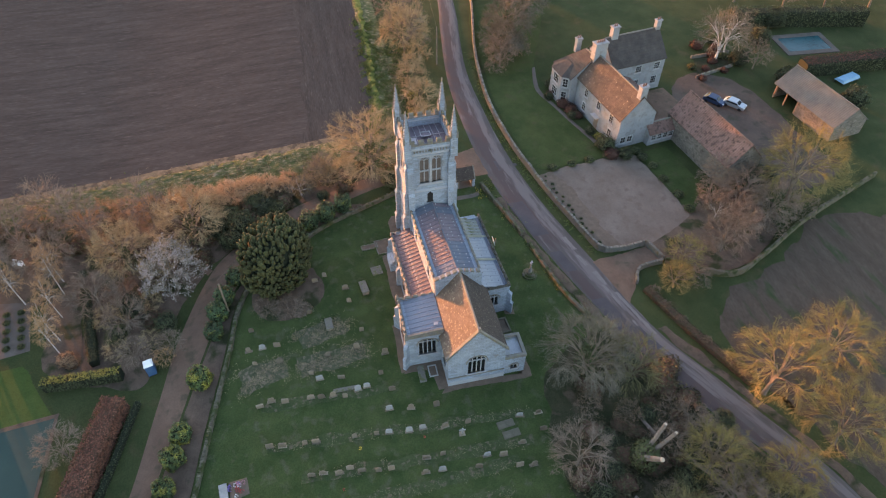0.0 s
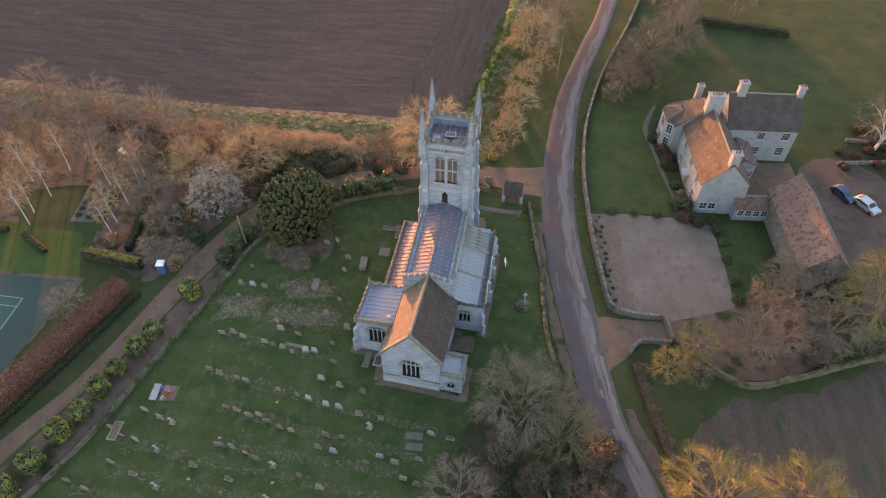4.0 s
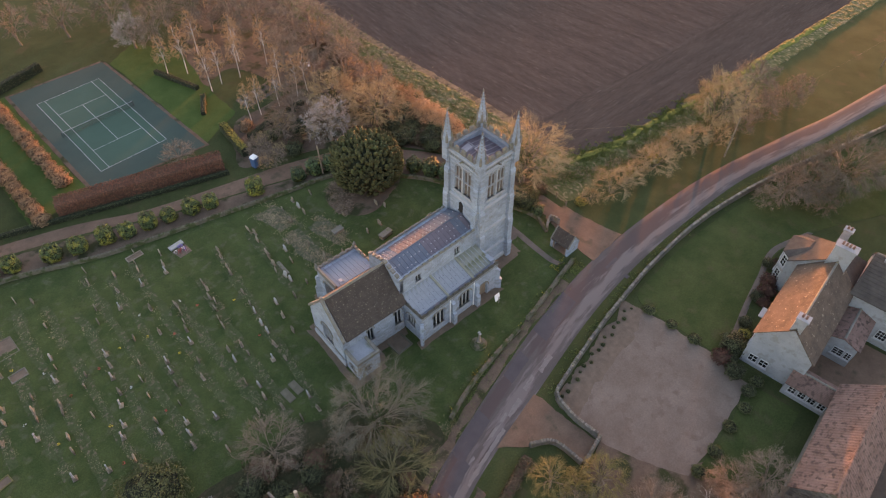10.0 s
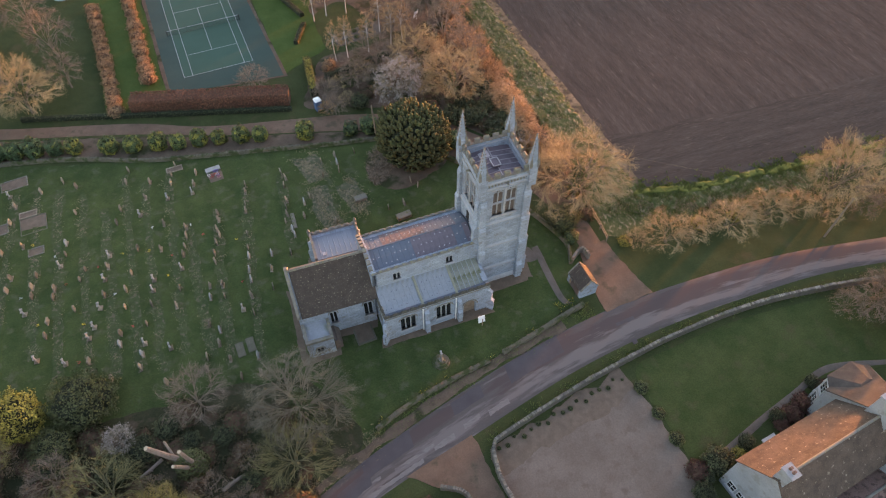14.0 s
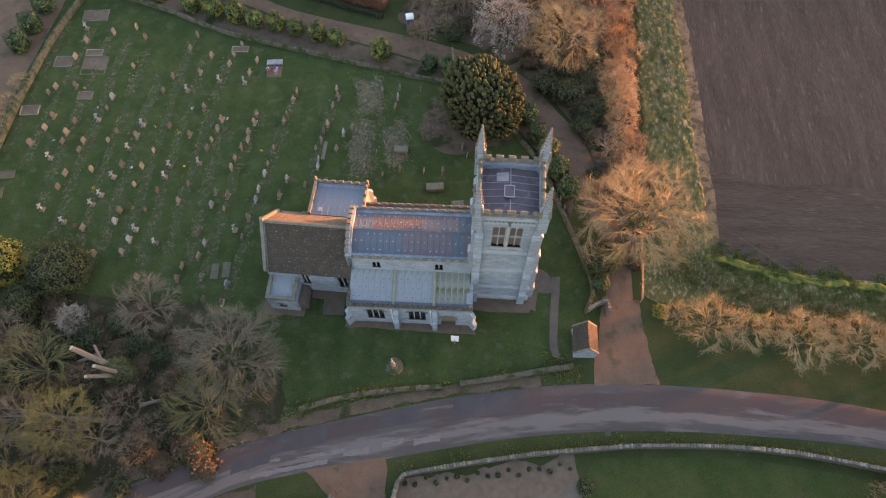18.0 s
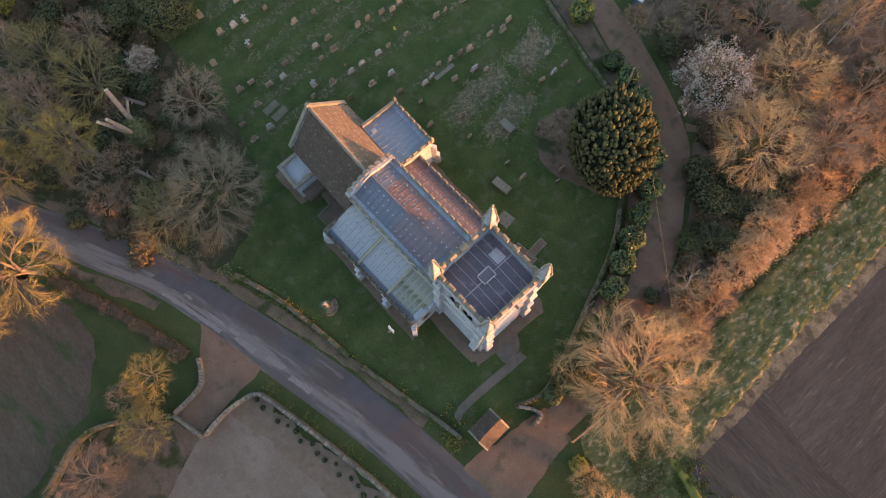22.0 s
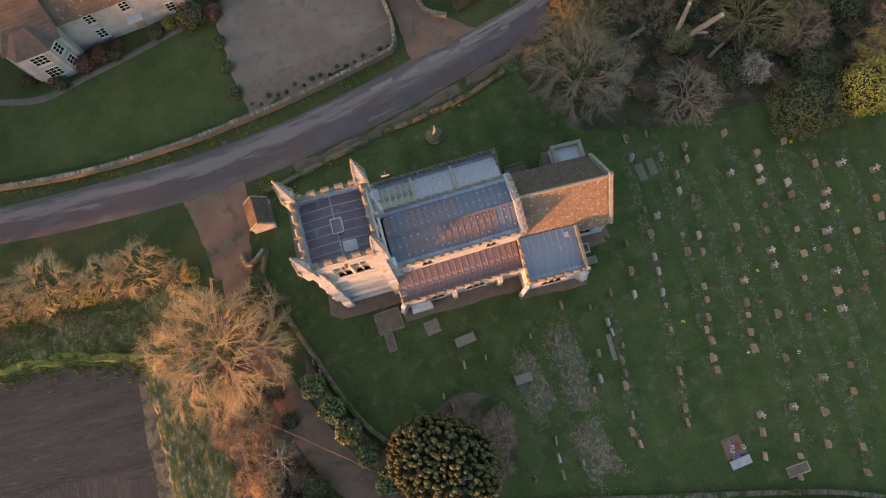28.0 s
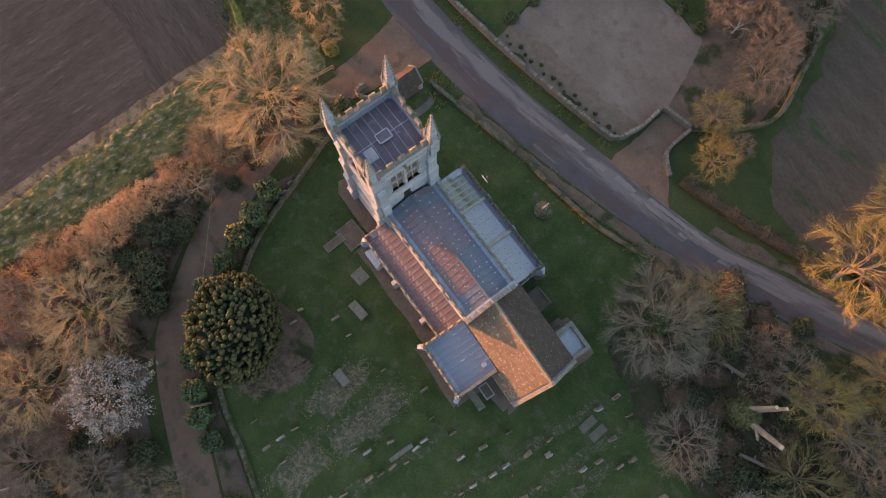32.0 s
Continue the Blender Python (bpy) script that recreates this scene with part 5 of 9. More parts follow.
battlement(chapel, cw @ Matrix.Translation((0, -0.06, 0)), CY1 - CY0, 5.25, 5.50, 5.84, 0.24, 5)
part("east_parapet", slab(B(), [(0, 5.25), (4.15, 5.25), (4.15, 6.1), (0, 5.8)], -0.06, 0.2, ce), M["coping"], chapel)
for x, y, a in ((CX0, CY0, -135), (CX1, CY0, -45)):
    corner_buttress(chapel, x, y, a, 5.2)
    part("chapel_finial", B().box(x - 0.16, x + 0.16, y - 0.16, y + 0.16, 5.2, 5.95).lathe([(0.24, 5.95), (0.21, 6.03), (0.03, 6.4)], 4, (x, y), math.pi / 4), M["coping"], chapel)

# --- chancel ---
HX0, HX1, HY0, HY1, RY = 15.0, 23.4, -2.35, 4.05, 0.85
hnn = [(3.3, 4.1, 1.9, 4.4), (7.1, 8.1, 1.6, 4.5)]
cn = Matrix.Translation((HX1, HY1, 0)) @ rz(180)
chancel = wall("chancel", church, cn, 0, HX1 - HX0, 0, 5.05, 0.6, hnn, M["stone"], "limestone chancel under a steep brown stone-tile roof")
for h in hnn:
    gothic_window(chancel, cn, *h, 2, False, "glass", 0.7)
wall("chancel_south_wall", chancel, Matrix.Translation((HX0, HY0, 0)), 0, HX1 - HX0, 0, 5.05, 0.6, [(5.8, 7.0, 1.9, 4.0)], M["stone"])
gothic_window(chancel, Matrix.Translation((HX0, HY0, 0)), 5.8, 7.0, 1.9, 4.0, 2, False, "glass", 0.6)
ee = Matrix.Translation((HX1, HY0, 0)) @ rz(90)
W2 = HY1 - HY0
hee = [(2.2, 4.2, 1.7, 4.7)]
wall("chancel_east_wall", chancel, ee, 0.6, W2 - 0.6, 0, 5.05, 0.6, hee, M["stone"])
gothic_window(chancel, ee, *hee[0], 4, False, "glass", 0.5)
part("east_gable", slab(B(), [(0, 5.05), (W2, 5.05), (W2 / 2, 9.1)], 0, 0.6, ee), M["stone"], chancel)
part("plinth", slab(B(), [(0, 0), (W2, 0), (W2, 0.75), (0, 0.75)], -0.12, 0.05, ee), M["stone_pale"], chancel)
part("string_course", slab(B(), [(0, 1.35), (W2, 1.35), (W2, 1.5), (0, 1.5)], -0.1, 0.02, ee), M["coping"], chancel)
for s in (0, 1):
    o = 0 if s == 0 else W2
    d = 1 if s == 0 else -1
    c = [(o - d * 0.3, 4.85), (W2 / 2, 9.2), (W2 / 2, 9.55), (o - d * 0.3, 5.25)]
    part("gable_coping", slab(B(), c if s == 0 else c[::-1], -0.06, 0.26, ee), M["coping"], chancel)
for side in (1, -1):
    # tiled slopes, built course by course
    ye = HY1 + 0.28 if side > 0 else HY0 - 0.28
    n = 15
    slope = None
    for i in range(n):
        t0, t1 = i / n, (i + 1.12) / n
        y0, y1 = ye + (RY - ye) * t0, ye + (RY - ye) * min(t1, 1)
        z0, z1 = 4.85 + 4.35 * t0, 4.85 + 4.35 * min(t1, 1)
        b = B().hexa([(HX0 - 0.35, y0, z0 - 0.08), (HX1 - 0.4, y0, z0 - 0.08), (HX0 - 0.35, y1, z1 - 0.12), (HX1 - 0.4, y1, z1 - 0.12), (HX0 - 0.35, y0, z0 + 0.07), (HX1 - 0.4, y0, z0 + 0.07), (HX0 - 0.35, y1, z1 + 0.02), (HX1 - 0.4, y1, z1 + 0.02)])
        # darker shaded tile to the north, paler sunlit tile to the south
        ob = part("chancel_roof" if slope is None else "tile_course", b, M["slate" if side > 0 else "slate_sunlit"], chancel if slope is None else slope, "brown stone-tile slope" if slope is None else "")
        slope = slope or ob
for i in range(17):
    x = HX0 - 0.1 + i * 0.485
    part("ridge_tile", B().hexa([(x, RY - 0.16, 9.12), (x + 0.46, RY - 0.16, 9.12), (x, RY + 0.16, 9.12), (x + 0.46, RY + 0.16, 9.12), (x, RY - 0.05, 9.34), (x + 0.46, RY - 0.05, 9.34), (x, RY + 0.05, 9.34), (x + 0.46, RY + 0.05, 9.34)]), M["coping"], chancel)
part("east_apex_cross", B().box(HX1 - 0.3, HX1 + 0.02, RY - 0.16, RY + 0.16, 9.45, 9.75), M["coping"], chancel)

# --- north vestry, a small flat-roofed block against the chancel ---
VX0, VX1, VY1 = 20.35, 23.3, 6.5
vn = Matrix.Translation((VX1, VY1, 0)) @ rz(180)
vestry = wall("north_vestry", church, vn, 0, VX1 - VX0, 0, 2.9, 0.45, [(0.9, 1.7, 0.9, 1.8)], M["stone"], "small flat-roofed limestone vestry")
gothic_window(vestry, vn, 0.9, 1.7, 0.9, 1.8, 2, False, "glass", 0.5)
ve = Matrix.Translation((VX1, HY1, 0)) @ rz(90)
wall("vestry_east_wall", vestry, ve, 0, VY1 - HY1 - 0.45, 0, 2.9, 0.45, [(0.8, 1.6, 0.9, 1.8)], M["stone"])
gothic_window(vestry, ve, 0.8, 1.6, 0.9, 1.8, 2, False, "glass", 0.6)
wall("vestry_west_wall", vestry, Matrix.Translation((VX0, VY1, 0)) @ rz(-90), 0.45, VY1 - HY1, 0, 2.9, 0.45, [], M["stone"])
part("vestry_roof", B().hexa([(VX0 + 0.3, HY1, 3.05), (VX1 - 0.3, HY1, 3.05), (VX0 + 0.3, VY1 - 0.3, 2.8), (VX1 - 0.3, VY1 - 0.3, 2.8), (VX0 + 0.3, HY1, 3.2), (VX1 - 0.3, HY1, 3.2), (VX0 + 0.3, VY1 - 0.3, 2.95), (VX1 - 0.3, VY1 - 0.3, 2.95)]), M["lead_moss"], vestry)
for b in (B().box(VX0 - 0.05, VX1 + 0.05, VY1 - 0.3, VY1 + 0.06, 2.9, 3.3), B().box(VX0 - 0.05, VX0 + 0.3, HY1, VY1 - 0.3, 2.9, 3.35), B().box(VX1 - 0.3, VX1 + 0.05, HY1, VY1 - 0.3, 2.9, 3.35)):
    part("parapet", b, M["coping"], vestry)
part("board_screen", B().box(19.5, 20.3, 4.2, 6.2, 0.0, 0.9).hexa([(19.5, 4.2, 0.9), (20.3, 4.2, 0.9), (19.5, 6.2, 0.9), (20.3, 6.2, 0.9), (20.0, 4.2, 1.7), (20.3, 4.2, 1.7), (20.0, 6.2, 1.7), (20.3, 6.2, 1.7)]), M["louvre"], vestry, "sloping brown boarded hatch")
for i in range(9):
    part("board", B().hexa([(19.48, 4.25 + i * 0.215, 0.92), (20.0, 4.25 + i * 0.215, 1.73), (19.48, 4.42 + i * 0.215, 0.92), (20.0, 4.42 + i * 0.215, 1.73), (19.46, 4.25 + i * 0.215, 0.96), (19.98, 4.25 + i * 0.215, 1.77), (19.46, 4.42 + i * 0.215, 0.96), (19.98, 4.42 + i * 0.215, 1.77)]), M["louvre"], vestry)
# a low-walled sunk area between the chancel and the aisle
M["drip_kerb"] = mat("mossy_kerb", (0.085, 0.078, 0.055), (0.12, 0.11, 0.08), 1.2, 9.0, 0.95, 0.4)
area = thing("sunk_area", "low mossy stone kerb round a dark sunk area", "kerb", rz(4, 16.9, 5.5))
for x0, x1, y0, y1 in ((-1.1, 1.1, 0.95, 1.15), (-1.1, -0.9, -0.9, 0.95), (0.9, 1.1, -0.9, 0.95)):
    part("kerb", B().box(x0, x1, y0, y1, -0.05, 0.22), M["drip_kerb"], area)
part("floor", B().box(-0.9, 0.9, -1.2, 0.95, -0.05, 0.075), M["soil"], area)
# ---- the farmhouse across the lane, its outbuildings and car ----
HM = Matrix.Translation((-11.85, 32.49, 0)) @ rz(188.8) @ Matrix.Diagonal((1, -1, 1, 1))     # x along the front towards the west, y into the house
house = thing("farmhouse", "cream rendered old farmhouse with steep stone-slate roofs and tall chimneys", "house")


def house_block(name, x0, x1, y0, y1, eave, ridge, axis, roof, material="cream", hip0=0.0, hip1=0.0, over=0.25):
    """A block with a gabled or hipped roof whose ridge runs along x or y."""
    body = B()
    body.box(x0, x1, y0, y1, 0, eave, HM)
    blk = part(name, body, M[material], house)
    if axis == 'x':
        F = HM
        a0, a1, b0, b1 = x0, x1, y0, y1
    else:
        F = HM @ Matrix(((0, 1, 0, 0), (1, 0, 0, 0), (0, 0, 1, 0), (0, 0, 0, 1)))
        a0, a1, b0, b1 = y0, y1, x0, x1
    mid = (b0 + b1) / 2
    for a, h in ((a0, hip0), (a1, hip1)):
        if not h:
            s = 0.3 if a == a0 else -0.3
            part("gable", B().hexa([(min(a, a + s), b0, eave), (max(a, a + s), b0, eave), (min(a, a + s), b1, eave), (max(a, a + s), b1, eave), (min(a, a + s), mid - 0.05, ridge - 0.1), (max(a, a + s), mid - 0.05, ridge - 0.1), (min(a, a + s), mid + 0.05, ridge - 0.1), (max(a, a + s), mid + 0.05, ridge - 0.1)], F), M[material], blk)
    sl = (ridge - eave) / (mid - b0)
    for side in (0, 1):
        be = (b0 - over) if side == 0 else (b1 + over)
        ze = eave - over * sl
        first = None
        n = 12
        for i in range(n):
            t0, t1 = i / n, min((i + 1.15) / n, 1)
            y0_, y1_ = be + (mid - be) * t0, be + (mid - be) * t1
            z0_, z1_ = ze + (ridge - ze) * t0, ze + (ridge - ze) * t1
            l0, r0 = a0 - 0.1 + hip0 * t0, a1 + 0.1 - hip1 * t0
            l1, r1 = a0 - 0.1 + hip0 * t1, a1 + 0.1 - hip1 * t1
            c = B().hexa([(l0, y0_, z0_ - 0.06), (r0, y0_, z0_ - 0.06), (l1, y1_, z1_ - 0.10), (r1, y1_, z1_ - 0.10), (l0, y0_, z0_ + 0.08), (r0, y0_, z0_ + 0.08), (l1, y1_, z1_ + 0.02), (r1, y1_, z1_ + 0.02)], F)
            ob = part("roof_slope" if first is None else "tile_course", c, M[roof], blk if first is None else first)
            first = first or ob
    for a, h, s in ((a0, hip0, 1), (a1, hip1, -1)):
        if h:
            b = B()
            e = a - s * 0.15
            b.v = [tuple(F @ Vector(q)) for q in ((e, b0 - over, eave - over * sl + 0.05), (e, b1 + over, eave - over * sl + 0.05), (a + s * h, mid, ridge + 0.03), (e + s * 0.1, b0, eave - 0.2), (e + s * 0.1, b1, eave - 0.2), (a + s * h, mid, ridge - 0.4))]
            b.f = [(0, 1, 2), (5, 4, 3), (0, 3, 4, 1), (0, 2, 5, 3), (1, 4, 5, 2)]
            part("hip", b, M[roof], blk)
    part("ridge", B().tube(F @ Vector((a0 + hip0, mid, ridge + 0.03)), F @ Vector((a1 - hip1, mid, ridge + 0.03)), 0.13, 0.13, 6), M["coping"], blk)
    return blk


def sash(parent, m, u, z, w, h, bars=(2, 3)):
    """A white sash window set on a wall, with glazing bars; local x along the wall, y inward."""
    win = part("window", slab(B(), [(u, z), (u + w, z), (u + w, z + h), (u, z + h)], -0.03, 0.02, m), M["glass"], parent, "white-barred sash window")
    fr = B()
    for a, b, c, d in ((u - 0.04, u + 0.03, z - 0.05, z + h + 0.05), (u + w - 0.03, u + w + 0.04, z - 0.05, z + h + 0.05), (u, u + w, z - 0.05, z + 0.03), (u, u + w, z + h - 0.03, z + h + 0.05)):
        slab(fr, [(a, c), (b, c), (b, d), (a, d)], -0.09, 0.02, m)
    part("window_frame", fr, M["sash"], win)
    for i in range(1, bars[0]):
        uu = u + w * i / bars[0]
        part("glazing_bar", slab(B(), [(uu - 0.025, z), (uu + 0.025, z), (uu + 0.025, z + h), (uu - 0.025, z + h)], -0.06, 0.0, m), M["sash"], win)
    for i in range(1, bars[1]):
        zz = z + h * i / bars[1]
        part("glazing_bar", slab(B(), [(u, zz - 0.025), (u + w, zz - 0.025), (u + w, zz + 0.025), (u, zz + 0.025)], -0.055, 0.0, m), M["sash"], win)
    part("sill", slab(B(), [(u - 0.15, z - 0.2), (u + w + 0.15, z - 0.2), (u + w + 0.15, z - 0.1), (u - 0.15, z - 0.1)], -0.16, 0.02, m), M["stone_pale"], win)
    return win


def chimney(parent, x, y, z0, z1, w=0.75, d=0.75, pots=2):
    c = part("chimney", B().box(x - w / 2, x + w / 2, y - d / 2, y + d / 2, z0, z1, HM).box(x - w / 2 - 0.1, x + w / 2 + 0.1, y - d / 2 - 0.1, y + d / 2 + 0.1, z1, z1 + 0.18, HM), M["cream"], parent, "tall pale stone chimney stack")
    for i in range(pots):
        yy = y + (i - (pots - 1) / 2) * 0.38
        q = HM @ Vector((x, yy, 0))
        part("chimney_pot", B().lathe([(0.14, z1 + 0.18), (0.11, z1 + 0.55), (0.13, z1 + 0.6)], 8, (q.x, q.y)), M["pantile"], c)


M["sash"] = mat("old_white_sash_paint", (0.36, 0.36, 0.35), (0.44, 0.44, 0.43), 1.0, 20.0, 0.6, 0.05, grain=0.1)
front = house_block("front_range", 0.0, 13.0, 0.0, 6.2, 5.45, 8.75, 'x', "tile")
back = house_block("back_range", 12.2, 19.6, 6.0, 16.3, 5.9, 9.35, 'y', "tile_dark")
west = house_block("west_block", 12.8, 18.6, -1.2, 6.1, 5.3, 8.4, 'x', "tile_dark", hip1=3.0)
link = house_block("service_range", -1.1, 1.6, 5.2, 9.9, 2.3, 3.3, 'y', "pantile")
annex = house_block("kitchen_annex", 6.8, 12.3, 6.1, 9.6, 3.4, 4.1, 'x', "pantile")
for u in (1.9, 5.6, 9.3):
    sash(front, HM, u, 3.5, 0.95, 1.35)
for u in (1.7, 9.4):
    sash(front, HM, u, 0.9, 0.95, 1.4)
part("front_door", slab(B(), [(5.5, 0), (6.5, 0), (6.5, 2.1), (5.5, 2.1)], -0.06, 0.02, HM), M["wood"], front, "dark panelled front door")
part("porch_hood", B().box(5.2, 6.8, -0.8, 0.02, 2.25, 2.4, HM), M["stone_pale"], front)
wingE = Matrix.Translation(HM @ Vector((0, 0, 0))) @ rz(98.8)
sash(front, wingE, 0.7, 0.9, 0.9, 1.1, (2, 2))
sash(front, wingE, 1.9, 0.9, 0.9, 1.1, (2, 2))
lw = Matrix.Translation(HM @ Vector((-1.1, 5.2, 0))) @ rz(98.8)
for i in range(4):
    sash(link, lw, 0.5 + i * 1.05, 0.9, 0.75, 0.95, (2, 2))
be = Matrix.Translation(HM @ Vector((12.2, 9.8, 0))) @ rz(98.8)
for u in (0.8, 4.4):
    sash(back, be, u, 4.0, 1.1, 1.2, (3, 3))
    sash(back, be, u, 1.2, 1.1, 1.4, (3, 3))
sash(annex, Matrix.Translation(HM @ Vector((6.8, 6.3, 0))) @ rz(98.8), 1.2, 1.3, 1.1, 1.1)
sash(annex, Matrix.Translation(HM @ Vector((6.8, 6.3, 0))) @ rz(98.8), 2.5, 1.3, 0.6, 1.1)
bay = HM @ Matrix.Translation((12.8, -1.2, 0))
part("bay", B().prism([(0.4, 0), (5.6, 0), (4.6, -1.1), (1.4, -1.1)][::-1], 0, 5.1, bay), M["cream"], west, "two-storey canted bay")
part("bay_roof", B().hexa([(1.3, -1.25, 5.1), (4.7, -1.25, 5.1), (0.2, 0.1, 5.1), (5.8, 0.1, 5.1), (2.4, 1.1, 6.5), (3.6, 1.1, 6.5), (2.2, 1.3, 6.5), (3.8, 1.3, 6.5)], bay), M["tile_dark"], west)
for s in (0, 1):
    p, q = ((1.4, -1.1), (0.4, 0.0)) if s == 0 else ((4.6, -1.1), (5.6, 0.0))
    w_ = HM @ Vector((12.8 + p[0], -1.2 + p[1], 0))
    e_ = HM @ Vector((12.8 + q[0], -1.2 + q[1], 0))
    a_, b_ = (w_, e_) if s == 0 else (e_, w_)
    fm = Matrix.Translation(a_) @ rz(math.degrees(math.atan2(b_.y - a_.y, b_.x - a_.x)))
    for z in (0.9, 3.3):
        sash(west, fm, 0.32, z, 0.85, 1.5, (2, 3))
for z in (0.9, 3.3):
    sash(west, bay @ Matrix.Translation((0, -1.1, 0)), 2.2, z, 1.5, 1.5, (3, 3))
chimney(front, 0.55, 3.1, 7.2, 10.2, 0.9, 1.1)
chimney(front, 12.9, 3.1, 6.8, 10.7, 1.1, 2.2, 4)
chimney(back, 15.9, 7.6, 8.0, 11.0, 0.9, 1.2)
chimney(back, 15.9, 16.0, 8.2, 10.6, 0.7, 0.9)
chimney(west, 18.0, 2.4, 6.6, 8.9, 0.7, 0.9)


def barn(label, x0, x1, y0, y1, eave, ridge, m, roof, open_side=False, rows=14):
    """A long stone barn with a tiled roof of rows of pantiles."""
    th = thing("barn", label, "barn")
    w = B().box(x0, x1, y0, y0 + 0.45, 0, eave, m) if not open_side else B().box(x0 + (x1 - x0) * 0.42, x1, y0, y0 + 0.45, 0, eave, m)
    part("front_wall", w, M["rubble"], th)
    part("back_wall", B().box(x0, x1, y1 - 0.45, y1, 0, eave, m), M["rubble"], th)
    mid = (y0 + y1) / 2
    for x in (x0, x1 - 0.45):
        b = B().box(x, x + 0.45, y0 + 0.45, y1 - 0.45, 0, eave, m)
        b.hexa([(x, y0, eave), (x + 0.45, y0, eave), (x, y1, eave), (x + 0.45, y1, eave), (x, mid - 0.05, ridge - 0.1), (x + 0.45, mid - 0.05, ridge - 0.1), (x, mid + 0.05, ridge - 0.1), (x + 0.45, mid + 0.05, ridge - 0.1)], m)
        part("gable_wall", b, M["rubble"], th)
    if open_side:
        for i in range(3):
            part("post", B().box(x0 + 0.3 + i * 2.5, x0 + 0.5 + i * 2.5, y0 + 0.1, y0 + 0.3, 0, eave, m), M["wood"], th)
        part("beam", B().box(x0, x0 + (x1 - x0) * 0.42, y0 + 0.08, y0 + 0.32, eave - 0.25, eave, m), M["wood"], th)
    for s, be_ in ((0, y0 - 0.25), (1, y1 + 0.25)):
        first = None
        ze = eave - 0.25 * (ridge - eave) / (mid - y0)
        n = 11
        for i in range(n):
            t0, t1 = i / n, min((i + 1.15) / n, 1)
            ya, yb = be_ + (mid - be_) * t0, be_ + (mid - be_) * t1
            za, zb = ze + (ridge - ze) * t0, ze + (ridge - ze) * t1
            # a corrugated course: pantiles side by side
            c = B()
            k = int((x1 - x0) / 0.34) * 2
            for j in range(k + 1):
                x = x0 - 0.1 + (x1 - x0 + 0.2) * j / k
                up = 0.05 if j % 2 else 0.0
                c.v += [tuple(m @ Vector((x, ya, za + 0.05 + up))), tuple(m @ Vector((x, yb, zb + up)))]
            c.f = [(2 * j, 2 * j + 2, 2 * j + 3, 2 * j + 1) for j in range(k)]
            q = len(c.v)
            c.hexa([(x0 - 0.1, ya, za - 0.08), (x1 + 0.1, ya, za - 0.08), (x0 - 0.1, yb, zb - 0.12), (x1 + 0.1, yb, zb - 0.12), (x0 - 0.1, ya, za + 0.02), (x1 + 0.1, ya, za + 0.02), (x0 - 0.1, yb, zb - 0.02), (x1 + 0.1, yb, zb - 0.02)], m)
            ob = part("roof_slope" if first is None else "tile_course", c, M[roof], th if first is None else first)
            first = first or ob
    part("ridge", B().tube(m @ Vector((x0 - 0.1, mid, ridge + 0.03)), m @ Vector((x1 + 0.1, mid, ridge + 0.03)), 0.14, 0.14, 6), M[roof], th)
    return th


BM_ = Matrix.Translation((-11.85, 32.49, 0)) @ rz(8.8) @ Matrix.Diagonal((1, 1, 1, 1))
barn("stone barn under a faded red pantile roof", -0.9, 13.4, 9.7, 15.5, 4.0, 7.05, BM_, "pantile")
barn("open-fronted stone cart shed with a greyed pantile roof", 0, 13.4, 0, 6.4, 2.8, 5.3, Matrix.Translation((-19.6, 64.4, 0)) @ rz(8), "pantile_grey", True)


def car(label, m, paint, group=""):
    """A small hatchback with glass, wheels and lamps."""
    th = thing("car", label, "car", m, group)
    prof = [(-2.1, 0.35), (2.05, 0.35), (2.1, 0.7), (1.9, 0.88), (1.05, 0.98), (0.45, 1.42), (-1.2, 1.46), (-1.85, 1.05), (-2.1, 0.9)]
    ring = lambda y, s: [Vector((x * s, y, 0.35 + (z - 0.35) * (1 if s == 1 else 0.96))) for x, z in prof]
    part("body", B().rings([ring(-0.85, 0.97), ring(-0.8, 1), ring(0.8, 1), ring(0.85, 0.97)]), paint, th, smooth=False)
    for pts in ([(1.0, 0.99), (0.45, 1.40)], [(-1.22, 1.44), (-1.82, 1.06)]):
        (xa, za), (xb, zb) = pts
        part("windscreen", B().hexa([(xa, -0.7, za + 0.0), (xa + 0.02, -0.7, za + 0.03), (xa, 0.7, za), (xa + 0.02, 0.7, za + 0.03), (xb, -0.62, zb), (xb + 0.02, -0.62, zb + 0.03), (xb, 0.62, zb), (xb + 0.02, 0.62, zb + 0.03)]), M["glass"], th)
    for s in (-1, 1):
        part("side_window", B().hexa([(-1.6, s * 0.84, 1.02), (0.85, s * 0.84, 1.02), (-1.6, s * 0.865, 1.02), (0.85, s * 0.865, 1.02), (-1.2, s * 0.82, 1.38), (0.4, s * 0.82, 1.38), (-1.2, s * 0.845, 1.38), (0.4, s * 0.845, 1.38)]), M["glass"], th)
        for x in (-1.3, 1.3):
            w = part("wheel", B().lathe([(0.2, -0.1), (0.31, -0.09), (0.31, 0.09), (0.2, 0.1)], 14), M["metal"], th, m=pose(x, s * 0.78, 0.31, 90))
        part("headlight", B().box(1.95, 2.06, s * 0.62 - 0.16, s * 0.62 + 0.16, 0.68, 0.82), M["white"], th)
    return th


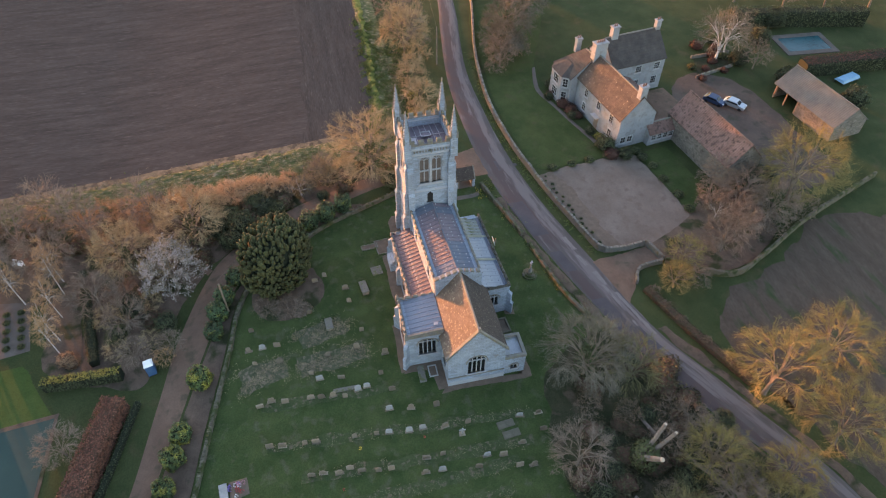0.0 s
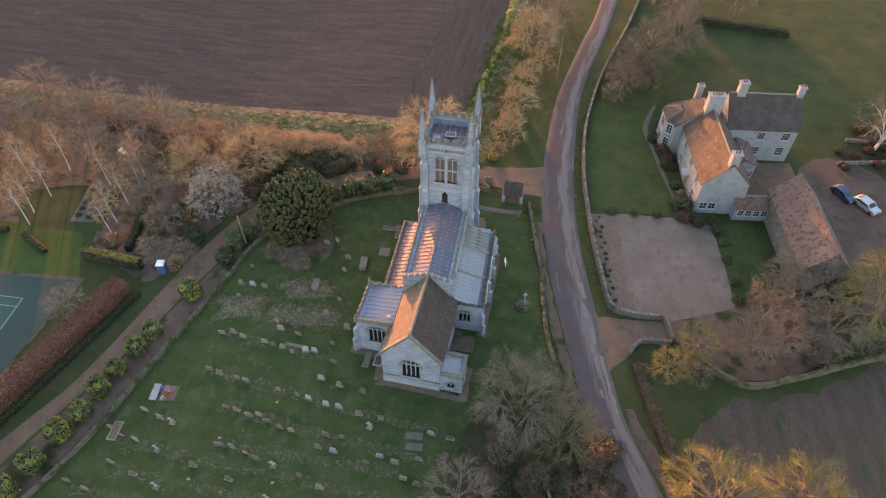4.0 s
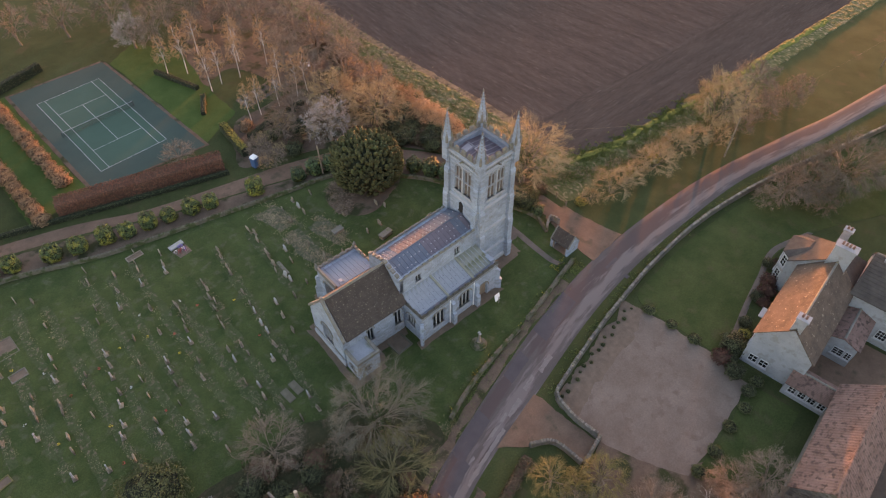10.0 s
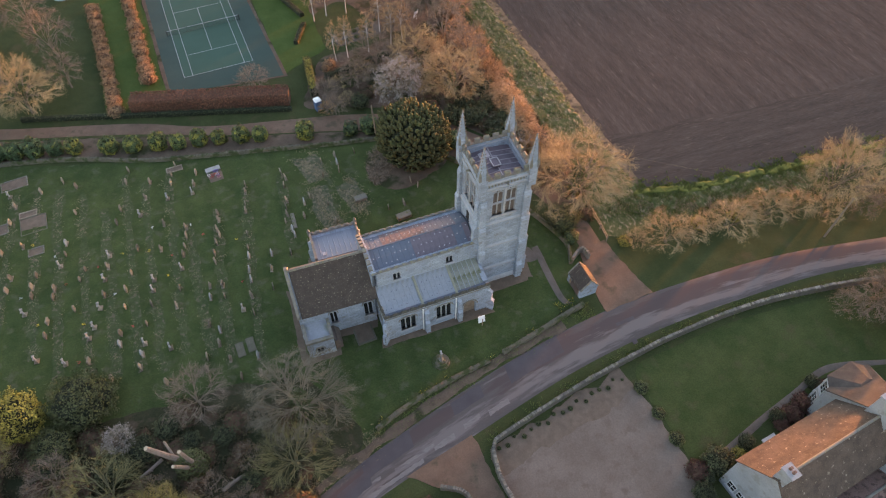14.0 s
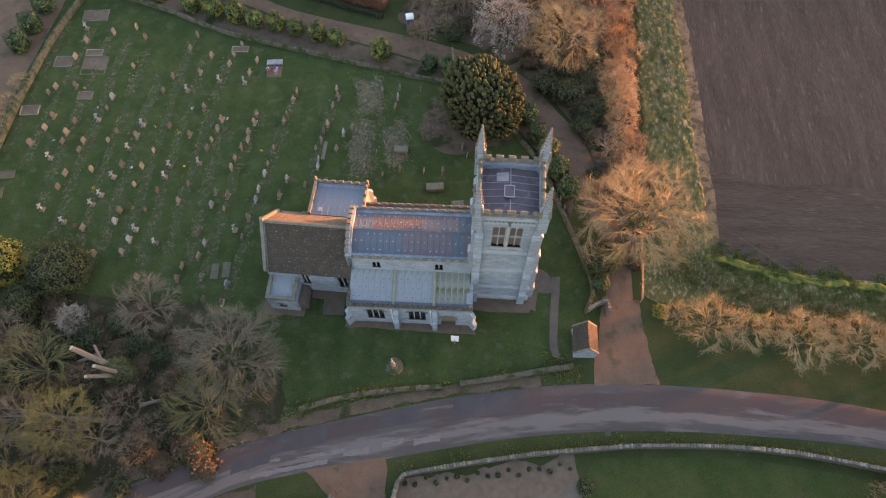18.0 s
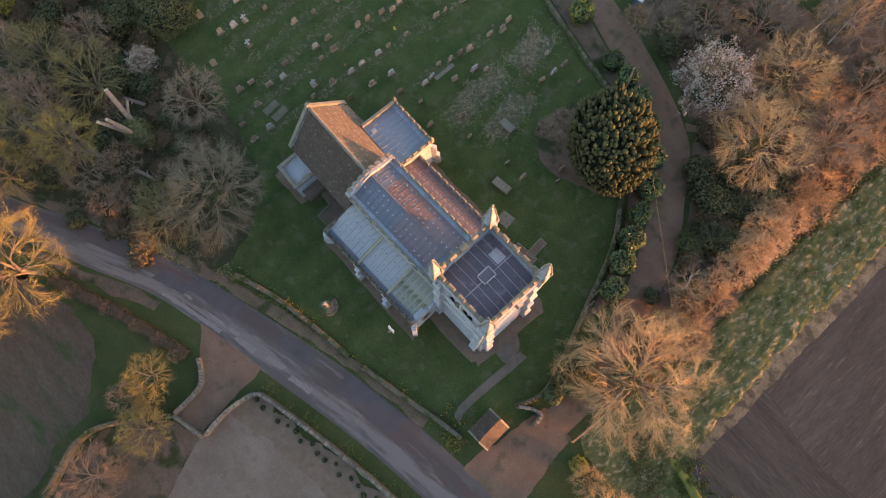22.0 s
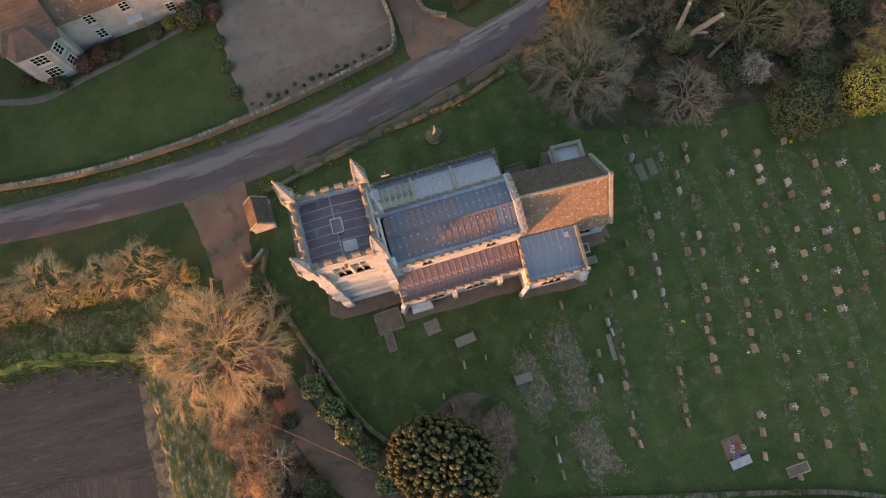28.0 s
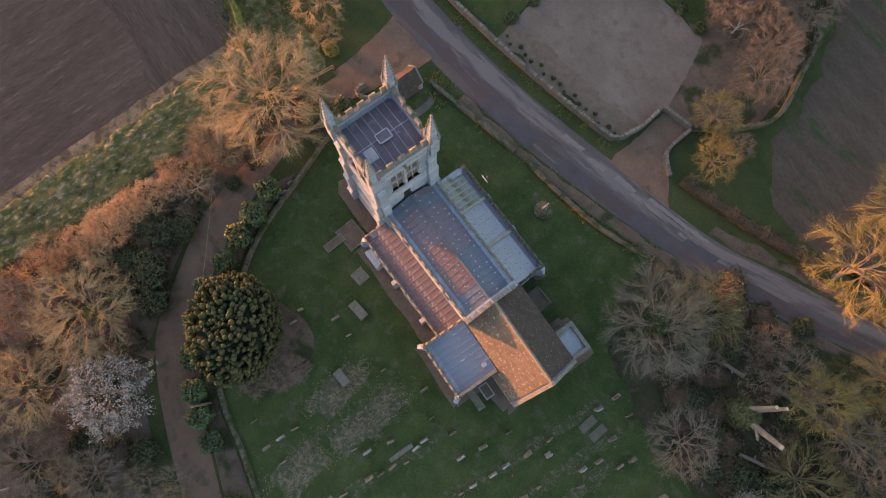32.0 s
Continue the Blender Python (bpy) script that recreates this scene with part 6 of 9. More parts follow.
M["silver"] = mat("silver_car_paint", (0.38, 0.40, 0.43), (0.44, 0.46, 0.49), 1.0, 40.0, 0.4, 0.0, metal=0.5, grain=0.03, spec=0.6)
M["blue"] = mat("blue_car_paint", (0.03, 0.05, 0.10), (0.04, 0.06, 0.12), 1.0, 40.0, 0.3, 0.0, metal=0.3, grain=0.03, spec=0.6)
car("silver hatchback parked on the gravel stable yard", rz(38, -18.1, 56.6, 0.03) @ Matrix.Diagonal((0.88, 0.88, 0.9, 1)), M["silver"], "cars in the yard")
car("dark blue hatchback parked on the gravel stable yard", rz(36, -19.9, 53.9, 0.03) @ Matrix.Diagonal((0.86, 0.86, 0.86, 1)), M["blue"], "cars in the yard")
# swimming pool, garden beds and loose things behind the house
M["water"] = mat("pool_water", (0.010, 0.055, 0.062), (0.014, 0.066, 0.075), 0.5, 4.0, 0.25, 0.15, grain=0.05, spec=0.5, place=True)
M["tarp"] = mat("pale_blue_sheet", (0.16, 0.30, 0.42), (0.22, 0.36, 0.48), 1.0, 8.0, 0.5, 0.3)
PM = rz(86, -33.8, 80.4)
pool = thing("swimming_pool", "rectangular turquoise swimming pool with pale paving", "pool")
part("paving", B().box(-5.2, 5.2, -3.6, -2.4, 0.0, 0.12, PM).box(-5.2, 5.2, 2.4, 3.6, 0.0, 0.12, PM).box(-5.2, -4.2, -2.4, 2.4, 0.0, 0.12, PM).box(4.2, 5.2, -2.4, 2.4, 0.0, 0.12, PM), M["flags"], pool)
part("water", B().box(-4.2, 4.2, -2.4, 2.4, 0.0, 0.07, PM), M["water"], pool)
tr = thing("trampoline_cover", "blue sheet over a long garden frame on the grass", "garden frame")
part("cover", B().hexa([(-2.2, -1.0, 0.5), (2.2, -1.0, 0.5), (-2.2, 1.0, 0.5), (2.2, 1.0, 0.5), (-2.0, -0.7, 0.9), (2.0, -0.7, 0.9), (-2.0, 0.7, 0.9), (2.0, 0.7, 0.9)], rz(106, -21.0, 80.2)), M["tarp"], tr)
for x in (-2, 2):
    for y in (-0.8, 0.8):
        q = rz(106, -21.0, 80.2) @ Vector((x, y, 0))
        part("leg", B().tube((q.x, q.y, 0), (q.x, q.y, 0.52), 0.05, 0.05, 6), M["metal"], tr)
land(sheet("walled_bed_earth", [(-27.6, 55.0), (-29.7, 62.4), (-33.4, 64.0), (-33.4, 57.2)], 0.06, M["ivyfloor"], 0.1, soft=False, step=0.6), "dark planted earth in the walled beds", "garden bed")
# paved court between house and barn
land(part("house_court", B().box(-1.0, 11.6, 6.2, 17.0, 0.0, 0.05, HM), M["drive"]), "brown paved court between house and barn", "paving")
# ---- trees, shrubs and hedges ----
M["bark"] = mat("grey_brown_bark", (0.135, 0.108, 0.080), (0.205, 0.163, 0.122), 2.0, 14.0, 0.95, 0.4, rand=0.12)
M["twig"] = mat("brown_twigs", (0.145, 0.112, 0.083), (0.215, 0.163, 0.120), 0.6, 6.0, 0.95, 0.0, island=0.3, rand=0.12)
M["twig_grey"] = mat("grey_twigs", (0.108, 0.096, 0.070), (0.168, 0.146, 0.105), 0.6, 6.0, 0.95, 0.0, island=0.3, rand=0.12)
M["twig_green"] = mat("green_lichened_twigs", (0.108, 0.101, 0.046), (0.165, 0.150, 0.066), 0.6, 6.0, 0.95, 0.0, island=0.3)
M["bark_green"] = mat("green_lichened_bark", (0.108, 0.102, 0.058), (0.155, 0.145, 0.085), 2.0, 14.0, 0.95, 0.4)
# lichen gold that also carries low sunlight on the thicket crowns
M["twig_gold"] = mat("sunlit_lichened_golden_twigs", (0.150, 0.128, 0.046), (0.220, 0.182, 0.066), 0.6, 6.0, 0.95, 0.0, island=0.3)
M["twig_rust"] = mat("rusty_twigs", (0.29, 0.178, 0.092), (0.41, 0.258, 0.135), 0.6, 6.0, 0.95, 0.0, island=0.3)
M["tangle"] = mat("orange_brown_stems", (0.36, 0.245, 0.135), (0.48, 0.335, 0.19), 0.6, 6.0, 0.95, 0.0, island=0.3)
M["birch"] = mat("white_birch_bark", (0.38, 0.345, 0.31), (0.50, 0.46, 0.42), 1.5, 9.0, 0.8, 0.1, spot=(0.08, 0.07, 0.06), spot_at=0.70, spot_scale=4.0, rand=0.1)
M["yew"] = mat("dark_yew_needles", (0.042, 0.046, 0.019), (0.070, 0.070, 0.025), 0.6, 14.0, 0.85, 0.0, island=0.3, grain=0.5, spot=(0.052, 0.062, 0.020), spot_at=0.64, spot_scale=0.9)
M["laurel"] = mat("glossy_laurel_leaves", (0.038, 0.066, 0.030), (0.070, 0.105, 0.042), 1.2, 8.0, 0.55, 0.0, island=0.45, rand=0.2, spot=(0.145, 0.15, 0.035), spot_at=0.59, spot_scale=1.4)
M["laurel_gold"] = mat("yellow_tipped_laurel_leaves", (0.048, 0.076, 0.030), (0.095, 0.120, 0.038), 1.2, 8.0, 0.55, 0.0, island=0.45, rand=0.2, spot=(0.24, 0.22, 0.040), spot_at=0.54, spot_scale=1.4)
M["holly"] = mat("dark_green_leaves", (0.043, 0.050, 0.023), (0.072, 0.078, 0.035), 0.8, 8.0, 0.8, 0.0, island=0.4, rand=0.2)
M["golden"] = mat("golden_green_leaves", (0.16, 0.15, 0.030), (0.26, 0.22, 0.045), 0.8, 8.0, 0.8, 0.0, island=0.35)
M["ivy"] = mat("ivy_leaves", (0.036, 0.050, 0.018), (0.064, 0.078, 0.026), 0.5, 8.0, 0.8, 0.0, island=0.4)
M["beech"] = mat("russet_beech_leaves", (0.120, 0.052, 0.033), (0.185, 0.080, 0.048), 0.5, 8.0, 0.9, 0.0, island=0.4)
M["brush"] = mat("dry_brown_leaves", (0.20, 0.125, 0.068), (0.30, 0.19, 0.105), 0.6, 8.0, 0.92, 0.0, island=0.4)
M["blossom"] = mat("white_blossom", (0.25, 0.222, 0.198), (0.37, 0.33, 0.30), 0.8, 8.0, 0.9, 0.0, island=0.25)
# core: the shade deep inside bushes, put into a near-black colour
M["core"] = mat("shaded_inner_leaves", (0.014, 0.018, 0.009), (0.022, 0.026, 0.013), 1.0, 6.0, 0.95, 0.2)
M["core_brown"] = mat("inner_brown_leaves", (0.07, 0.042, 0.026), (0.10, 0.06, 0.038), 1.0, 6.0, 0.95, 0.2)
M["twig_tan"] = mat("tan_lichened_twigs", (0.250, 0.190, 0.104), (0.365, 0.278, 0.150), 0.6, 6.0, 0.95, 0.0, island=0.3, rand=0.12)
M["maroon"] = mat("maroon_leaves", (0.060, 0.028, 0.022), (0.10, 0.045, 0.032), 0.8, 8.0, 0.9, 0.0, island=0.4)
M["olive"] = mat("olive_leaves", (0.062, 0.070, 0.028), (0.095, 0.100, 0.040), 0.7, 8.0, 0.9, 0.0, island=0.25, rand=0.1)
M["strawleaf"] = mat("straw_yellow_leaves", (0.165, 0.130, 0.052), (0.25, 0.19, 0.075), 0.6, 8.0, 0.92, 0.0, island=0.4)
M["bramble"] = mat("dull_bramble_leaves", (0.050, 0.048, 0.024), (0.095, 0.075, 0.038), 0.8, 8.0, 0.9, 0.0, island=0.45, rand=0.25)
R = random.Random(11)


def rnd_dir(rr):
    while True:
        v = Vector((rr.uniform(-1, 1), rr.uniform(-1, 1), rr.uniform(-1, 1)))
        if 0.01 < v.length < 1:
            return v.normalized()


def bare_tree(seed, h, spread, limbs=9, counts=(60, 380, 2300), trunk=0.2, r0=0.24, stems=1, tip=0.012, mid=0.5, low=-0.45, lump=0.42, fork=0.5):
    """A leafless tree: (wood, twigs, tips). Limbs, boughs, branches and twigs each grow from the nearest older shoot towards a lumpy dome."""
    rr = random.Random(seed)
    wood, twigs = B(), B()
    middle = Vector((0, 0, h * mid))
    rise, fall = h * (1 - mid), h * (mid - trunk * 0.6)

    def dome(d, k):
        w = k * (1 + lump * noise.noise(d * 2.1 + Vector((seed, 0, 0))) + lump * 0.5 * noise.noise(d * 5.0 + Vector((0, seed, 0))))
        return middle + Vector((d.x * spread * w, d.y * spread * w, d.z * (rise if d.z > 0 else fall) * w))

    def spray(n, k0, k1, floor):
        out = []
        for i in range(n):
            z = 1 - (1 - floor) * (i + rr.random()) / n
            a = i * 2.399963 + rr.uniform(-0.5, 0.5)
            q = math.sqrt(max(0.0, 1 - z * z))
            out.append(dome(Vector((q * math.cos(a), q * math.sin(a), z)), rr.uniform(k0, k1)))
        return out

    def shoot(p, q, along, wild):
        """A bowed line from p to q that sets out along its parent."""
        L = (q - p).length
        c = p + along * L * fork + rnd_dir(rr) * L * wild
        return [p, p + (c - p) * 0.44 + (q - p) * 0.11, p + (c - p) * 0.44 + (q - p) * 0.44, q]

    older = []
    for s in range(stems):
        base = Vector((rr.uniform(-1, 1), rr.uniform(-1, 1), 0)) * (spread * 0.12 * (stems > 1)) + Vector((0, 0, -0.1))
        top = base + Vector((rr.uniform(-0.04, 0.04) * h, rr.uniform(-0.04, 0.04) * h, trunk * h))
        wood.tube(base, base.lerp(top, 0.5), r0 * 1.3, r0, 7)
        wood.tube(base.lerp(top, 0.5), top, r0, r0 * 0.85, 7)
        older.append([base.lerp(top, 0.4), base.lerp(top, 0.6), base.lerp(top, 0.8), top])
    for level, (n, k0, k1) in enumerate(((limbs * stems, 0.42, 0.72), (counts[0], 0.62, 0.9), (counts[1], 0.74, 0.98))):
        ends = np.array([tuple(o[-1] if level else o[2]) for o in older])
        fresh = []
        for q in spray(n, k0, k1, low if level else max(low, 0.05)):
            j = int(np.argmin(((ends - np.array(tuple(q))) ** 2).sum(1)))
            o = older[j]
            u = rr.uniform(1.4, 3.0) if level else rr.uniform(1.0, 3.0)
            i = min(int(u), 2)
            p = o[i].lerp(o[i + 1], u - i)
            line = shoot(p, q, (o[i + 1] - o[i]).normalized(), 0.10)
            r = (r0 * 0.45, r0 * 0.16, tip * 1.7)[level]
            if level == 2:
                twigs.spike(line[0], line[2], r)
                twigs.spike(line[1], line[3], r * 0.8)
            else:
                for k in range(3):
                    wood.tube(line[k], line[k + 1], r * (1 - 0.22 * k), r * (1 - 0.22 * (k + 1)), (5, 3)[level])
            fresh.append(line)
        older = fresh
    ends, tips = np.array([tuple(o[-1]) for o in older]), []
    for q in spray(counts[2], 0.86, 1.06, low):
        o = older[int(np.argmin(((ends - np.array(tuple(q))) ** 2).sum(1)))]
        u = rr.uniform(0.6, 3.0)
        i = min(int(u), 2)
        p = o[i].lerp(o[i + 1], u - i)
        twigs.spike(p, q, tip)
        tips.append(q)
        m_ = p.lerp(q, rr.uniform(0.3, 0.6))
        if rr.random() < 0.45:
            twigs.spike(m_, m_ + ((q - p).normalized() + rnd_dir(rr) * 0.7) * (q - p).length * 0.45, tip * 0.8)
    return wood, twigs, tips


def leafy(seed, rx, ry, h, n, size, lump=0.35, base=-0.12, core=True, freq=1.1, block=2.0):
    """A rounded shrub: many small leaves over a lumpy shell, round a solid dark heart that stands for inner shade.
    Returns (leaves, heart).
    """
    rr = random.Random(seed)
    lv, hearts = B(), B()

    def shell(d, k=1.0):
        k *= (abs(d.x) ** block + abs(d.y) ** block + abs(d.z) ** block) ** (-1 / block)
        w = 1 + lump * noise.noise(Vector((d.x * freq * 2 + seed, d.y * freq * 2, d.z * freq * 2))) + lump * 0.5 * noise.noise(Vector((d.x * freq * 5, d.y * freq * 5 + seed, d.z * freq * 5)))
        return Vector((d.x * rx * w * k, d.y * ry * w * k, base + h * 0.5 * (1 + d.z * (w if d.z > 0 else 1.0) * (0.98 if d.z < 0 else 1)) * 1.0 * (k if d.z > 0 else 1)))
    for i in range(n):
        d = rnd_dir(rr)
        if d.z < -0.75:
            continue
        p = shell(d, rr.uniform(0.86, 1.07))
        lv.leaf(p, d * 0.8 + rnd_dir(rr) * 0.7, size * rr.uniform(0.6, 1.3), rr.uniform(0, 6.28))
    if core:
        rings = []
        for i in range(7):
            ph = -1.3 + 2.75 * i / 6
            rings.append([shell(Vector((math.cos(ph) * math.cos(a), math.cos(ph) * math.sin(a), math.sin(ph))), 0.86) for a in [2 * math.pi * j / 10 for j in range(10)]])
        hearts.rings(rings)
    return lv, hearts


def bare_kind(name, label, wood_m, twig_m, args, extra=None):
    """Builds one kind of bare tree and returns a maker that sets copies of it."""
    wood, twigs, tips = bare_tree(**args)
    wm, tm = wood.mesh("trunk", M[wood_m], True), twigs.mesh("crown", M[twig_m])
    more = []
    if extra:
        kind, mt, count, size, spread = extra
        rr = random.Random(args["seed"] + 5)
        lv = B()
        for i in range(count):
            c = tips[rr.randrange(len(tips))] if kind != "ivy" else None
            if c is None:
                z = rr.random() ** 0.8
                a = rr.uniform(0, 6.28)
                c = Vector((math.cos(a), math.sin(a), 0)) * spread * (1 - 0.55 * z) * rr.uniform(0.3, 1.0) + Vector((0, 0, args["h"] * 0.62 * z))
            else:
                c = c + rnd_dir(rr) * spread
            lv.leaf(c, rnd_dir(rr) + Vector((0, 0, 0.6)), size * rr.uniform(0.6, 1.3), rr.uniform(0, 6.28))
        more.append((kind, lv.mesh(kind, M[mt])))

    def put(x, y, s=1.0, turn=None, zs=1.0, lab=None, group="", tilt=0.0):
        t = thing(name, lab or label, "tree", Matrix.Translation((x, y, lie(y))) @ rz(R.uniform(0, 360) if turn is None else turn) @ pose(0, 0, 0, 0, tilt, 0) @ Matrix.Diagonal((s, s, s * zs, 1)), group)
        part("trunk", wm, None, t)
        part("crown", tm, None, t)
        for k, me in more:
            part(k, me, None, t)
        return t
    return put


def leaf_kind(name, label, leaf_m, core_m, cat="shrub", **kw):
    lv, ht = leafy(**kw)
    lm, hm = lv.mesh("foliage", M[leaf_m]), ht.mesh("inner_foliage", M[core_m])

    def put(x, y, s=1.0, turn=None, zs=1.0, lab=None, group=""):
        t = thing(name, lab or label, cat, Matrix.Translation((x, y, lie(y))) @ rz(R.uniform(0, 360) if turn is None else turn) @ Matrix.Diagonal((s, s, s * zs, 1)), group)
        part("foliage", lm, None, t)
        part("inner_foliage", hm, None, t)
        return t
    return put


wide = bare_kind("bare_tree", "wide leafless tree with grey-brown twigs", "bark", "twig_grey", dict(seed=1, h=9.5, spread=5.0, limbs=12, counts=(100, 800, 5600), tip=0.0095, trunk=0.14, low=-0.5, mid=0.45), ("ivy", "ivy", 1500, 0.12, 1.8))
oval = bare_kind("bare_tree", "tall leafless tree with brown twigs", "bark", "twig", dict(seed=2, h=11, spread=4.0, limbs=8, counts=(44, 280, 1500), tip=0.016))
plain = bare_kind("bare_tree", "leafless tree with an open brown crown", "bark", "twig", dict(seed=3, h=8, spread=4.2, limbs=8, counts=(54, 400, 2300), r0=0.18))
gold = bare_kind("bare_tree", "leafless tree with golden sunlit, lichened twigs", "bark", "twig_gold", dict(seed=4, h=10, spread=5.0, limbs=9, counts=(80, 540, 2800), tip=0.015, low=-0.35), ("lichen", "twig_gold", 2000, 0.05, 0.25))
scrub = bare_kind("bare_shrub", "dense leafless brown shrub with dry leaves", "bark", "twig", dict(seed=5, h=4, spread=2.6, limbs=3, counts=(34, 200, 1250), stems=4, trunk=0.06, r0=0.06, tip=0.010, mid=0.25, low=0.0), ("dead_leaves", "brush", 700, 0.05, 0.2))
rust = bare_kind("bare_shrub", "dense rust-coloured leafless shrub", "bark", "twig_rust", dict(seed=6, h=4, spread=2.6, limbs=3, counts=(34, 200, 1300), stems=4, trunk=0.06, r0=0.06, tip=0.011, mid=0.25, low=0.0), ("dead_leaves", "brush", 1300, 0.05, 0.2))
pale = bare_kind("bare_tree", "small pale leafless tree with twisted limbs", "birch", "twig_grey", dict(seed=7, h=5, spread=2.6, limbs=7, counts=(40, 200, 700), r0=0.13))
birch = bare_kind("birch_tree", "slender white-stemmed birch without leaves", "birch", "twig_rust", dict(seed=8, h=9, spread=1.7, limbs=8, counts=(60, 260, 1300), trunk=0.5, r0=0.07, tip=0.010, mid=0.5, low=-0.6, fork=0.7))
bloom = bare_kind("blossom_tree", "small tree thick with white blossom", "bark", "twig_grey", dict(seed=9, h=7, spread=3.3, limbs=8, counts=(50, 300, 1200), lump=0.6), ("blossom", "blossom", 6000, 0.085, 0.22))
broad = bare_kind("bare_tree", "broad leafless tree with tan lichened twigs", "bark", "twig_tan", dict(seed=31, h=9.0, spread=4.7, limbs=11, counts=(110, 900, 6000), tip=0.0095, r0=0.24, trunk=0.16, mid=0.45), ("ivy", "ivy", 700, 0.12, 1.5))
far = bare_kind("bare_tree", "leafless tree with an open brown crown", "bark", "twig", dict(seed=33, h=9, spread=4.3, limbs=7, counts=(36, 220, 1150), r0=0.2, tip=0.021))
tan = bare_kind("bare_shrub", "dense tan leafless hedge shrub with yellowing leaves", "bark", "twig_tan", dict(seed=35, h=4, spread=2.6, limbs=3, counts=(36, 220, 1400), stems=4, trunk=0.06, r0=0.06, tip=0.011, mid=0.25, low=0.0), ("dead_leaves", "strawleaf", 800, 0.05, 0.2))
lime = bare_kind("bare_tree", "open leafless tree with green lichened boughs", "bark_green", "twig_green", dict(seed=43, h=6.4, spread=3.9, limbs=12, counts=(70, 330, 1300), trunk=0.12, r0=0.2, tip=0.016, mid=0.42, low=-0.3, fork=0.3))
leaner = bare_kind("leaning_tree", "half-fallen leafless tree propped in the thicket", "bark", "twig", dict(seed=45, h=13, spread=2.7, limbs=9, counts=(60, 330, 1900), trunk=0.5, r0=0.22, mid=0.6, low=-0.5), ("ivy", "ivy", 500, 0.12, 0.7))
mound = bare_kind("tangled_mound", "orange-brown tangled mound of climbing stems", "bark", "tangle", dict(seed=37, h=3.2, spread=2.2, limbs=3, counts=(40, 300, 3000), stems=3, trunk=0.06, r0=0.05, tip=0.010, mid=0.3, low=-0.2, lump=0.3), ("dead_leaves", "tangle", 2600, 0.06, 0.12))
bramble = leaf_kind("bramble_clump", "low tangled bramble clump in dull winter leaf", "bramble", "core_brown", "bramble", seed=16, rx=1.5, ry=1.3, h=1.3, n=650, size=0.14, lump=0.6)
laurel = leaf_kind("laurel_bush", "clipped upright laurel bush with yellowing tips", "laurel", "core", seed=12, rx=0.92, ry=0.92, h=2.0, n=1900, size=0.11, lump=0.16, block=4.0)
gilt = leaf_kind("laurel_bush", "clipped laurel bush with bright yellow tips", "laurel_gold", "core", seed=13, rx=0.95, ry=0.95, h=2.0, n=1900, size=0.11, lump=0.22, block=3.2)
olive = leaf_kind("olive_bush", "rounded olive-green evergreen bush", "olive", "core", seed=24, rx=2.6, ry=2.6, h=3.6, n=6500, size=0.10, lump=0.45)
holly = leaf_kind("evergreen_bush", "dark glossy evergreen bush under bare trees", "holly", "core", seed=13, rx=1.8, ry=1.8, h=3.2, n=2200, size=0.14, lump=0.5)
goldbush = leaf_kind("golden_bush", "round golden-green evergreen bush", "golden", "core", seed=14, rx=2.0, ry=2.0, h=4.4, n=6000, size=0.10, lump=0.45)
brushy = leaf_kind("brown_bush", "round bush in dry brown winter leaf", "brush", "core_brown", seed=15, rx=1.1, ry=1.1, h=1.7, n=1700, size=0.09, lump=0.35)

# beside the chancel and in the north-east thicket
wide(25.1, 12.9, 1.0, 20, 0.95, "wide leafless tree with grey twigs beside the lane")
lime(26.9, 17.6, 1.0, None, 1.0, "open leafless tree with green lichened boughs beside the lane")
plain(35.2, 8.4, 0.82, None, 0.85, "leafless grey-brown tree in the thicket")
lime(44.3, 15.4, 1.05, None, 1.0)
lime(50.5, 17.5, 0.95)
gold(38.9, 20.4, 0.62, None, 1.35, "small golden sunlit tree in the thicket")
scrub(35.4, 17.8, 0.8)
scrub(33.2, 22.0, 0.7)
scrub(40.4, 15.8, 0.6)
leaner(36.4, 19.5, 1.0, 9, 1.0, None, "", 58)
for x, y, s in ((32, 31.6, 1.02), (30.4, 39.5, 0.9), (44.6, 24.4, 0.66), (56, 26, 0.95), (66, 20, 1.0), (39, 35.4, 0.85)):
    gold(x, y, s, lab="leafless tree with golden sunlit twigs in the thicket")
for x, y, s in ((36.6, 21.4, 0.62), (40.4, 22.0, 0.62), (49, 12.5, 0.6), (57.5, 10, 0.7), (62, 13, 0.8), (53, 20.5, 0.75), (47, 20.4, 0.6)):
    plain(x, y, s, lab="leafless brown tree in the thicket")
for x, y, s in ((32.4, 20.2, 0.75), (41, 25.4, 0.7), (54.5, 8.2, 0.8), (45.5, 27, 0.8), (60, 5.6, 0.9), (29.6, 11.8, 0.6), (31.2, 15.6, 0.6)):
    scrub(x, y, s)
olive(46.4, 4.6, 1.15)
olive(49.6, 8.6, 0.8)
olive(39.6, 24.4, 0.7)
olive(63.5, 6.5, 1.1)
olive(-11.0, -2.0, 0.8, None, 1.0, "olive ivy-clad bush against a bare tree")
for x, y, s, zs in ((39.5, 18.6, 0.8, 0.6), (41.5, 11.4, 0.8, 0.6), (44.0, 12.6, 0.9, 0.7), (49.5, 9.5, 1.0, 0.8), (55, 14.4, 0.9, 0.8), (34, 25.5, 0.6, 0.5), (63, 9, 1.0, 0.8), (50.5, 23, 0.9, 0.7), (33.4, 12.4, 0.6, 0.45), (38.8, 9.6, 0.7, 0.5), (31.6, 18.0, 0.6, 0.5), (42.6, 19.4, 0.8, 0.6), (47.4, 16.0, 0.9, 0.6), (36.8, 11.8, 0.6, 0.4)):
    holly(x, y, s, None, zs)
